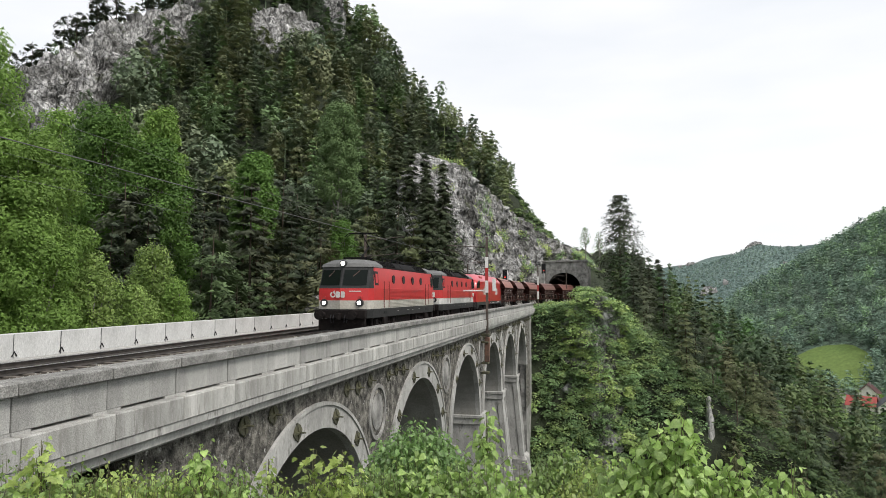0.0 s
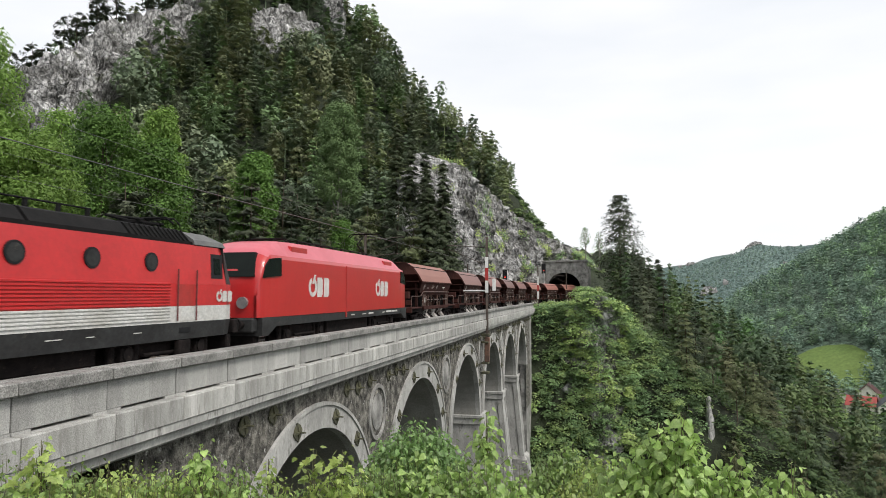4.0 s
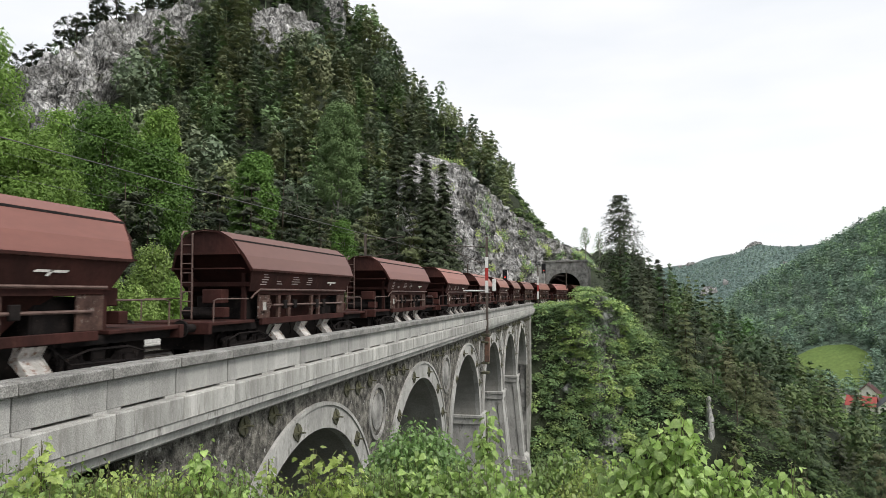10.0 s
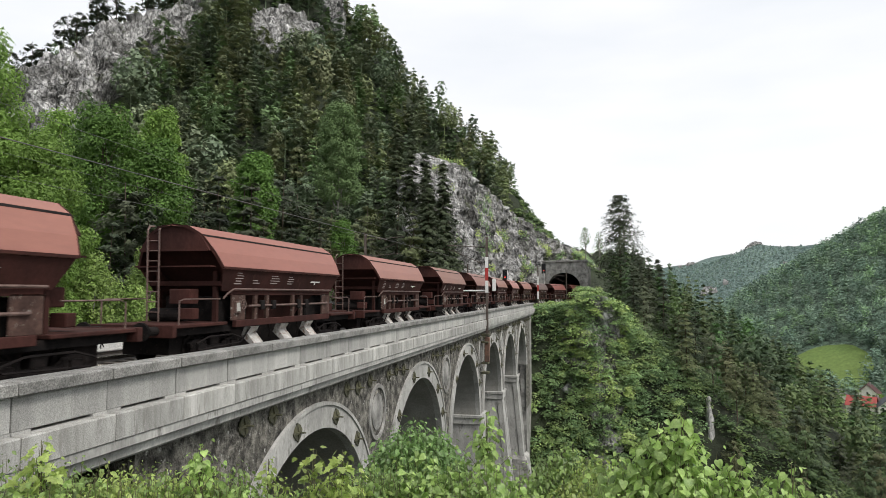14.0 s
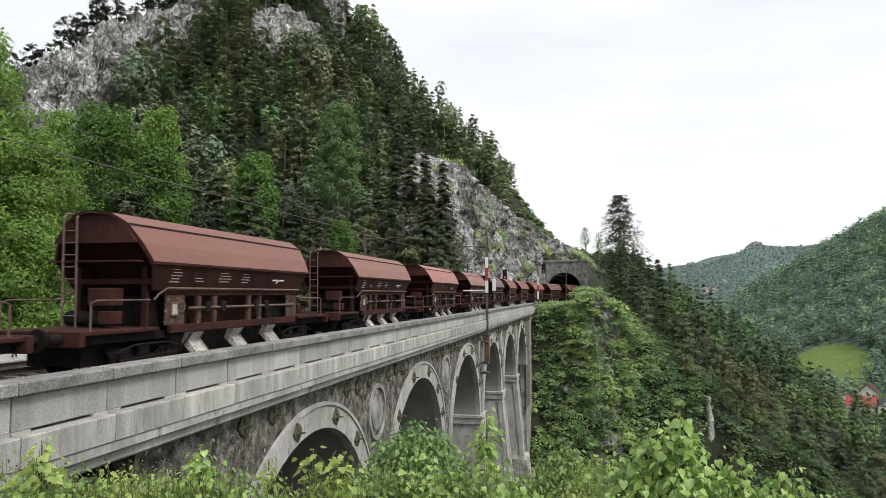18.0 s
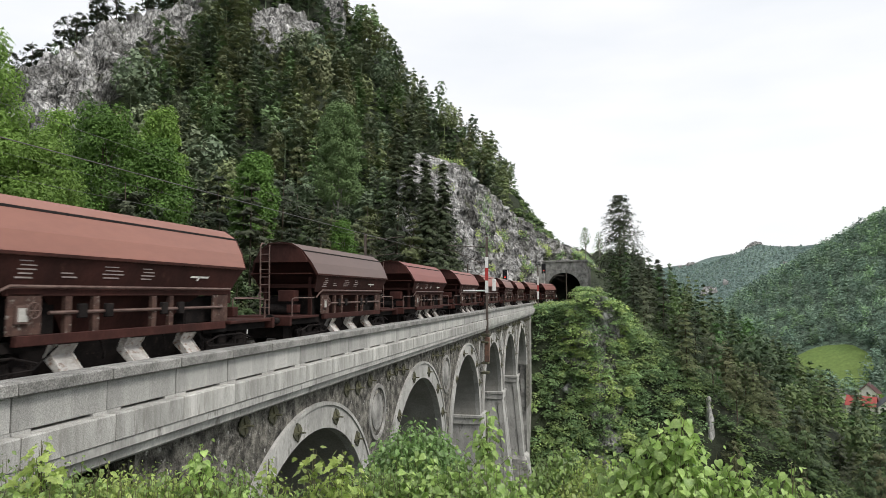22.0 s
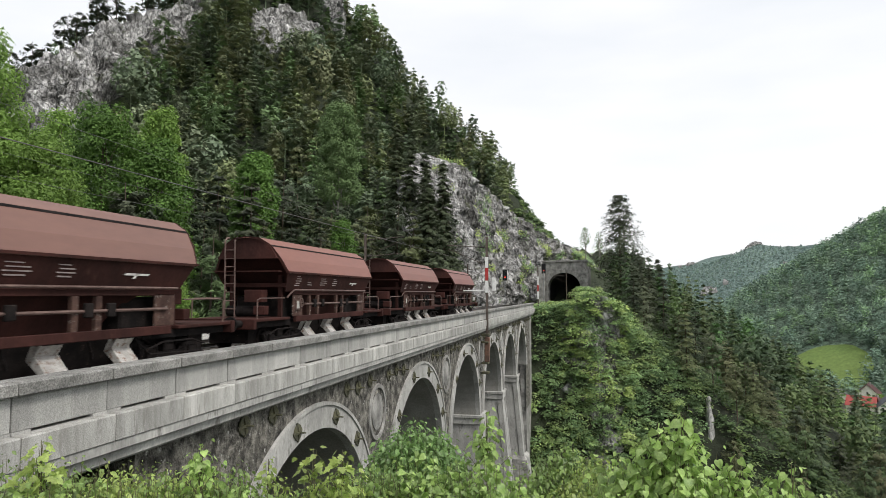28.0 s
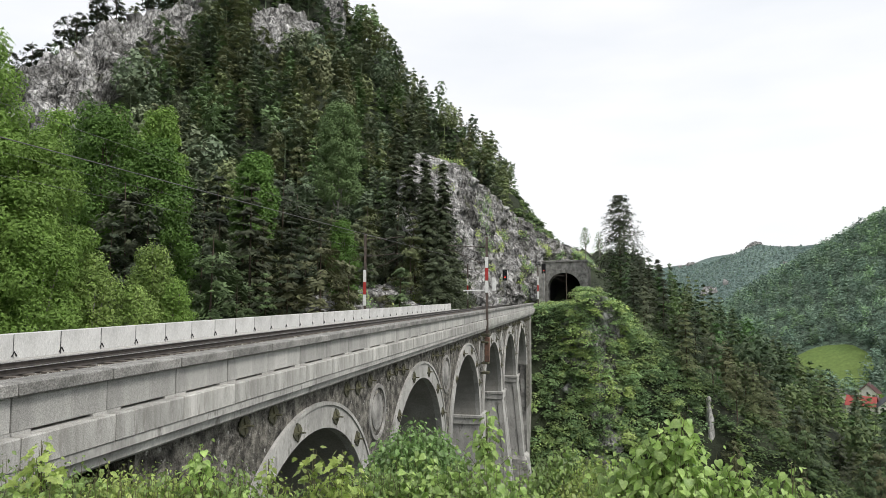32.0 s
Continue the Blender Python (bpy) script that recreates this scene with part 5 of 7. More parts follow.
    for sx in (-1, 1):
        # round engine-room windows and ribbed side panels
        for k in range(4):
            yy = -3.0 + 2.0 * k
            xw = sx * (1.475 - 0.075 * 0.5)
            p = part("porthole", prismed(disc(yy, 2.86, 0.24, 22), "x", min(xw - 0.05, xw + 0.04), max(xw - 0.05, xw + 0.04)), M_BLACK, L, "round engine-room window")
            part("pane", prismed(disc(yy, 2.86, 0.19, 20), "x", xw + (sx * 0.035 if sx > 0 else sx * 0.045), xw + (sx * 0.045 if sx > 0 else sx * 0.035)), P_GREY, p)
        for k in range(13):
            z = 1.35 + 0.078 * k
            mt = P_LIGHT if z < 1.7 else P_RED
            rb = part("rib", prismed([(sx * 1.46, z), (sx * 1.505, z + 0.012), (sx * 1.505, z + 0.044), (sx * 1.46, z + 0.062)], "y", -3.75, 3.75), mt, L)
            rb.color = (*band, 1)
        rows = [(sx * 1.472, y, 1.08, l * 0.6, 0.022) for y, l in ((-2.2, 0.3), (-0.2, 0.7), (0.9, 0.4), (2.4, 0.5))]
        part("data_lettering", bars(rows), P_WTEXT, sk)
    # roof equipment
    part("roof_deck", boxed(-1.36, 1.36, -5.0, 5.0, 3.41, 3.52), P_ROOFK, L)
    for a, b, mt in ((-4.85, -1.9, P_ROOFK), (-1.8, -0.6, P_ROOFK), (-0.5, 2.4, P_ROOFK), (2.5, 4.85, P_ROOFK)):
        hood = prismed([(-1.34, 3.44), (1.34, 3.44), (1.0, 3.82), (0.8, 3.88), (-0.8, 3.88), (-1.0, 3.82)], "y", a, b)
        h = part("roof_hood", hood, mt, L)
        if b < -1.85 or a > 2.45:
            k = a + 0.15
            while k < b - 0.1:
                part("louvre", prismed([(1.35, 3.44), (1.37, 3.47), (1.03, 3.85), (1.01, 3.82)], "y", k, k + 0.045), P_ROOFK, h)
                k += 0.19
    build_pantograph(L, -4.4, True, 1)
    build_pantograph(L, 4.4, False, -1)
    ins = bm_new()
    for k in range(5):
        tube(ins, [(0.3, -1.5 + 0.9 * k, 3.86), (0.3, -1.5 + 0.9 * k, 4.12)], 0.06, 8)
    tube(ins, [(0.3, -1.6, 4.14), (0.3, 2.2, 4.14)], 0.025, 6)
    part("roof_conductor", ins, P_ROOFK, L)
    loco_bogie(L, -3.95, 3.0)
    loco_bogie(L, 3.95, 3.0)
    part("underframe_box", boxed(-1.15, 1.15, -1.6, 1.6, 0.38, 0.9, bevel=0.04), P_DARK, L)
    return L


def build_pantograph(parent, y, raised, d):
    bm = bm_new()
    box(bm, -0.7, 0.7, y - 0.06, y + 0.06, 3.96, 4.02)
    box(bm, -0.7, 0.7, y - 0.9, y - 0.78, 3.96, 4.02)
    for x in (-0.6, 0.6):
        box(bm, x - 0.04, x + 0.04, y - 0.9, y + 0.06, 3.96, 4.02)
        for q in (y, y - 0.84):
            tube(bm, [(x, q, 3.8), (x, q, 3.97)], 0.06, 8)
    p = part("pantograph", bm, P_ROOFK, parent, "raised single-arm pantograph" if raised else "")
    top = 5.42 if raised else 4.22
    kz = 4.72 if raised else 4.12
    ky = y + d * 1.35
    hy = y + (0.15 if raised else -0.3) * d
    part("lower_arm", tubed([(0, y, 4.02), (0, ky, kz)], 0.05, 8, 0.04), P_ROOFK, p)
    part("upper_arm", tubed([(0, ky, kz), (0, hy, top - 0.06)], 0.035, 8, 0.025), P_ROOFK, p)
    hd = bm_new()
    for q in (-0.16, 0.16):
        tube(hd, [(-0.95, hy + q, top - 0.22), (-0.72, hy + q, top - 0.03), (0.72, hy + q, top - 0.03), (0.95, hy + q, top - 0.22)], 0.025, 6)
    box(hd, -0.3, 0.3, hy - 0.16, hy + 0.16, top - 0.07, top - 0.03)
    part("collector_head", hd, P_ROOFK, p)


def build_new_loco():
    """The smooth round-nosed electric locomotive, 19.28 m over the buffers."""
    L = thing("electric_locomotive", "bright red round-nosed electric locomotive with pink-red roof, grey skirt", "locomotive", "locomotives of the train")
    def section(y, w, zt, sh):
        """A cross-section: body to the shoulder; nose sections shrink."""
        return [(-w, y, 1.25), (w, y, 1.25), (w, y, 2.0), (w * 0.995, y, min(3.28, zt - 0.35)), (w * 0.97, y, min(3.42, zt - 0.2)), (w * sh, y, zt - 0.06), (w * sh * 0.5, y, zt), (-w * sh * 0.5, y, zt), (-w * sh, y, zt - 0.06), (-w * 0.97, y, min(3.42, zt - 0.2)), (-w * 0.995, y, min(3.28, zt - 0.35)), (-w, y, 2.0)]
    def nose(y, w, zt, zc):
        """Cut off above zc: the raked front."""
        return [(a, q, min(c, zc)) for a, q, c in section(y, w, zt, 0.78)]
    stops = [(8.92, 1.27, 1.6), (8.86, 1.34, 2.3), (8.74, 1.39, 2.85), (8.50, 1.43, 3.3), (8.15, 1.46, 3.64), (7.65, 1.485, 3.88), (7.0, 1.497, 4.0), (6.2, 1.5, 4.06), (4.0, 1.5, 4.08)]
    prof = []
    for (ya, wa, za), (yb, wb, zb) in zip(stops, stops[1:]):
        prof += [(ya + (yb - ya) * k / 3, wa + (wb - wa) * k / 3, za + (zb - za) * k / 3) for k in range(3)]
    prof.append(stops[-1])
    rings = [section(-y, w, zt, 0.72) for y, w, zt in prof] + [section(y, w, zt, 0.72) for y, w, zt in prof[::-1]]
    bm = loft(bm_new(), rings)
    bmesh.ops.recalc_face_normals(bm, faces=bm.faces)
    me = finish("body", bm, [P_TRED, P_TROOF])
    # Upward faces above the shoulder take the paler, pinker red.
    for f in me.polygons:
        if f.center.z > 3.36 and f.normal.z > 0.25:
            f.material_index = 1
        f.use_smooth = abs(f.center.y) > 7.0 and abs(f.normal.x) < 0.9
    part("body", me, None, L, "bright red body")
    for s in (-1, 1):
        # raked windscreen and side cab windows
        ws = bm_new()
        def scr(y, z, w):
            return (w, s * y, z)
        loft(ws, [[scr(8.64, 2.60, -1.2), scr(8.64, 2.60, 1.2), scr(8.16, 3.44, 1.02), scr(8.16, 3.44, -1.02)], [scr(8.84, 2.64, -1.2), scr(8.84, 2.64, 1.2), scr(8.42, 3.50, 1.02), scr(8.42, 3.50, -1.02)]])
        bmesh.ops.recalc_face_normals(ws, faces=ws.faces)
        part("windscreen", ws, P_GLASS, L, "wide dark windscreen")
        for sx in (-1, 1):
            sw = bm_new()
            rim = [(7.45, 2.70, 1.525), (8.02, 2.66, 1.51), (8.62, 2.60, 1.455), (8.50, 3.00, 1.46), (8.24, 3.27, 1.475), (7.85, 3.32, 1.505), (7.47, 3.33, 1.52)]
            loft(sw, [[(sx * (x - d), s * y, z) for y, z, x in rim] for d in (0.0, 0.16)])
            bmesh.ops.recalc_face_normals(sw, faces=sw.faces)
            part("cab_side_window", sw, P_GLASS, L, "dark cab side window")
            part("headlight", tubed([(sx * 0.85, s * 8.85, 1.75), (sx * 0.85, s * 9.0, 1.75)], 0.2, 14), M_GREYSTEEL, L)
            part("buffer", BUFFER, None, L, at=pose(sx * 0.875, s * 9.02, 1.02, 0, 0, 0 if s < 0 else 180))
            part("air_intake", boxed(sx * 1.2 - 0.1, sx * 1.2 + 0.1, s * 5.6 - 0.75, s * 5.6 + 0.75, 3.6, 3.86, bevel=0.03), P_TRED, L)
            gr = part("intake_grille", boxed(sx * 1.306 - 0.012, sx * 1.306 + 0.012, s * 5.6 - 0.66, s * 5.6 + 0.66, 3.62, 3.83), M_SIGNRED, L)
        part("buffer_beam", boxed(-1.3, 1.3, min(s * 8.7, s * 9.02), max(s * 8.7, s * 9.02), 0.75, 1.24, bevel=0.05), P_GREY, L)
        part("snow_plough", boxed(-1.2, 1.2, min(s * 8.4, s * 8.7), max(s * 8.4, s * 8.7), 0.2, 0.75, bevel=0.05), P_DARK, L)
    sk = bm_new()
    prism(sk, [(-8.72, 1.25), (-8.72, 0.62), (-8.3, 0.62), (-7.7, 0.92), (7.7, 0.92), (8.3, 0.62), (8.72, 0.62), (8.72, 1.25)], "x", -1.48, 1.48)
    skp = part("skirt", sk, P_GREY, L, "dark grey skirt with white data lettering")
    for sx in (-1, 1):
        emblem(L, pose(sx * 1.502, 4.05, 2.32, 0, 0, sx * 90), 2.05, P_WTEXT)
        emblem(L, pose(sx * 1.502, -4.05, 2.32, 0, 0, sx * 90), 2.05, P_WTEXT)
        part("door_seam", boxed(sx * 1.5 - 0.02, sx * 1.5 + 0.02, -1.14, -1.02, 1.0, 3.3), M_SIGNRED, L)
        rows = [(sx * 1.482, y, 1.06, l, h) for y, l, h in ((-0.4, 0.45, 0.06), (1.1, 0.5, 0.04), (2.0, 0.7, 0.07), (4.2, 0.4, 0.05), (4.8, 0.35, 0.09), (5.2, 0.5, 0.09), (5.8, 0.6, 0.09), (6.5, 0.35, 0.09))]
        part("data_lettering", bars(rows), P_WTEXT, skp)
        part("socket", prismed(disc(7.55, 1.08, 0.07, 12), "x", sx * 1.48 - 0.01, sx * 1.48 + 0.01), M_BLACK, skp)
    build_pantograph(L, -5.4, False, 1)
    build_pantograph(L, 5.6, True, -1)
    part("roof_rail", tubed([(0.55, -4.2, 4.2), (0.55, 4.2, 4.2)], 0.03, 6), P_ROOFK, L)
    ins = bm_new()
    for k in range(8):
        tube(ins, [(0.55, -4.2 + 1.2 * k, 4.05), (0.55, -4.2 + 1.2 * k, 4.2)], 0.06, 8)
    part("roof_insulators", ins, P_ROOFK, L)
    loco_bogie(L, -4.95, 3.0)
    loco_bogie(L, 4.95, 3.0)
    part("transformer", boxed(-1.2, 1.2, -2.6, 2.6, 0.3, 0.95, bevel=0.05), P_DARK, L)
    return L


DULL = [(1.1, 0.95, 0.9), (0.92, 0.85, 0.85), (0.95, 0.82, 0.8), (0.8, 0.75, 0.74), (0.9, 0.8, 0.78), (1.22, 1.0, 0.95), (1.18, 0.95, 0.9), (1.15, 1.0, 0.95), (0.95, 0.88, 0.8), (0.95, 0.85, 0.8), (1.0, 0.92, 0.85), (1.35, 1.1, 1.1), (1.05, 0.95, 0.9), (0.72, 0.8, 0.82), (0.95, 0.72, 0.7), (0.98, 0.78, 0.74), (1.05, 0.85, 0.8), (0.88, 0.86, 0.84), (0.98, 0.85, 0.8), (0.92, 0.8, 0.76), (0.9, 0.74, 0.72)]
ROOF_TINTS = [tuple(c if c > 1.08 else c ** 2.0 * 0.95 for c in t) for t in DULL]

loco_a = build_old_loco((1.0, 0.98, 0.92), "red electric locomotive with lit headlights, grimy grey waist band", True)
loco_b = build_old_loco((1.25, 1.27, 1.3), "red electric locomotive with clean pale grey waist band", False)
loco_c = build_new_loco()
first_wagon = build_wagon()
wagons = [first_wagon] + [copy_thing(first_wagon, pose(0, 0, 0)) for _ in range(20)]
for ob, tint in zip(wagons, ROOF_TINTS):
    ob["label"] = "brown four-axle hopper wagon with a %s curved roof" % ("pale salmon-red" if tint[0] > 1.1 else "dull grey-brown" if tint[0] < 0.85 else "faded red-brown")
    for p in ob.children_recursive:
        if p.name.split(".")[0] == "roof":
            p.color = (*tint, 1)
        elif p.data and p.data.materials and p.data.materials[0] is P_WAGON:
            k = 0.75 + 0.25 * tint[0]
            p.color = (k, k * 0.97, k * 0.95, 1)
for ob in (wagons[11], wagons[12], wagons[17]):
    board = part("warning_board", boxed(1.36, 1.375, -5.3, -4.6, 0.9, 1.06), M_BLACK, ob, "yellow and black warning board")
    for k in range(4):
        q = -5.28 + 0.17 * k
        part("stripe", prismed([(q, 0.91), (q + 0.08, 0.91), (q + 0.13, 1.05), (q + 0.05, 1.05)], "x", 1.374, 1.38), P_YELLOW, board)
tail = wagons[-1]
tail["label"] = "last brown hopper wagon of the train with a white tail marker"
part("tail_marker", boxed(0.95, 1.15, 6.75, 6.8, 1.4, 1.75, bevel=0.02), M_WHITE, tail, "white tail marker board")


def travelled(t):
    return 10.433 * t + 0.0485 * t * t


def vehicle_pose(s, pivot):
    x1, y1, _ = on_track(s - pivot, NEAR_X)
    x2, y2, _ = on_track(s + pivot, NEAR_X)
    return pose((x1 + x2) / 2, (y1 + y2) / 2, 0, 0, 0, -math.degrees(math.atan2(x2 - x1, y2 - y1)))


TRAIN_HEAD = 29.43
VEHICLES = [(loco_a, 16.06, 3.95, 0.45, 0.616), (loco_b, 16.06, 3.95, 0.25, 0.616), (loco_c, 19.28, 4.95, 0.0, 0.616)] + [(w, 14.905, 4.2, 0.0, 0.46) for w in wagons]


def turn_wheels(ob, centre, radius):
    """The axles roll while the vehicle is on the near half of the viaduct."""
    steps = [k for k in range(0, 961) if -6 < centre - travelled(k / 30) < 34]
    if len(steps) < 2:
        return
    for p in ob.children_recursive:
        if p.name.split(".")[0] == "wheelset":
            seat = p.matrix_basis.translation.copy()
            rows = [(k / 30, Matrix.Translation(seat) @ Matrix.Rotation((travelled(k / 30) - travelled(steps[0] / 30)) / radius, 4, "X")) for k in steps]
            if steps[0] > 0:
                rows.insert(0, (0.0, rows[0][1]))
            if steps[-1] < 960:
                rows.append((32.0, rows[-1][1]))
            walk(p, rows)


def motions():
    at = TRAIN_HEAD
    for ob, length, pivot, shift, radius in VEHICLES:
        centre = at + length / 2 + shift
        at += length
        walk(ob, [(k * 0.5, vehicle_pose(centre - travelled(k * 0.5), pivot)) for k in range(65)])
        turn_wheels(ob, centre, radius)


# ---- rock ----
def rock_face(name, foot, z0, tall, lean, label, amp=1.6, step=0.55, crown=9.0, kind="structure", seed=1, flip=1, wobble=0.28, rise=7.0, mat=None):
    """A jagged limestone face that rises from a line of points and leans back; flip turns the side it faces."""
    foot, tall, z0 = np.array(foot, float), np.array(tall, float), np.array(z0, float)
    seg = np.hypot(*np.diff(foot, axis=0).T)
    cum = np.concatenate([[0], np.cumsum(seg)])
    nu = max(8, int(cum[-1] / step))
    u = np.linspace(0, cum[-1], nu)
    fx, fy = np.interp(u, cum, foot[:, 0]), np.interp(u, cum, foot[:, 1])
    ker = np.ones(9) / 9
    fx, fy = [np.convolve(np.pad(c, 4, mode="edge"), ker, "valid") for c in (fx, fy)]
    th, zb = np.interp(u, cum, tall), np.interp(u, cum, z0)
    tx, ty = np.gradient(fx), np.gradient(fy)
    ln = np.hypot(tx, ty) + 1e-9
    nx, ny = flip * ty / ln, -flip * tx / ln           # outward
    nv = max(8, int(tall.max() / step))
    v = np.concatenate([np.linspace(0, 1, nv), 1 + np.linspace(0.03, 0.5, 14)])
    vv, uu = np.meshgrid(v, u)
    t = np.minimum(vv, 1.0)
    over = np.maximum(vv - 1, 0)
    wob = 1 + wobble * value_noise(uu / 9, 0 * uu, seed=seed + 4, octaves=3)
    z = zb[:, None] + th[:, None] * wob * t + over * rise
    back = lean * th[:, None] * t ** 1.25 + over * crown * 2.2
    back = back + 1.8 * min(1.0, amp) * value_noise(uu / 7, z / 4.5, seed=seed, octaves=4)
    px, py = fx[:, None] - nx[:, None] * back, fy[:, None] - ny[:, None] * back
    n1 = value_noise(px / 5.5 + z / 9, py / 5.5, z / 3.6, seed=seed + 1, octaves=5, ridged=True)
    n2 = value_noise(px / 1.1, py / 1.1, z / 0.8, seed=seed + 2, octaves=3)
    strat = np.abs(((z / 2.1 + 0.5 * px / 3.0 + 1.3 * n2) % 1.0) - 0.5)
    cx, cy, cz = [np.floor(c + 0.8 * n2).astype(np.int64) for c in (px / 1.7 + z / 3.1, py / 1.7 - z / 2.7, z / 1.25 + px / 4.0)]
    block = (((cx * 73856093) ^ (cy * 19349663) ^ (cz * 83492791)) & 1023) / 1023.0 - 0.5
    out = amp * n1 + 0.35 * amp * n2 + 0.5 * strat * amp + 0.75 * block * min(1.4, amp)
    px, py, z = px + nx[:, None] * out, py + ny[:, None] * out, z + 0.3 * amp * n2
    nvt = len(v)
    verts = np.stack([px, py, z], -1).reshape(-1, 3)
    i, j = np.meshgrid(np.arange(nu - 1), np.arange(nvt - 1), indexing="ij")
    q = np.stack([i * nvt + j, (i + 1) * nvt + j, (i + 1) * nvt + j + 1, i * nvt + j + 1], -1).reshape(-1, 4)
    if flip < 0:
        q = q[:, ::-1]
    tagged(new(name, raw_mesh(name, verts, q, mat or M_ROCK)), label, "cliff", kind=kind)
    grid_n = np.stack([np.broadcast_to(nx[:, None], px.shape), np.broadcast_to(ny[:, None], px.shape), np.full(px.shape, 0.8)], -1).reshape(-1, 3)
    return verts, grid_n


CLIFF = [(-24, 64), (-23, 80), (-23, 96), (-23, 104), (-22.5, 110), (-21.5, 122), (-19.5, 138), (-16.5, 152), (-13.5, 164), (-9.5, 172), (-3, 178), (4, 180)]
cliff_v, cliff_n = rock_face("cliff_1", CLIFF, [-3, -2, -2, -1, -1, -1, -1, -1, -1, -1, -1, -2], [1, 1.5, 2, 2.5, 6, 24, 31, 29, 25, 19, 14, 11], 0.30, "grey limestone cliff beside the railway line", 1.9, 0.5, seed=11, wobble=0.10)


def on_hill(pts, up=0.0):
    return [float(height(np.array(a), np.array(b))) + up for a, b in pts]


def rock_sheet(name, line, run, label, amp=2.0, step=0.75, seed=1, lift=1.0):
    """Bare rock breaking through a slope: from a line along its upper edge down the fall towards the valley, its rim sunk into the ground."""
    line, run = np.array(line, float), np.array(run, float)
    cum = np.concatenate([[0], np.cumsum(np.hypot(*np.diff(line, axis=0).T))])
    u = np.linspace(0, cum[-1], max(10, int(cum[-1] / step)))
    px, py, rl = [np.interp(u, cum, c) for c in (line[:, 0], line[:, 1], run)]
    way = -line.mean(0) / np.linalg.norm(line.mean(0))
    v = np.linspace(-0.12, 1.0, max(10, int(run.max() / step * 1.5)))
    x, y = px[:, None] + way[0] * v * rl[:, None], py[:, None] + way[1] * v * rl[:, None]
    z = height(x, y)
    du, dv = [np.stack([np.gradient(c, axis=k) for c in (x, y, z)], -1) for k in (0, 1)]
    nrm = np.cross(du, dv)
    nrm = nrm * np.sign(nrm[..., 2:3] + 1e-9)
    nrm /= np.linalg.norm(nrm, axis=-1, keepdims=True) + 1e-9
    uu, vv = np.meshgrid(u / cum[-1], v, indexing="ij")
    rag = 0.10 * value_noise(x / 6, y / 6, z / 6, seed=seed + 3)
    rim = smooth01(0.0, 0.12, uu + rag) * smooth01(0.0, 0.12, 1 - uu + rag) * smooth01(-0.12, 0.0, vv) * smooth01(0.0, 0.3, 1 - vv + 2 * rag)
    n1 = value_noise(x / 7 + z / 9, y / 7 - z / 12, z / 4.2, seed=seed, octaves=5, ridged=True)
    n2 = value_noise(x / 1.4, y / 1.4, z / 1.1, seed=seed + 1, octaves=3)
    cx, cy, cz = [np.floor(c + 0.8 * n2).astype(np.int64) for c in (x / 2.3 + z / 3.4, y / 2.3 - z / 2.9, z / 2.0 + x / 4.0)]
    block = (((cx * 73856093) ^ (cy * 19349663) ^ (cz * 83492791)) & 1023) / 1023.0 - 0.5
    rib = np.abs((((x - 0.6 * z) / 5.2 + 0.7 * n2) % 1.0) - 0.5)
    out = -2.0 + rim * (2.0 + lift + amp * (0.9 * n1 + 0.45 * n2 + 0.9 * block + 1.2 * rib))
    p = np.stack([x, y, z], -1) + nrm * out[..., None]
    nu, nv = x.shape
    i, j = np.meshgrid(np.arange(nu - 1), np.arange(nv - 1), indexing="ij")
    q = np.stack([i * nv + j, i * nv + j + 1, (i + 1) * nv + j + 1, (i + 1) * nv + j], -1).reshape(-1, 4)
    tagged(new(name, raw_mesh(name, p.reshape(-1, 3), q, M_ROCK)), label, "cliff", kind="structure")


HIGH_A = [(-133, 116), (-127, 124.5), (-124.2, 135), (-123.5, 144), (-121.5, 164), (-117, 176), (-112, 182)]
RUN_A = [7, 14, 20, 18, 13, 11, 5]
rock_sheet("cliff_2", HIGH_A, RUN_A, "pale weathered rock wall below the summit pines", 2.6, seed=21, lift=1.6)
HIGH_B = [(-102, 174), (-97, 182), (-92, 192), (-87, 194), (-82, 194)]
RUN_B = [6, 16, 16, 10, 5]
rock_sheet("cliff_3", HIGH_B, RUN_B, "grey rock outcrop high in the forest", 2.4, seed=31, lift=1.4)
HIGH_C = [(-98, 207.5), (-91, 207), (-84, 205), (-80, 203)]
RUN_C = [3, 9, 11, 6]
rock_sheet("cliff_4", HIGH_C, RUN_C, "grey rock on the summit ridge", 2.0, seed=41, lift=1.4)
CRAG = [(-9.3, 150), (-9.4, 120), (-8.3, 104.5), (-5, 100.5), (0.5, 99.5), (5.5, 102), (10, 109), (14, 120), (17, 136)]
crag_v, crag_n = rock_face("crag", CRAG, [-2, -8, -20, -27, -28, -28, -28, -28, -28], [0.6, 6.8, 19, 26.5, 29.8, 29.6, 26, 20, 13], 0.20, "shrub-covered limestone crag at the end of the viaduct", 1.5, 0.5, crown=5, seed=51, wobble=0.04, rise=1.0)
NEEDLE = [(16.7, 107.4), (16.5, 106.2), (17.2, 105.5), (18.1, 105.9), (18.4, 107.4)]
rock_face("rock_needle", NEEDLE, [-24] * 5, [7.5, 9.5, 10.2, 9.3, 6.5], 0.04, "bare grey rock needle on the wooded slope", 0.24, 0.3, crown=0.7, seed=61, wobble=0.06, rise=0.6, mat=M_PALEROCK)


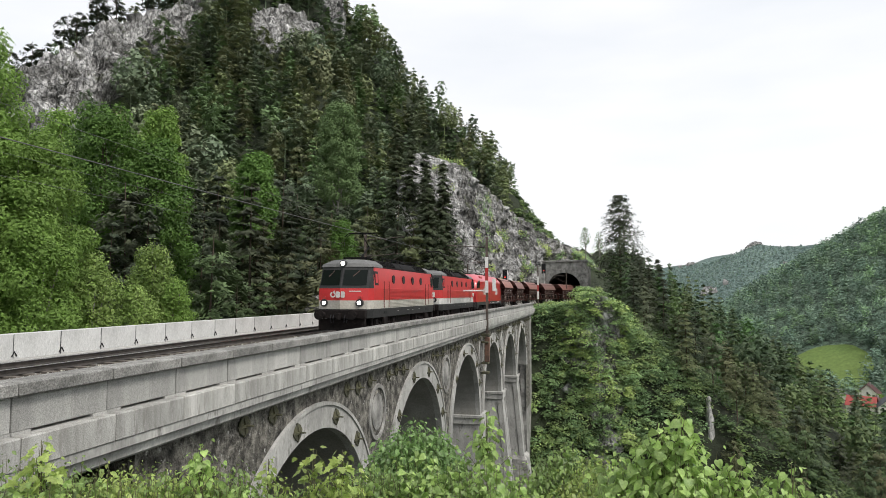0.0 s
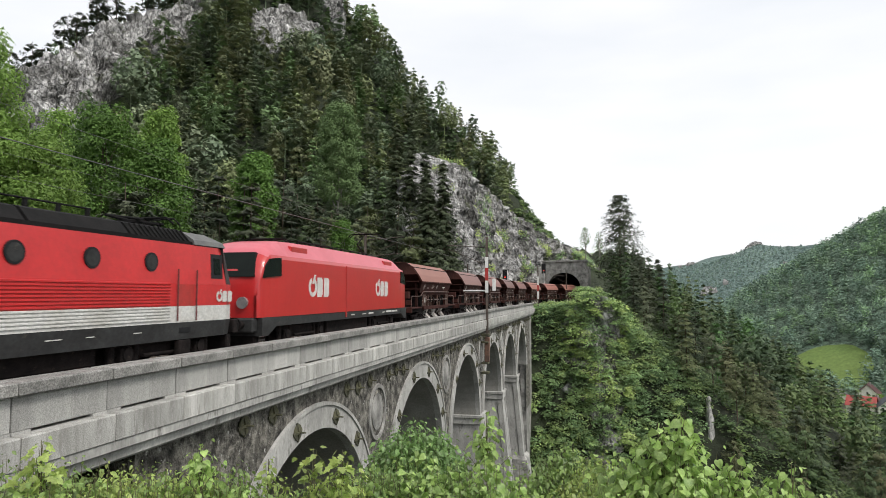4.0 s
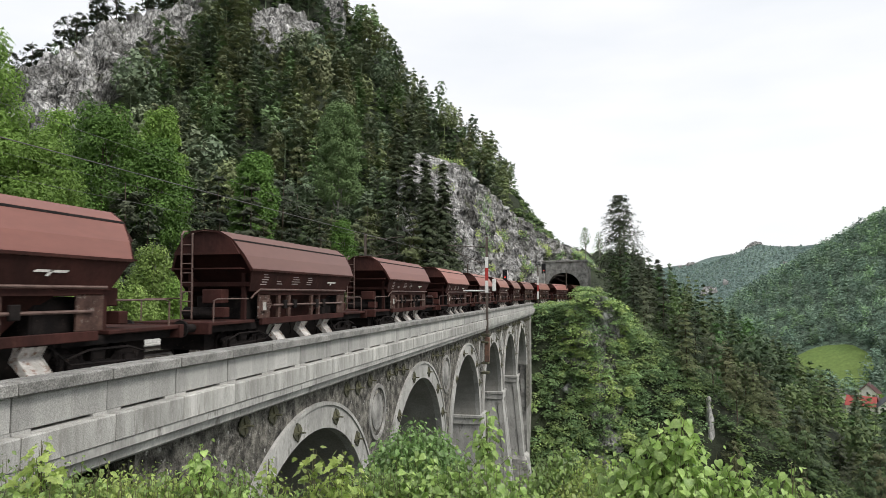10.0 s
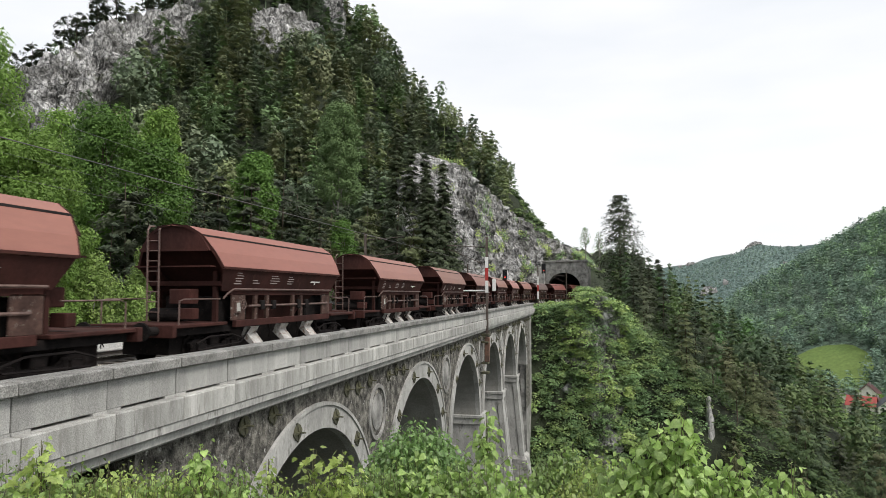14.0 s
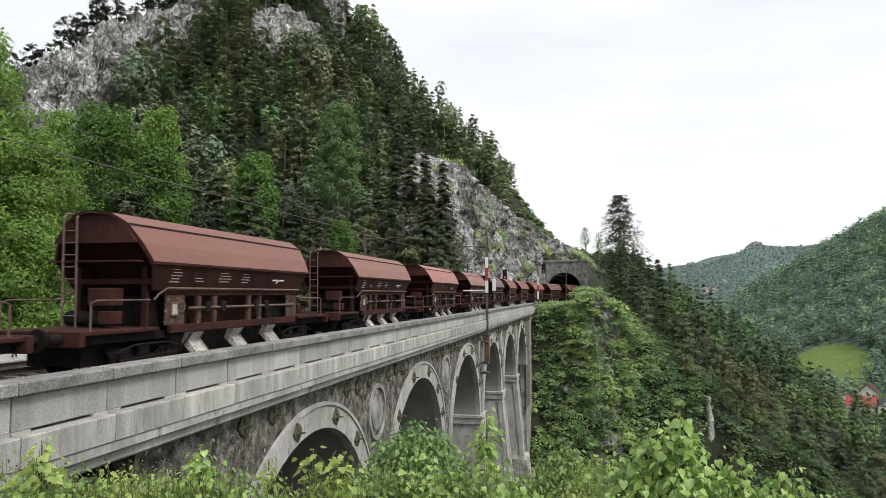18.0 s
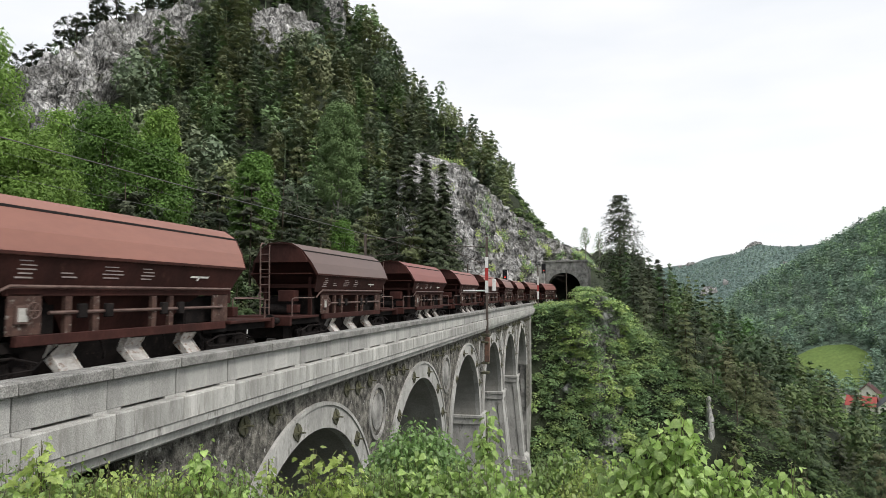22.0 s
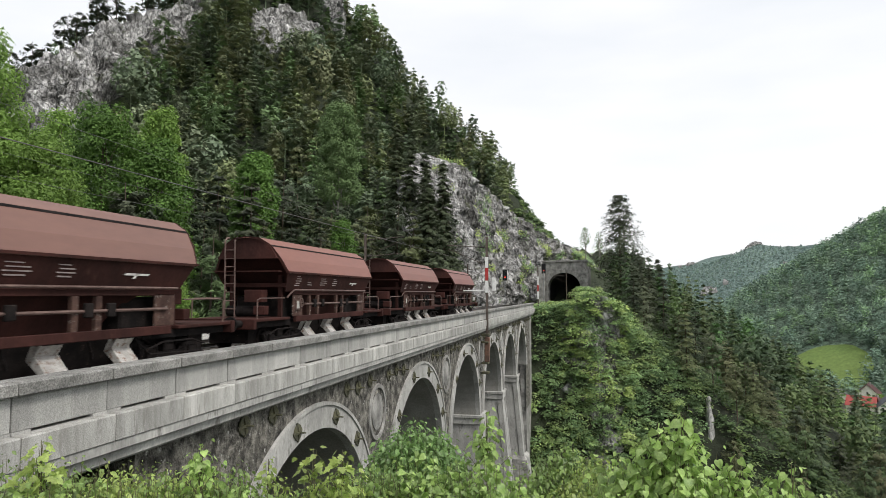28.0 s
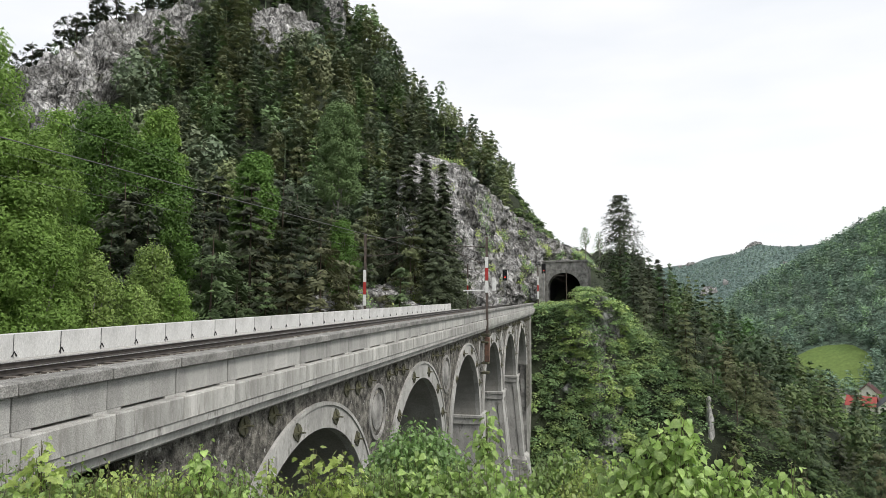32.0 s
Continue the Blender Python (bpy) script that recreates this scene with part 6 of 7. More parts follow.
FAR_ROCKS = [(335, 2338, 16, 11), (522, 2268, 28, 13), (565, 2080, 10, 18), (331, 1975, 26, 24), (385, 2016, 11, 16), (300, 2335, 8, 10)]
for k, (x, y, half, tall) in enumerate(FAR_ROCKS):
    line = [(x + half * q, y + 0.15 * half * q * q) for q in (-1, -0.4, 0.3, 1)]
    rock_face("far_rock_%d" % (k + 1), line, on_hill(line, 1), [tall * 0.4, tall, tall * 0.8, tall * 0.5], 0.9, "pale bare rock on the distant mountain", 4.0, 2.0, crown=3.0, seed=70 + k, rise=2.0)


# ---- trees ----
def conifer(seed, h, r, whorls, per, sprays, size, bare=0.1, pine=False):
    """Boughs in tiers, each a drooping plate of small needle sprays, round a thin stem; returns vertices and triangles."""
    g = np.random.default_rng(seed)
    fr = (bare + (0.985 - bare) * ((np.arange(whorls) + g.uniform(0.1, 0.7, whorls)) / whorls) ** 0.9)[:, None] + g.normal(0, 0.008, (whorls, per))
    rel = np.clip((fr - bare) / (1 - bare), 0, 1)
    if pine:
        length = r * np.sqrt(np.clip(1.03 - rel ** 2.4, 0.05, 1)) * (0.45 + 0.55 * rel ** 0.5) * g.uniform(0.4, 1.2, fr.shape)
        rise = g.uniform(-0.15, 0.35, fr.shape)
        start, thick = 0.35, 0.10
    else:
        length = r * ((1.05 - rel) ** 0.9) * g.uniform(0.55, 1.2, fr.shape) * (0.75 + 0.25 * np.minimum(1, rel * 5)) + 0.2
        rise = 0.5 * rel - 0.32 + g.uniform(-0.12, 0.12, fr.shape)
        start, thick = 0.10, 0.05
    az = g.uniform(0, math.tau, fr.shape)
    shape = (*fr.shape, sprays)
    t = start + (1 - start) * g.random(shape) ** 0.75
    lat = g.uniform(-1, 1, shape) * (0.36 * length[..., None] * np.sqrt(np.clip(1.06 - t, 0, 1)) * (0.35 + 0.65 * t) + 0.08)
    ln = length[..., None]
    out = np.stack([np.cos(az), np.sin(az), 0 * az], -1)[:, :, None]
    sid = np.stack([-np.sin(az), np.cos(az), 0 * az], -1)[:, :, None]
    p = out * (ln * t)[..., None] + sid * lat[..., None]
    p[..., 2] += (fr * h)[..., None] + ln * (rise[..., None] * t - 0.16 * t * t) - 0.22 * np.abs(lat) + g.normal(0, thick, shape) * np.maximum(ln, 0.6)
    n = np.array([0, 0, 1.0]) + 0.42 * out + g.normal(0, 0.22, (*shape, 3))
    n /= np.linalg.norm(n, axis=-1, keepdims=True)
    a = out + 0.8 * np.sign(lat)[..., None] * sid + g.normal(0, 0.5, (*shape, 3))
    a -= n * np.sum(a * n, -1, keepdims=True)
    a /= np.linalg.norm(a, axis=-1, keepdims=True) + 1e-9
    b = np.cross(n, a)
    s = (size * g.uniform(0.6, 1.35, shape) * (0.6 + 0.4 * np.minimum(1, ln / 1.5)))[..., None]
    tri = np.stack([p - a * s * 0.6 + b * s * 0.28, p - a * s * 0.5 - b * s * 0.30, p + a * s * 0.95 - n * s * 0.15], -2).reshape(-1, 3)
    stem = []
    for k in range(3):
        a0, a1 = k * 2.094, k * 2.094 + 2.094
        stem += [(0.15 * math.cos(a0), 0.15 * math.sin(a0), -1), (0.15 * math.cos(a1), 0.15 * math.sin(a1), -1), (0, 0, h * 1.0)]
    v = np.concatenate([tri, np.array(stem)])
    return v, np.arange(len(v)).reshape(-1, 3)


def far_conifer(seed, h, r, tiers=3, n=7):
    """A small far spruce: a few ragged skirts."""
    g = np.random.default_rng(seed)
    v = []
    for k in range(tiers):
        z0, z1, rr = h * (0.06 + 0.28 * k), h * (0.50 + 0.26 * k), r * (1 - 0.28 * k)
        a = np.sort(g.uniform(0, math.tau, n))
        w = rr * g.uniform(0.65, 1.2, n)
        zz = z0 + g.uniform(-0.06, 0.08, n) * h
        for i in range(n):
            m = (i + 1) % n
            v += [(w[i] * math.cos(a[i]), w[i] * math.sin(a[i]), zz[i]), (w[m] * 0.8 * math.cos(a[m]), w[m] * 0.8 * math.sin(a[m]), zz[m]), (0, 0, min(z1, h))]
    v = np.array(v)
    return v, np.arange(len(v)).reshape(-1, 3)


def leaves(g, centres, normals, size, jitter=0.7, fold=0.25):
    """Small folded leaf blades at points, two triangles each; with no fold, flat sprays of one triangle."""
    n = len(centres)
    d = normals + g.normal(0, jitter, (n, 3))
    d /= np.linalg.norm(d, axis=1, keepdims=True) + 1e-9
    a = np.cross(d, g.normal(0, 1, (n, 3)))
    a /= np.linalg.norm(a, axis=1, keepdims=True) + 1e-9
    b = np.cross(d, a)
    s = (size * g.uniform(0.6, 1.3, n))[:, None]
    if fold is None:
        v = np.stack([centres - a * s * 0.5 + b * s * 0.42, centres - a * s * 0.45 - b * s * 0.4, centres + a * s * 0.7], 1).reshape(-1, 3)
        return v, np.arange(3 * n).reshape(-1, 3)
    p0, p2 = centres - a * s * 0.5, centres + a * s * 0.55
    p1, p3 = centres + b * s * 0.36 + d * s * fold, centres - b * s * 0.36 + d * s * fold
    v = np.stack([p0, p1, p2, p3], 1).reshape(-1, 3)
    k = np.arange(n)[:, None] * 4
    f = np.concatenate([k + np.array([[0, 1, 2]]), k + np.array([[0, 2, 3]])])
    return v, f


def crown_points(g, n, blobs, shell=0.35):
    """Points in the outer shell of several ellipsoids (x, y, z, rx, rz), with their outward normals."""
    blobs = np.array(blobs)
    w = blobs[:, 3] ** 2
    k = g.choice(len(blobs), n, p=w / w.sum())
    d = g.normal(0, 1, (n, 3))
    d /= np.linalg.norm(d, axis=1, keepdims=True)
    rad = 1.06 - (shell + 0.2) * g.random(n) ** 1.5
    rad = rad * (1 + 0.16 * value_noise(d[:, 0] * 2.2 + k, d[:, 1] * 2.2, d[:, 2] * 2.2, seed=8))
    c = blobs[k]
    p = c[:, :3] + d * (rad[:, None] * np.stack([c[:, 3], c[:, 3], c[:, 4]], -1))
    return p, d + np.array([0, 0, 0.35])


def broadleaf(seed, h, r, n, size, low=0.25):
    """Crown of a broadleaved tree: many small lobes of leaves, layered round rising limbs. Returns leaf and limb meshes' data."""
    g = np.random.default_rng(seed)
    blobs, limbs = [], []
    m = 64
    for k in range(m):
        q = (k + 0.5) / m
        z = h * (low + (0.96 - low) * q)
        rr = r * math.sin(math.pi * min(0.96, 0.24 + 0.70 * q)) ** 0.7
        a = k * 2.4 + g.uniform(-0.5, 0.5)
        o = rr * g.uniform(0.45, 0.86)
        br = r * g.uniform(0.20, 0.36) + 0.05
        blobs.append((o * math.cos(a), o * math.sin(a), z, br, br * g.uniform(0.7, 1.05)))
        if k % 5 == 0:
            mid = (o * math.cos(a) * 0.45 + g.normal(0, 0.08) * r, o * math.sin(a) * 0.45 + g.normal(0, 0.08) * r, z * 0.84)
            limbs.append(((0, 0, z * 0.68), mid, (o * math.cos(a), o * math.sin(a), z)))
    blobs.append((0, 0, h * 0.93, r * 0.26, h * 0.07))
    for q in (0.3, 0.5, 0.7):
        blobs.append((0, 0, h * (low + (0.9 - low) * q), r * 0.5, h * 0.16))
    p, d = crown_points(g, n, blobs)
    return leaves(g, p, d, size, 0.5, None), limbs


def trunk_mesh(h, r, limbs, mat):
    bm = bm_new()
    tube(bm, [(0, 0, -1.2), (0.02 * h, 0.01 * h, h * 0.35), (-0.01 * h, 0.015 * h, h * 0.7), (0, 0, h * 0.97)], r, 8, r * 0.12)
    for l in limbs:
        tube(bm, l, r * 0.34, 5, r * 0.08)
    return finish("trunk", bm, mat)


def plant_broadleaf(x, y, top, r, mat, bark, label, seed, n, size, base=None, low=0.22):
    z = float(height(np.array(float(x)), np.array(float(y)))) if base is None else base
    h = top - z
    if low < 0.2 and x < -20:
        low = min(0.72, max(low, (-1.6 - z) / h))
    (v, f), limbs = broadleaf(seed, h, r, int(n * 1.3), size * 0.9, low)
    t = thing("broadleaf_tree", label, "tree", at=pose(x, y, z))
    part("trunk", trunk_mesh(h, 0.011 * h + 0.05, limbs, bark), None, t)
    part("crown", raw_mesh("crown", v, f, mat), None, t)
    return t


BROADLEAVES = [
    (-27.6, 23.4, 14.8, 3.0, F_LIGHT, M_PALEBARK, "tall bright green beech behind the concrete wall", 42000, 0.16),
    (-26.5, 25.4, 10.0, 3.2, F_LIGHT, M_PALEBARK, "bright green beech leaning over the concrete wall", 52000, 0.15),
    (-24.6, 24.0, 6.0, 2.3, F_LIGHT, M_PALEBARK, "bright green young beech behind the concrete wall", 26000, 0.14),
    (-31.5, 24.8, 12.2, 3.2, F_LIGHT, M_PALEBARK, "bright green beech in the forest edge", 22000, 0.2),
    (-24.4, 27.4, 4.4, 1.75, F_PALE, M_PALEBARK, "pale green ash sapling behind the wall", 14000, 0.13),
    (-24.2, 31.9, 5.2, 1.5, F_PALE, M_PALEBARK, "pale green ash sapling behind the wall", 12000, 0.13),
    (-22.6, 28.4, 2.9, 1.25, F_PALE, M_PALEBARK, "pale flowering shrub tree behind the wall", 9000, 0.12),
    (-23.0, 32.2, 3.3, 1.3, F_LIGHT, M_PALEBARK, "fresh green sapling behind the wall", 10000, 0.12),
    (-25.4, 34.6, 2.6, 1.5, F_MID, M_BARK, "dark green shrub tree behind the wall", 8000, 0.14),
    (-41.8, 48.0, 18.6, 4.8, F_MID, M_BARK, "deep green maple in the forest edge", 26000, 0.26),
    (-37.7, 49.4, 15.9, 4.2, F_MID, M_BARK, "mid green maple in the forest edge", 22000, 0.25),
    (-45.0, 60.0, 22.4, 3.0, F_LIGHT, M_BARK, "light green maple in the forest edge", 14000, 0.27),
    (-41.0, 73.0, 20.0, 3.4, F_MID, M_BARK, "mid green broadleaf tree among spruces", 16000, 0.3),
    (-44.0, 108.0, 37.5, 4.4, F_ASHY, M_PALEBARK, "light green birch high among dark spruces", 20000, 0.36),
    (-29.5, 74.0, 11.6, 2.2, F_MID, M_PALEBARK, "slender green birch near the masts", 10000, 0.22),
    (-60.0, 62.0, 24.0, 4.4, F_LIGHT, M_BARK, "light green beech below the summit cliffs", 12000, 0.34),
    (7.6, 151.0, 20.5, 1.7, F_MID, M_PALEBARK, "slender thin-leaved birch beside the tall spruce", 700, 0.26),
    (-1.2, 176.0, 20.0, 1.5, F_MID, M_PALEBARK, "slender thin-leaved birch above the tunnel portal", 330, 0.3),
    (2.4, 178.0, 19.0, 1.4, F_MID, M_PALEBARK, "slender thin-leaved birch above the tunnel portal", 200, 0.3),
]
for k, (x, y, top, r, mat, bark, label, n, size) in enumerate(BROADLEAVES):
    plant_broadleaf(x, y, top, r, mat, bark, label, 100 + k, n, size, low=0.5 if k in (11, 12, 13, 14, 17, 18) or k > 15 else 0.18)

# conifer kinds: near ones with much detail, far ones with little; heights about 1 unit of 14 m
NEAR_KINDS = [conifer(201 + k, 14.0, 3.1 + 0.45 * (k % 3), 15, 6, 34, 0.36, 0.06) for k in range(5)] + [conifer(231 + k, 13.5, 3.2, 9, 6, 52, 0.34, 0.34, True) for k in range(3)]
MID_KINDS = [conifer(301 + k, 14.0, 3.1 + 0.4 * (k % 3), 12, 5, 17, 0.56, 0.05) for k in range(4)] + [conifer(331 + k, 13.5, 3.3, 8, 5, 25, 0.52, 0.3, True) for k in range(3)]
LOW_KINDS = [conifer(361 + k, 14.5, 2.6 + 0.3 * k, 12, 5, 11, 0.66, 0.05) for k in range(3)] + [conifer(371, 13.5, 3.0, 8, 5, 16, 0.62, 0.3, True)]
FAR_KINDS = [conifer(401 + k, 14.0, 2.8 + 0.3 * k, 8, 4, 6, 0.9, 0.05) for k in range(3)]
DOT_KINDS = [far_conifer(401 + k, 14.0, 3.4) for k in range(4)]


def round_kind(seed, size=1.0, n=60):
    g = np.random.default_rng(seed)
    p, d = crown_points(g, n, [(0, 0, 8, 3.6, 3.4), (1.6, 0.5, 5.5, 2.8, 2.6), (-1.5, -0.6, 6, 2.9, 2.8), (0.2, 1.2, 10.6, 2.0, 2.2)], 0.2)
    return leaves(g, p, d, size, 0.6, None)


FAR_ROUND = [round_kind(451 + k, 1.1, 130) for k in range(3)]
MID_ROUND = [round_kind(471 + k, 0.85, 620) for k in range(3)]

GREENS = [(1.0, 1.0, 0.92), (1.16, 1.06, 0.84), (0.85, 0.95, 0.88), (1.15, 1.15, 0.82), (0.75, 0.82, 0.76), (0.95, 1.2, 0.8)]


def scatter(g, x0, x1, y0, y1, gap, keep):
    """Jittered places on the ground, kept where keep(x, y, z) holds."""
    x, y = np.meshgrid(np.arange(x0, x1, gap), np.arange(y0, y1, gap))
    x, y = (x + g.uniform(-0.45, 0.45, x.shape) * gap).ravel(), (y + g.uniform(-0.45, 0.45, y.shape) * gap).ravel()
    z = height(x, y)
    k = keep(x, y, z)
    return x[k], y[k], z[k]


def wood(name, label, places, kinds, weights, mat, g, low, high, wide=1.0, tones=GREENS, sink=0.4):
    """One joined mass of trees."""
    x, y, z = places
    n = len(x)
    kind = g.choice(len(kinds), n, p=np.array(weights) / np.sum(weights))
    sc, az = g.uniform(low, high, n) / 14.0 * np.where((x > -62) & (x < 0), 0.85, 1.0), g.uniform(0, math.tau, n)
    tone = np.array(tones)[g.integers(0, len(tones), n)] * g.uniform(0.7, 1.35, (n, 1))
    vs, fs, ts, off = [], [], [], 0
    for k, (v, f) in enumerate(kinds):
        idx = np.nonzero(kind == k)[0]
        if not len(idx):
            continue
        c, s = np.cos(az[idx])[:, None], np.sin(az[idx])[:, None]
        w = (sc[idx] * wide * g.uniform(0.85, 1.15, len(idx)))[:, None]
        vx = (v[None, :, 0] * c - v[None, :, 1] * s) * w + x[idx][:, None]
        vy = (v[None, :, 0] * s + v[None, :, 1] * c) * w + y[idx][:, None]
        vz = v[None, :, 2] * sc[idx][:, None] + z[idx][:, None] - sink
        vs.append(np.stack([vx, vy, vz], -1).reshape(-1, 3))
        fs.append((f[None] + (np.arange(len(idx)) * len(v))[:, None, None] + off).reshape(-1, 3))
        ts.append(np.repeat(tone[idx], len(v), 0))
        off += len(idx) * len(v)
    me = raw_mesh(name, np.concatenate(vs), np.concatenate(fs), mat, tint=np.concatenate(ts))
    return tagged(new(name, me), label, "forest", kind="stuff")


rng = np.random.default_rng(77)


def clear_of_rock(x, y):
    ok = np.ones(x.shape, bool)
    for pts, depth in ((CLIFF[5:], 5.0), (CLIFF[:6], 0.8)):
        for (ax, ay), (bx, by) in zip(pts, pts[1:]):
            t = np.clip(((x - ax) * (bx - ax) + (y - ay) * (by - ay)) / ((bx - ax) ** 2 + (by - ay) ** 2), 0, 1)
            ok &= np.hypot(x - ax - t * (bx - ax), y - ay - t * (by - ay)) > depth
    for pts, run, more in ((HIGH_A, RUN_A, 8), (HIGH_B, RUN_B, 8), (HIGH_C, RUN_C, 2)):
        p = np.array(pts, float)
        way = p.mean(0) / np.linalg.norm(p.mean(0))
        b0, b1 = np.degrees(np.arctan2(p[0, 0], p[0, 1])), np.degrees(np.arctan2(p[-1, 0], p[-1, 1]))
        bear = np.degrees(np.arctan2(x, y))
        q = np.clip((bear - b0) / (b1 - b0), 0, 1) * (len(p) - 1)
        dist = np.interp(q, np.arange(len(p)), p @ way)
        length = np.interp(q, np.arange(len(p)), run)
        ahead = dist - (x * way[0] + y * way[1])
        ok &= ~((bear > b0 + 0.7) & (bear < b1 - 0.7) & (ahead > -1.0) & (ahead < length + more))
    return ok


def keep_near(x, y, z):
    side = (x < -24.0 - 5 * (y < 56)) & (x > -75) & (y < 118) & (y > 40)
    return side & (np.hypot(x, y) > 52) & clear_of_rock(x, y)


nx_, ny_, nz_ = scatter(rng, -75, -23, 40, 118, 4.3, keep_near)
near_meshes = [raw_mesh("crown", v, f, F_NEEDLE) for v, f in NEAR_KINDS]
near_trunk = finish("trunk", tubed([(0, 0, -1.5), (0, 0, 6), (0, 0, 13.6)], 0.17, 7, 0.03), M_BARK)


def plant_conifers(xs, ys, zs, limit, group, where, low=0.85, high=1.45):
    """Single trees, the nearest of the places; returns the places left over."""
    order = np.argsort(np.hypot(xs, ys))
    for i in order[:limit]:
        k = int(rng.choice(8, p=[0.13, 0.13, 0.13, 0.13, 0.12, 0.12, 0.12, 0.12]))
        sc = float(rng.uniform(low, high))
        t = thing("conifer", ("dark green spruce " if k < 5 else "dark bare-trunked pine ") + where, "tree", group, at=pose(float(xs[i]), float(ys[i]), float(zs[i]) - 0.3, float(rng.uniform(-2, 2)), float(rng.uniform(-2, 2)), float(rng.uniform(0, 360))) @ Matrix.Diagonal((sc * 0.95, sc * 0.95, sc, 1)))
        part("trunk", near_trunk, None, t)
        tone = np.array(GREENS[int(rng.integers(0, len(GREENS)))]) * rng.uniform(0.7, 1.3)
        part("crown", near_meshes[k], None, t).color = (*[float(c) for c in tone], 1)
    rest = order[limit:]
    return xs[rest], ys[rest], zs[rest]


rest_l = plant_conifers(nx_, ny_, nz_, 170, "conifers on the slope", "on the steep slope behind the wall")


px_, py_ = [], []
for (ax, ay, az_), (bx, by, bz_) in zip(RIDGE_MAIN[2:10], RIDGE_MAIN[3:11]):
    for q in (0.1, 0.45, 0.8):
        px_.append((ax + (bx - ax) * q) * 1.012 + rng.uniform(-1.5, 1.5))
        py_.append((ay + (by - ay) * q) * 1.012 + rng.uniform(-1.5, 1.5))
for x, y in zip(px_, py_):
    z, sc = float(height(np.array(x), np.array(y))), float(rng.uniform(0.7, 1.25))
    k = 5 + int(rng.integers(0, 3))
    t = thing("pine", "dark bare-trunked pine standing on the summit ridge", "tree", "pines on the summit ridge", at=pose(float(x), float(y), z - 0.5, float(rng.uniform(-4, 4)), float(rng.uniform(-4, 4)), float(rng.uniform(0, 360))) @ Matrix.Diagonal((sc, sc, sc, 1)))
    part("trunk", near_trunk, None, t)
    part("crown", near_meshes[k], None, t).color = (0.6, 0.66, 0.62, 1)


def keep_hill(x, y, z):
    d = foot_distance(x, y)
    az = np.degrees(np.arctan2(x, y))
    return (d > 3) & clear_of_rock(x, y) & ~((x > -75) & (y < 118)) & ~((x > -26) & (az > -7)) & ~((x > -17) & (x < 12) & (y < 206)) & (az > -52) & (az < 4) & (np.hypot(x, y) < 430)


hill = scatter(rng, -190, 30, 80, 260, 4.0, keep_hill)
rising = (height(hill[0] * 1.04, hill[1] * 1.04) > hill[2] - 3)
steep = (height(hill[0] * 1.02, hill[1] * 1.02) - hill[2]) > 0.02 * np.hypot(hill[0], hill[1]) * 0.75
rising &= steep | (rng.random(len(hill[0])) < 0.62)
back = tuple(c[~rising][::14] for c in hill)
hill = tuple(np.concatenate([a[rising], b]) for a, b in zip(hill, rest_l))
wood("back_slope_forest", "spruce forest on the far side of the mountain", back, LOW_KINDS, [1, 1, 1, 1], F_SPRUCE, rng, 9, 13)
wood("hillside_forest", "dark spruce and pine forest on the mountain", hill, MID_KINDS + MID_ROUND, [3, 3, 3, 3, 3, 3, 3, 0.5, 0.5, 0.5], F_SPRUCE, rng, 10, 18)


def keep_flank(x, y, z):
    az = np.degrees(np.arctan2(x, y))
    clear = (np.hypot(x - 17.6, y - 107) > 3.5) & ~((np.abs(az - 9.4) < 1.2) & (y < 107))
    crag = (x < 10 - 0.25 * np.abs(y - 106)) & (y < 135)
    line = (x < 4) & (y < 172)
    seen = height(x * 1.04, y * 1.04) > z - 7
    return (y > 84) & (x > -6) & (z < 1) & (z > -65) & (az < 25) & (foot_distance(x, y) <= 6) & clear & ~crag & ~line & seen & ~((az > 17.3) & (np.hypot(x, y) > 225)) & (np.hypot(x, y) > 88)


flank = scatter(rng, -6, 150, 84, 400, 5.0, keep_flank)
near_f = np.hypot(flank[0], flank[1]) < 185
rest_r = plant_conifers(*[c[near_f] for c in flank], 70, "conifers on the valley slope", "on the slope below the crag", 0.6, 1.0)
flank = tuple(np.concatenate([c[~near_f], r]) for c, r in zip(flank, rest_r))
wood("valley_slope_forest", "dark mixed forest falling to the valley", flank, LOW_KINDS + MID_ROUND, [3, 3, 3, 2, 0.3, 0.3, 0.3], F_SPRUCE, rng, 9, 14.5, tones=[(0.52 * a, 0.60 * b, 0.52 * c) for a, b, c in GREENS + [(1.15, 1.3, 0.8), (0.9, 1.25, 0.75)]])


def keep_far(x, y, z):
    az = np.degrees(np.arctan2(x, y))
    d = np.hypot(x, y)
    u, w = (x - 173) * 0.951 - (y - 553) * 0.309, (x - 173) * 0.309 + (y - 553) * 0.951
    meadow = ((u / 34.5) ** 2 + (w / 32.5) ** 2 < 1) | (np.hypot(x - 160, y - 440) < 52)
    return (d > 430) & (az > 1) & (az < 27) & ~meadow & (d < 1500) & (height(x * 1.03, y * 1.03) > z - 2)


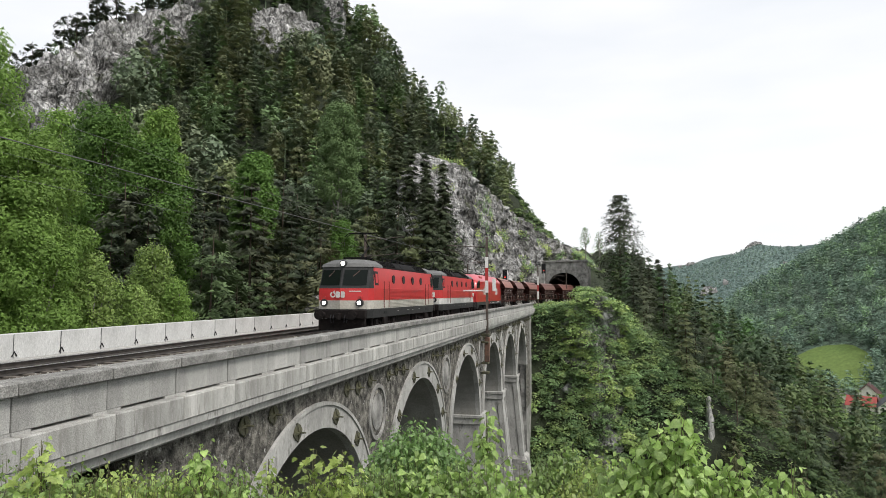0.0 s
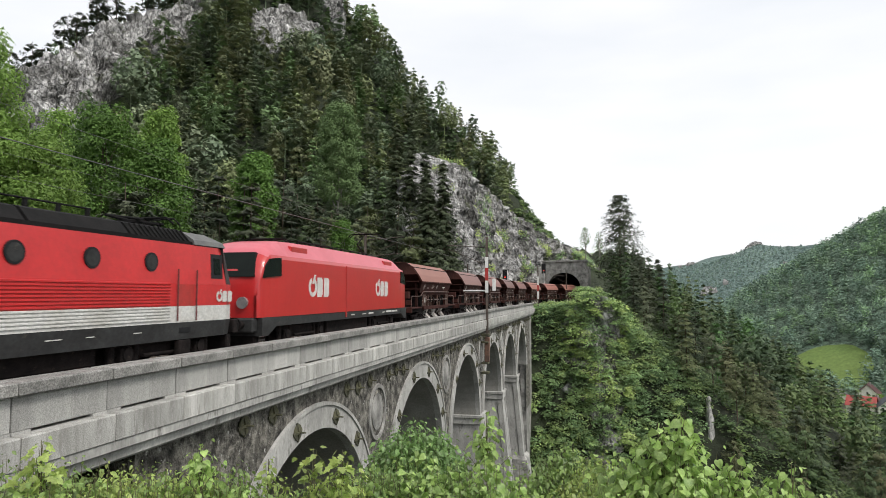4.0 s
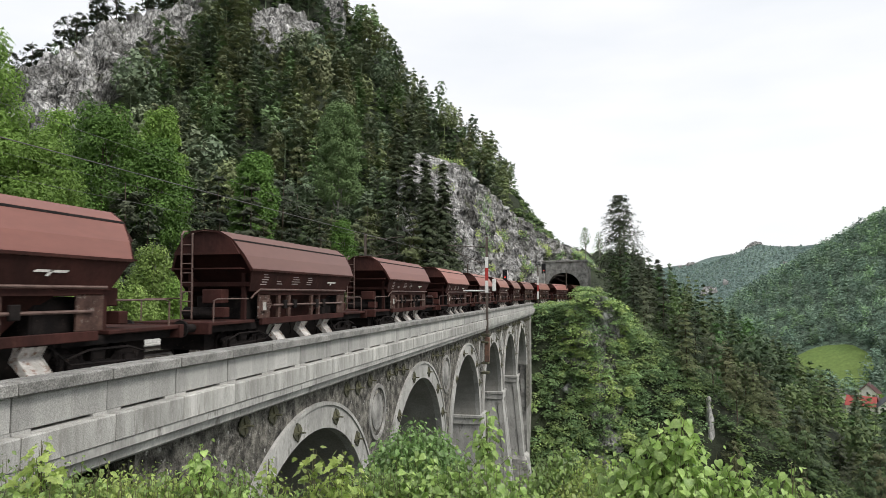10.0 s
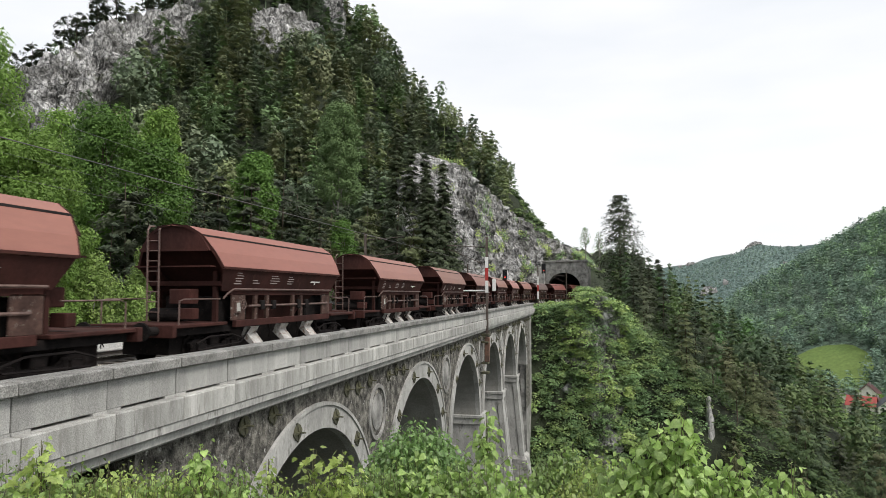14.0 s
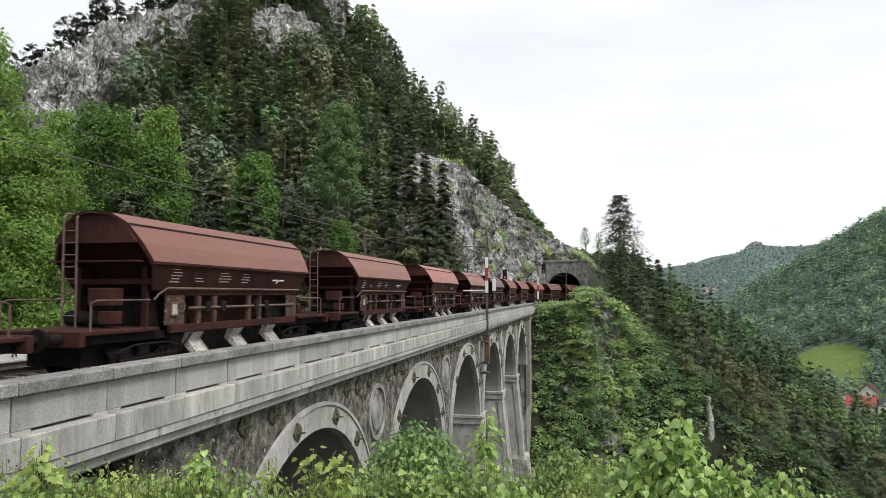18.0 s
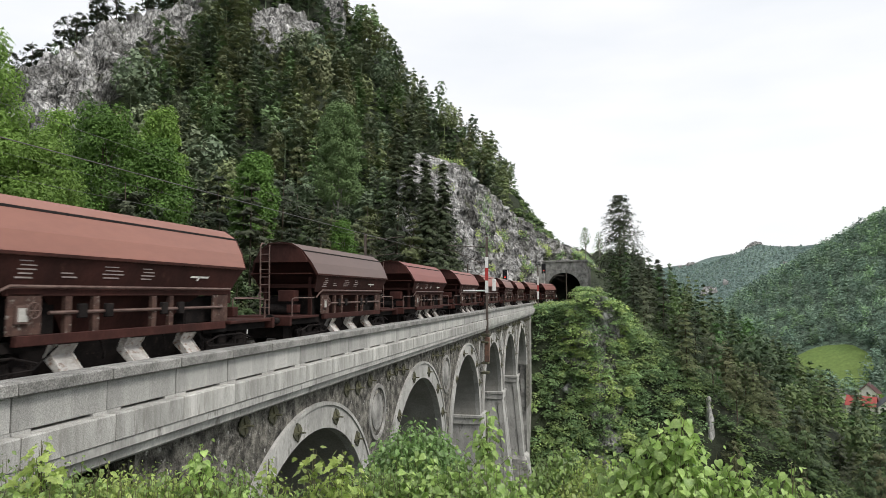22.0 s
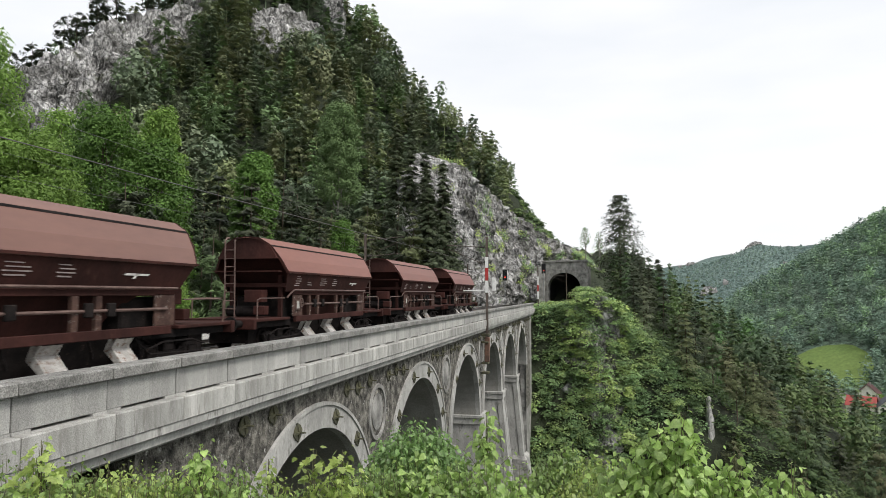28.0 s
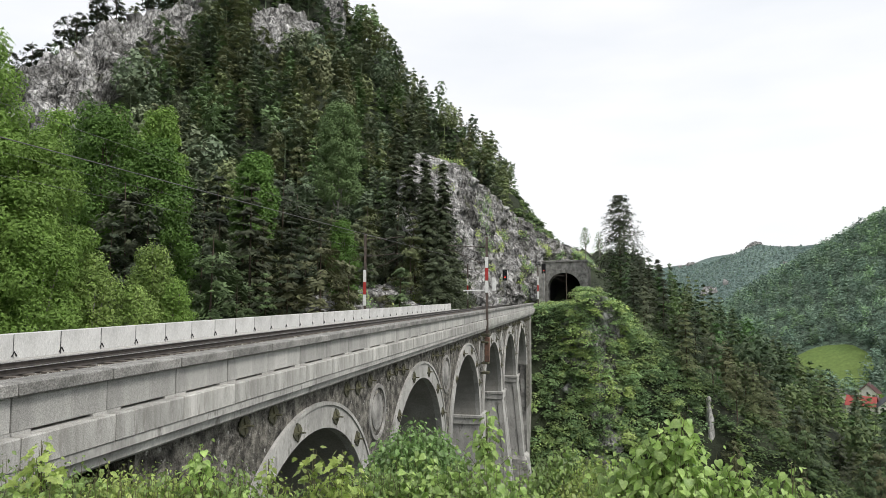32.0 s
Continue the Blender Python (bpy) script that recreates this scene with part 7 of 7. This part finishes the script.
far_a = scatter(rng, 20, 500, 400, 1450, 8.8, keep_far)
FAR_TONES = [(1.0, 1.0, 1.0), (0.85, 0.9, 0.92), (1.15, 1.2, 1.0), (1.35, 1.45, 1.05), (0.95, 1.0, 1.0)]
wood("far_hillside_forest", "green mixed forest on the opposite hillside", far_a, FAR_KINDS + FAR_ROUND, [2.4, 2.4, 2.4, 2, 2, 2], F_HAZEWOOD, rng, 12, 19, 1.35, FAR_TONES)
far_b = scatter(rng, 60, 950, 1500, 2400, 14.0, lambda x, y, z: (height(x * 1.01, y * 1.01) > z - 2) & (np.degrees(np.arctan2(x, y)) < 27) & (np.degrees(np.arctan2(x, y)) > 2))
wood("distant_mountain_forest", "green forest on the distant mountain, haze put into its colour", far_b, DOT_KINDS + FAR_ROUND, [2, 2, 2, 2, 2.4, 2.4, 2.4], F_DIST, rng, 6, 9, 1.9, [(1, 1, 1), (0.9, 0.95, 1.0), (1.1, 1.1, 1.0)])


ea = rng.uniform(0, math.tau, 70)
eu, ew = 37 * np.cos(ea) * rng.uniform(1.0, 1.15, 70), 36 * np.sin(ea) * rng.uniform(1.0, 1.1, 70)
away = ew > -20
eu, ew = eu[away], ew[away]
ex, ey = 173 + eu * 0.951 + ew * 0.309, 553 - eu * 0.309 + ew * 0.951
wood("meadow_edge_trees", "dark trees along the edge of the valley meadow", (ex, ey, height(ex, ey)), LOW_KINDS + FAR_ROUND, [2, 2, 2, 2, 1, 1, 1], F_HAZEWOOD, rng, 9, 16, 1.1, FAR_TONES)


def plant_spruce(x, y, top, r, label, seed, base, tone=1.0):
    h = top - base
    v, f = conifer(seed, h, r, int(h * 1.1) + 7, 8, 34, 0.46, 0.05)
    t = thing("tall_spruce", label, "tree", at=pose(x, y, base))
    part("trunk", tubed([(0, 0, -1.5), (0, 0, h * 0.5), (0, 0, h * 0.98)], 0.26, 8, 0.04), M_BARK, t)
    part("crown", raw_mesh("crown", v, f, F_NEEDLE), None, t).color = (0.75 * tone, 0.8 * tone, 0.7 * tone, 1)


plant_spruce(6.6, 150.0, 25.0, 12.0, "tall dark spruce standing over the tunnel spur", 501, -1.0)
plant_spruce(11.0, 153.0, 11.5, 4.4, "dark spruce beside the tall spruce", 502, -4.0)
plant_spruce(15.5, 158.0, 10.5, 3.6, "dark spruce on the spur edge", 503, -6.0)
plant_spruce(12.5, 146.0, 8.5, 3.4, "dark spruce on the spur edge", 504, -6.0)
for k, (x, y, top) in enumerate([(-22.0, 93.0, 9.0), (-22.4, 99.0, 14.0), (-22.6, 104.0, 10.0), (-24.0, 109.0, 13.0), (-22.2, 110.0, 8.0), (-27.0, 107.0, 21.0), (-28.5, 112.0, 25.0), (-26.5, 116.0, 27.0), (-30.5, 118.0, 30.0), (-34.0, 120.0, 33.0), (-38.0, 124.0, 38.0)]):
    plant_spruce(x, y, top, 4.4, "dark spruce at the foot of the cliff", 520 + k, tone=1.35, base=max(-1.0, float(height(np.array(x), np.array(y))) - 0.5))
plant_spruce(9.0, 140.0, 7.5, 3.2, "dark spruce on the crag", 505, -6.0)


# ---- shrubs on the crag and the banks ----
def shrub_cover(name, label, pts, nrm, n, size, thick, mat, g, bare=0.0, tones=((1, 1, 1), (1.5, 1.4, 1.0), (0.8, 0.9, 0.9), (1.2, 1.1, 0.9))):
    patch = value_noise(pts[:, 0] / 4, pts[:, 1] / 4, pts[:, 2] / 4, seed=12)
    idx = np.nonzero(patch > bare)[0]
    k = g.choice(idx, n)
    lump = np.clip(0.45 + 0.9 * value_noise(pts[k, 0] / 2.4, pts[k, 1] / 2.4, pts[k, 2] / 2.4, seed=15, octaves=2), 0.05, 1.3)
    p = pts[k] + nrm[k] * (thick * lump * g.random(n) ** 0.6)[:, None] + g.normal(0, 0.3, (n, 3))
    v, f = leaves(g, p, nrm[k], size, 0.5)
    tone = np.array(tones)[(np.floor((value_noise(pts[k, 0] / 3, pts[k, 1] / 3, pts[k, 2] / 3, seed=18) * 0.5 + 0.5) * len(tones)).astype(int)) % len(tones)]
    me = raw_mesh(name, v, f, mat, tint=np.repeat(tone, 4, 0))
    return tagged(new(name, me), label, "shrubs", kind="stuff")


def clump_cover(name, label, pts, nrm, clumps, n, size, low, high, mat, g, bare=0.0, tones=((1, 1, 1), (1.4, 1.3, 0.95), (0.8, 0.9, 0.9), (1.15, 1.1, 0.9))):
    """Bushes side by side on a surface, each built of flat leafy boughs in layers, with its own shade."""
    patch = value_noise(pts[:, 0] / 5, pts[:, 1] / 5, pts[:, 2] / 5, seed=12)
    c = g.choice(np.nonzero(patch > bare)[0], clumps)
    r = g.uniform(low, high, clumps)
    boughs = clumps * 9
    k = np.repeat(np.arange(clumps), 9)
    d = g.normal(0, 1, (boughs, 3)) + 0.7 * nrm[c][k]
    d /= np.linalg.norm(d, axis=1, keepdims=True)
    mid = pts[c][k] + nrm[c][k] * (0.2 * r[k])[:, None] + d * (r[k] * g.uniform(0.55, 0.95, boughs))[:, None] * np.array([1, 1, 0.9])
    flat = d * np.array([1, 1, 0.0])
    b = g.integers(0, boughs, n)
    ang, rad = g.uniform(0, math.tau, n), np.sqrt(g.random(n))
    wide = r[k][b] * 0.62
    off = np.stack([np.cos(ang) * rad * wide, np.sin(ang) * rad * wide, -0.30 * rad * rad * wide + g.normal(0, 0.05, n) * wide], -1)
    off[:, 2] -= 0.35 * np.sum(off * flat[b], 1)
    nn = np.array([0, 0, 1.0]) + 0.45 * d[b]
    v, f = leaves(g, mid[b] + off, nn, size, 0.32, None)
    tone = np.array(tones)[g.integers(0, len(tones), clumps)] * g.uniform(0.8, 1.2, (clumps, 1))
    return tagged(new(name, raw_mesh(name, v, f, mat, tint=np.repeat(tone[k][b], 3, 0))), label, "shrubs", kind="stuff")


clump_cover("crag_shrubs", "dense green shrubs and ivy on the crag", crag_v, crag_n, 1300, 320000, 0.26, 0.8, 1.9, F_BUSHT, rng, bare=-0.50, tones=((1.1, 1.2, 1.1), (1.6, 1.52, 1.15), (0.72, 0.85, 0.8), (1.35, 1.35, 1.05), (0.9, 1.0, 0.88)))
shrub_cover("cliff_shrubs", "tufts of grass and shrubs on the cliff", cliff_v, cliff_n, 14000, 0.34, 0.9, F_BUSHT, rng, bare=0.30)


def keep_side(x, y, z):
    return (np.hypot(x - 17.6, y - 106) > 2.2) & (y > 84) & (y < 150) & (x > -8.6) & (x < 60) & (z < -0.9) & (z > -40)


sx_, sy_, sz_ = scatter(rng, -9, 60, 84, 150, 0.75, keep_side)
side = np.stack([sx_, sy_, sz_], -1)
clump_cover("slope_undergrowth", "dense green undergrowth on the slope below the crag", side, np.tile(np.array([(0.35, -0.5, 0.8)]), (len(side), 1)), 1500, 95000, 0.45, 0.9, 2.3, F_BUSHT, rng, bare=-0.9, tones=((0.34, 0.40, 0.34), (0.5, 0.52, 0.42), (0.24, 0.29, 0.27)))


gx_, gy_, gz_ = scatter(rng, -8.8, 16, 88, 114, 0.5, lambda x, y, z: (z > -36) & (z < -0.6))
gully = np.stack([gx_, gy_, gz_], -1)
clump_cover("gully_shrubs", "green shrubs on the steep bank beside the last pier", gully, np.tile(np.array([(0.2, -0.85, 0.4)]), (len(gully), 1)), 800, 110000, 0.27, 0.7, 1.6, F_BUSHT, rng, bare=-2.0, tones=((0.85, 0.95, 0.9), (1.2, 1.2, 1.0), (0.68, 0.8, 0.8)))


ux_, uy_, uz_ = scatter(rng, -150, -8, 84, 225, 1.6, lambda x, y, z: (foot_distance(x, y) > 2) & clear_of_rock(x, y) & (height(x * 1.02, y * 1.02) > z - 1))
under = np.stack([ux_, uy_, uz_], -1)
clump_cover("hill_undergrowth", "dark green undergrowth between the trees of the mountain", under, np.tile(np.array([(0.3, -0.6, 0.7)]), (len(under), 1)), 1900, 60000, 0.95, 0.9, 2.2, F_BUSHT, rng, bare=-2.0, tones=((0.40, 0.46, 0.40), (0.55, 0.58, 0.44), (0.3, 0.36, 0.32)))


def keep_bank(x, y, z):
    return ((x < -20.5) & (x > -30) & (y > 60) & (y < 165)) | ((foot_distance(x, y) > 0.5) & (foot_distance(x, y) < 45) & (x > -26) & (x < 14) & (y > 150) & (y < 215))


bx, by, bz = scatter(rng, -30, 30, 60, 215, 0.42, keep_bank)
bank = np.stack([bx, by, bz], -1)
clump_cover("bank_shrubs", "low green shrubs and grass along the line", bank, np.tile(np.array([(0.15, -0.45, 0.9)]), (len(bank), 1)), 900, 60000, 0.32, 0.35, 1.2, F_BUSHT, rng, bare=-0.15, tones=((0.8, 0.85, 0.8), (1.1, 1.1, 0.9), (0.6, 0.65, 0.6)))


# ---- shrubs before the camera ----
def blade_shape(rim, cup=0.22, droop=0.38):
    """A leaf blade of length 1 from half its rim (along, across): a fan about the midrib, cupped and drooping to the tip."""
    v, f = [(0.0, 0.0, 0.0), (0.0, 0.42, -0.02), (0.0, 1.0, -droop)], []
    for side in (-1, 1):
        first = len(v)
        v += [(side * w, q, cup * w - droop * q * q) for q, w in rim]
        ring = [0] + list(range(first, len(v))) + [2]
        for a, b in zip(ring, ring[1:]):
            f.append((1, a, b) if side < 0 else (1, b, a))
    return np.array(v), np.array(f)


HEART = blade_shape([(-0.10, 0.20), (0.06, 0.42), (0.34, 0.47), (0.66, 0.30), (0.86, 0.11)])
OVAL = blade_shape([(0.16, 0.20), (0.42, 0.29), (0.70, 0.21)])
LOBED = blade_shape([(-0.06, 0.16), (0.10, 0.46), (0.26, 0.26), (0.52, 0.52), (0.56, 0.22), (0.78, 0.20)], 0.06, 0.16)


def ground_at(x, y):
    return float(height(np.array(float(x)), np.array(float(y))))


def blades(g, shape, places, aim, size, lift=0.5):
    """Leaf blades at places, pointing along aim with their faces turned up."""
    lv, lf = shape
    n = len(places)
    y = aim / (np.linalg.norm(aim, axis=1, keepdims=True) + 1e-9)
    up = np.array([0, 0, 1.0]) + g.normal(0, lift, (n, 3))
    x = np.cross(y, up)
    x /= np.linalg.norm(x, axis=1, keepdims=True) + 1e-9
    z = np.cross(x, y)
    s = size[:, None, None]
    v = places[:, None] + s * (lv[None, :, 0:1] * x[:, None] + lv[None, :, 1:2] * y[:, None] + lv[None, :, 2:3] * z[:, None])
    f = lf[None] + (np.arange(n) * len(lv))[:, None, None]
    return v.reshape(-1, 3), f.reshape(-1, 3)


def shrub(x, y, top, r, seed, stems, per, size, shape, mat, label, slim=False):
    """A shrub: stems that fan out from the ground, each set with leaves on short stalks; slim: one upright leader with side shoots."""
    g = np.random.default_rng(seed)
    z = min(ground_at(x, y), top - 0.9)
    h = top - z
    t = thing("leafy_shoot" if slim else "shrub", label, "shrub", "shrubs before the viaduct", at=pose(x, y, z))
    bm = bm_new()
    at, aim, sizes = [], [], []
    for k in range(stems):
        a = k * 2.4 + g.uniform(-0.6, 0.6)
        q = math.sqrt((k + 0.3) / stems)
        if slim:
            rr, zz = r * q * 0.8, h - 1.1 * r * q * g.uniform(0.6, 1.6) * (k > 0)
            root = (0, 0, max(0.1, zz - 0.55 * r - 0.08))
        else:
            rr, zz = r * q, h - r * (0.75 * q * q + g.uniform(0.0, 0.38) * (k > 0))
            root = (0.12 * rr * math.cos(a), 0.12 * rr * math.sin(a), 0.0)
        tip = (rr * math.cos(a), rr * math.sin(a), zz)
        mid = (0.62 * rr * math.cos(a), 0.62 * rr * math.sin(a), root[2] + 0.68 * (zz - root[2]))
        tube(bm, [root, mid, tip], 0.003, 4, 0.001)
        p = np.array([root, mid, tip])
        reach = min(0.95, (0.55 if not slim else 0.40) / max(0.2, zz - root[2]))
        for i in range(per):
            w = 1 - reach * (i / per) ** 0.9
            c = p[1] + (p[2] - p[1]) * (w - 0.5) * 2 if w > 0.5 else p[0] + (p[1] - p[0]) * w * 2
            b = i * 2.4 + a + g.uniform(-0.5, 0.5)
            o = np.array([math.cos(b), math.sin(b), g.uniform(-0.15, 0.35) if i else 0.7])
            stalk = size * g.uniform(0.25, 0.8)
            at.append(c + o * stalk)
            aim.append(o * np.array([1, 1, 0.4]) + np.array([0, 0, -g.uniform(0.1, 1.1)]))
            sizes.append(size * g.uniform(0.6, 1.3) * (0.55 + 0.45 * min(1, i / 3)))
    if slim:
        tube(bm, [(0, 0, 0), (0.01, 0.02, h * 0.6), (0, 0, h)], 0.007, 6, 0.002)
    part("branchwork", bm, M_TWIG, t)
    v, f = blades(g, shape, np.array(at), np.array(aim), np.array(sizes))
    part("foliage", raw_mesh("foliage", v, f, mat, smooth=True), None, t)
    return t


F_YELLOW = foliage("yellowish_leaves", (0.46, 0.55, 0.18), (0.27, 0.38, 0.10), 0.45, near=True)
F_DEEP = foliage("deep_green_leaves", (0.29, 0.45, 0.17), (0.17, 0.30, 0.10), 0.4, near=True)
KINDS = {
    "linden": (HEART, 0.050, F_LINDEN, "broad-leaved fresh green linden shrub on the bank"),
    "maple": (LOBED, 0.060, F_YELLOW, "yellow-green maple sapling with lobed leaves on the bank"),
    "hazel": (OVAL, 0.045, F_BUSH, "green small-leaved shrub on the bank"),
    "privet": (OVAL, 0.038, F_YELLOW, "yellow-green fine-leaved shrub on the bank"),
    "deep": (OVAL, 0.060, F_DEEP, "round deep green bush beside the viaduct"),
}


def fore(px, py, dist):
    """A place in front of the camera: a bearing in degrees right of the line, metres away, and the height there."""
    return dist * math.sin(radians(px)), dist * math.cos(radians(px)), 2.05 + py * dist


# kind, bearing, tangent of the elevation of its top, distance, radius, stems, leaves on a stem
BANK = [
    ("hazel", -46.6, -0.222, 4.3, 0.42, 26, 12), ("linden", -45.2, -0.222, 3.9, 0.26, 9, 9), ("linden", -43.2, -0.224, 4.0, 0.24, 9, 9), ("hazel", -41.8, -0.236, 4.2, 0.34, 22, 12),
    ("privet", -40.0, -0.246, 4.0, 0.34, 26, 16), ("privet", -37.8, -0.250, 4.2, 0.36, 28, 16), ("hazel", -36.0, -0.262, 4.1, 0.32, 20, 12), ("privet", -34.4, -0.256, 4.3, 0.34, 26, 16),
    ("hazel", -31.8, -0.262, 4.2, 0.28, 18, 12), ("linden", -29.6, -0.268, 4.0, 0.22, 8, 9), ("privet", -26.6, -0.290, 4.2, 0.26, 22, 14), ("hazel", -24.6, -0.290, 4.1, 0.26, 18, 12),
    ("privet", -22.4, -0.276, 4.3, 0.30, 24, 14), ("maple", -21.0, -0.270, 4.0, 0.26, 9, 8), ("hazel", -19.0, -0.262, 4.6, 0.34, 22, 12), ("hazel", -17.2, -0.262, 4.4, 0.34, 24, 12),
    ("deep", -15.3, -0.186, 6.6, 0.52, 60, 16), ("linden", -14.6, -0.230, 4.4, 0.30, 12, 10), ("linden", -12.6, -0.256, 4.3, 0.28, 11, 10), ("hazel", -11.2, -0.262, 4.5, 0.30, 20, 12),
    ("linden", -8.8, -0.245, 4.0, 0.26, 10, 10), ("linden", -6.6, -0.258, 4.2, 0.24, 10, 9), ("hazel", -3.2, -0.254, 4.8, 0.32, 22, 12), ("hazel", -1.9, -0.230, 5.0, 0.36, 24, 12),
    ("privet", 0.6, -0.252, 4.6, 0.36, 26, 16), ("hazel", 1.8, -0.256, 4.4, 0.26, 18, 12), ("linden", 3.3, -0.222, 3.8, 0.26, 11, 10), ("linden", 5.2, -0.204, 3.7, 0.32, 15, 11), ("linden", 7.0, -0.198, 3.8, 0.30, 15, 11),
    ("linden", 6.2, -0.236, 3.6, 0.34, 16, 11), ("linden", 8.4, -0.246, 3.7, 0.26, 11, 10), ("hazel", 9.6, -0.268, 4.0, 0.26, 16, 12), ("linden", 11.3, -0.240, 3.8, 0.20, 9, 9),
    ("linden", 13.2, -0.246, 3.8, 0.22, 9, 9), ("linden", 15.0, -0.238, 3.7, 0.20, 9, 8), ("hazel", 12.4, -0.276, 4.0, 0.24, 16, 12), ("hazel", 14.6, -0.270, 3.9, 0.20, 14, 10),
    ("hazel", -45.0, -0.232, 4.4, 0.40, 24, 12), ("hazel", -42.6, -0.238, 4.5, 0.36, 24, 12), ("privet", -39.0, -0.252, 4.4, 0.34, 26, 16), ("hazel", -36.8, -0.256, 4.5, 0.34, 24, 12), ("privet", -33.6, -0.256, 4.5, 0.34, 26, 16), ("hazel", -30.4, -0.262, 4.5, 0.34, 22, 12), ("hazel", -20.2, -0.272, 4.6, 0.32, 22, 12),
    ("hazel", -44.0, -0.262, 3.8, 0.36, 22, 12), ("hazel", -38.6, -0.282, 3.8, 0.34, 20, 12), ("linden", -33.0, -0.284, 3.8, 0.28, 10, 9), ("hazel", -27.6, -0.300, 3.9, 0.28, 18, 12), ("hazel", -10.0, -0.285, 3.9, 0.30, 18, 12), ("privet", -0.6, -0.275, 4.2, 0.32, 22, 14),
]
for k, (kind, brg, el, dist, r, stems, per) in enumerate(BANK):
    shape, size, mat, label = KINDS[kind]
    shrub(*fore(brg, el + (0.0 if kind in ("linden", "maple", "deep") else 0.02), dist), r, 600 + k, int(stems * 2.3), int(per * 1.6), size, shape, mat, label)
# upright leaders that stand over the rest
LEADERS = [("maple", -44.36, -0.190, 3.9, 0.12, 5, 7), ("linden", -33.1, -0.216, 4.0, 0.13, 6, 6), ("privet", -27.75, -0.242, 4.1, 0.07, 3, 12), ("maple", -24.02, -0.231, 4.1, 0.13, 4, 6), ("maple", -21.6, -0.234, 4.1, 0.13, 5, 6),
           ("linden", -9.1, -0.177, 4.2, 0.20, 9, 7), ("linden", 5.3, -0.186, 3.7, 0.16, 7, 7), ("linden", 7.12, -0.170, 3.7, 0.18, 8, 7), ("linden", 11.07, -0.220, 3.7, 0.14, 6, 6), ("linden", 15.03, -0.224, 3.7, 0.15, 6, 6), ("hazel", -2.4, -0.222, 4.9, 0.16, 7, 10)]
for k, (kind, brg, el, dist, r, stems, per) in enumerate(LEADERS):
    shape, size, mat, label = KINDS[kind]
    shrub(*fore(brg, el, dist), r, 700 + k, int(stems * 1.6), int(per * 1.3), size, shape, mat, label.replace("shrub", "shoot"), True)


# ---- the village in the valley ----
def house(x, y, turn, w, d, eave, ridge_h, roof, label):
    z = ground_at(x, y) - 0.3
    h = thing("house", label, "house", "houses of the village", at=pose(x, y, z, 0, 0, turn))
    part("wall", prismed([(-w / 2, 0), (w / 2, 0), (w / 2, eave), (0, ridge_h - 0.25), (-w / 2, eave)], "y", -d / 2, d / 2), H_WALL, h)
    for s in (-1, 1):
        r = part("roof_slope", prismed([(0, ridge_h), (s * (w / 2 + 0.7), eave - 0.35), (s * (w / 2 + 0.7), eave - 0.1), (0, ridge_h + 0.28)], "y", -d / 2 - 0.7, d / 2 + 0.7), H_ROOF, h)
        r.color = (*roof, 1)
    part("chimney", boxed(0.8, 1.5, -0.4, 0.4, ridge_h - 1.5, ridge_h + 0.9), M_CONCRETE, h)
    for fy in (-d / 2, d / 2):
        s = -1 if fy < 0 else 1
        for wx in (-w * 0.27, w * 0.27):
            for wz in ((1.0, 3.8) if eave > 4.5 else (1.0,)):
                win = part("window", boxed(wx - 0.6, wx + 0.6, fy - 0.05, fy + 0.05, wz, wz + 1.4), M_BLACK, h)
                part("frame", boxed(wx - 0.72, wx + 0.72, fy + s * 0.02 - 0.02, fy + s * 0.02 + 0.02, wz - 0.12, wz - 0.02), M_WHITE, win)
        part("window", boxed(-0.5, 0.5, fy - 0.05, fy + 0.05, eave + 0.4, eave + 1.6), M_BLACK, h)
    for s in (-1, 1):
        for wy in (-d * 0.3, 0, d * 0.3):
            part("window", boxed(s * w / 2 - 0.05, s * w / 2 + 0.05, wy - 0.6, wy + 0.6, 1.0, 2.4), M_BLACK, h)


RED_R, DARK_R, GREY_R = (1.2, 1.1, 1.0), (0.28, 0.55, 0.6), (0.32, 1.6, 2.0)
house(153, 425, 62, 11, 14, 5.4, 10.0, RED_R, "white house with a bright red roof")
house(164, 420, -15, 10, 12, 5.2, 10, (0.2, 1.2, 1.5), "white house with a dark grey roof")
house(174, 472, -25, 12, 15, 5.4, 11.5, DARK_R, "white house with a dark brown roof")
house(158, 474, -10, 10, 15, 3.6, 6.5, GREY_R, "low white building with a grey roof")
house(163, 432, -24, 9, 12, 5.0, 9.0, DARK_R, "white house with a brown roof")
house(172, 414, 80, 9, 12, 5.0, 9.0, GREY_R, "white house with a grey roof")
house(139, 428, 80, 8, 10, 3.2, 5.6, (0.4, 1.6, 2.0), "low pale shed with a grey roof")
for k, (x, y, r) in enumerate([(168, 440, 5.5), (176, 430, 5.0), (133, 415, 4.0), (128, 436, 4.0), (142, 455, 4.0), (150, 388, 4.2), (160, 378, 4.6), (171, 384, 4.4), (141, 397, 3.6), (181, 396, 4.6), (166, 392, 3.8)]):
    r *= 0.72
    plant_broadleaf(x, y, ground_at(x, y) + 2.2 * r, r, F_MID if k % 2 else F_LIGHT, M_BARK, "round green garden tree near the houses", 800 + k, 900, 1.0, low=0.15)


motions()
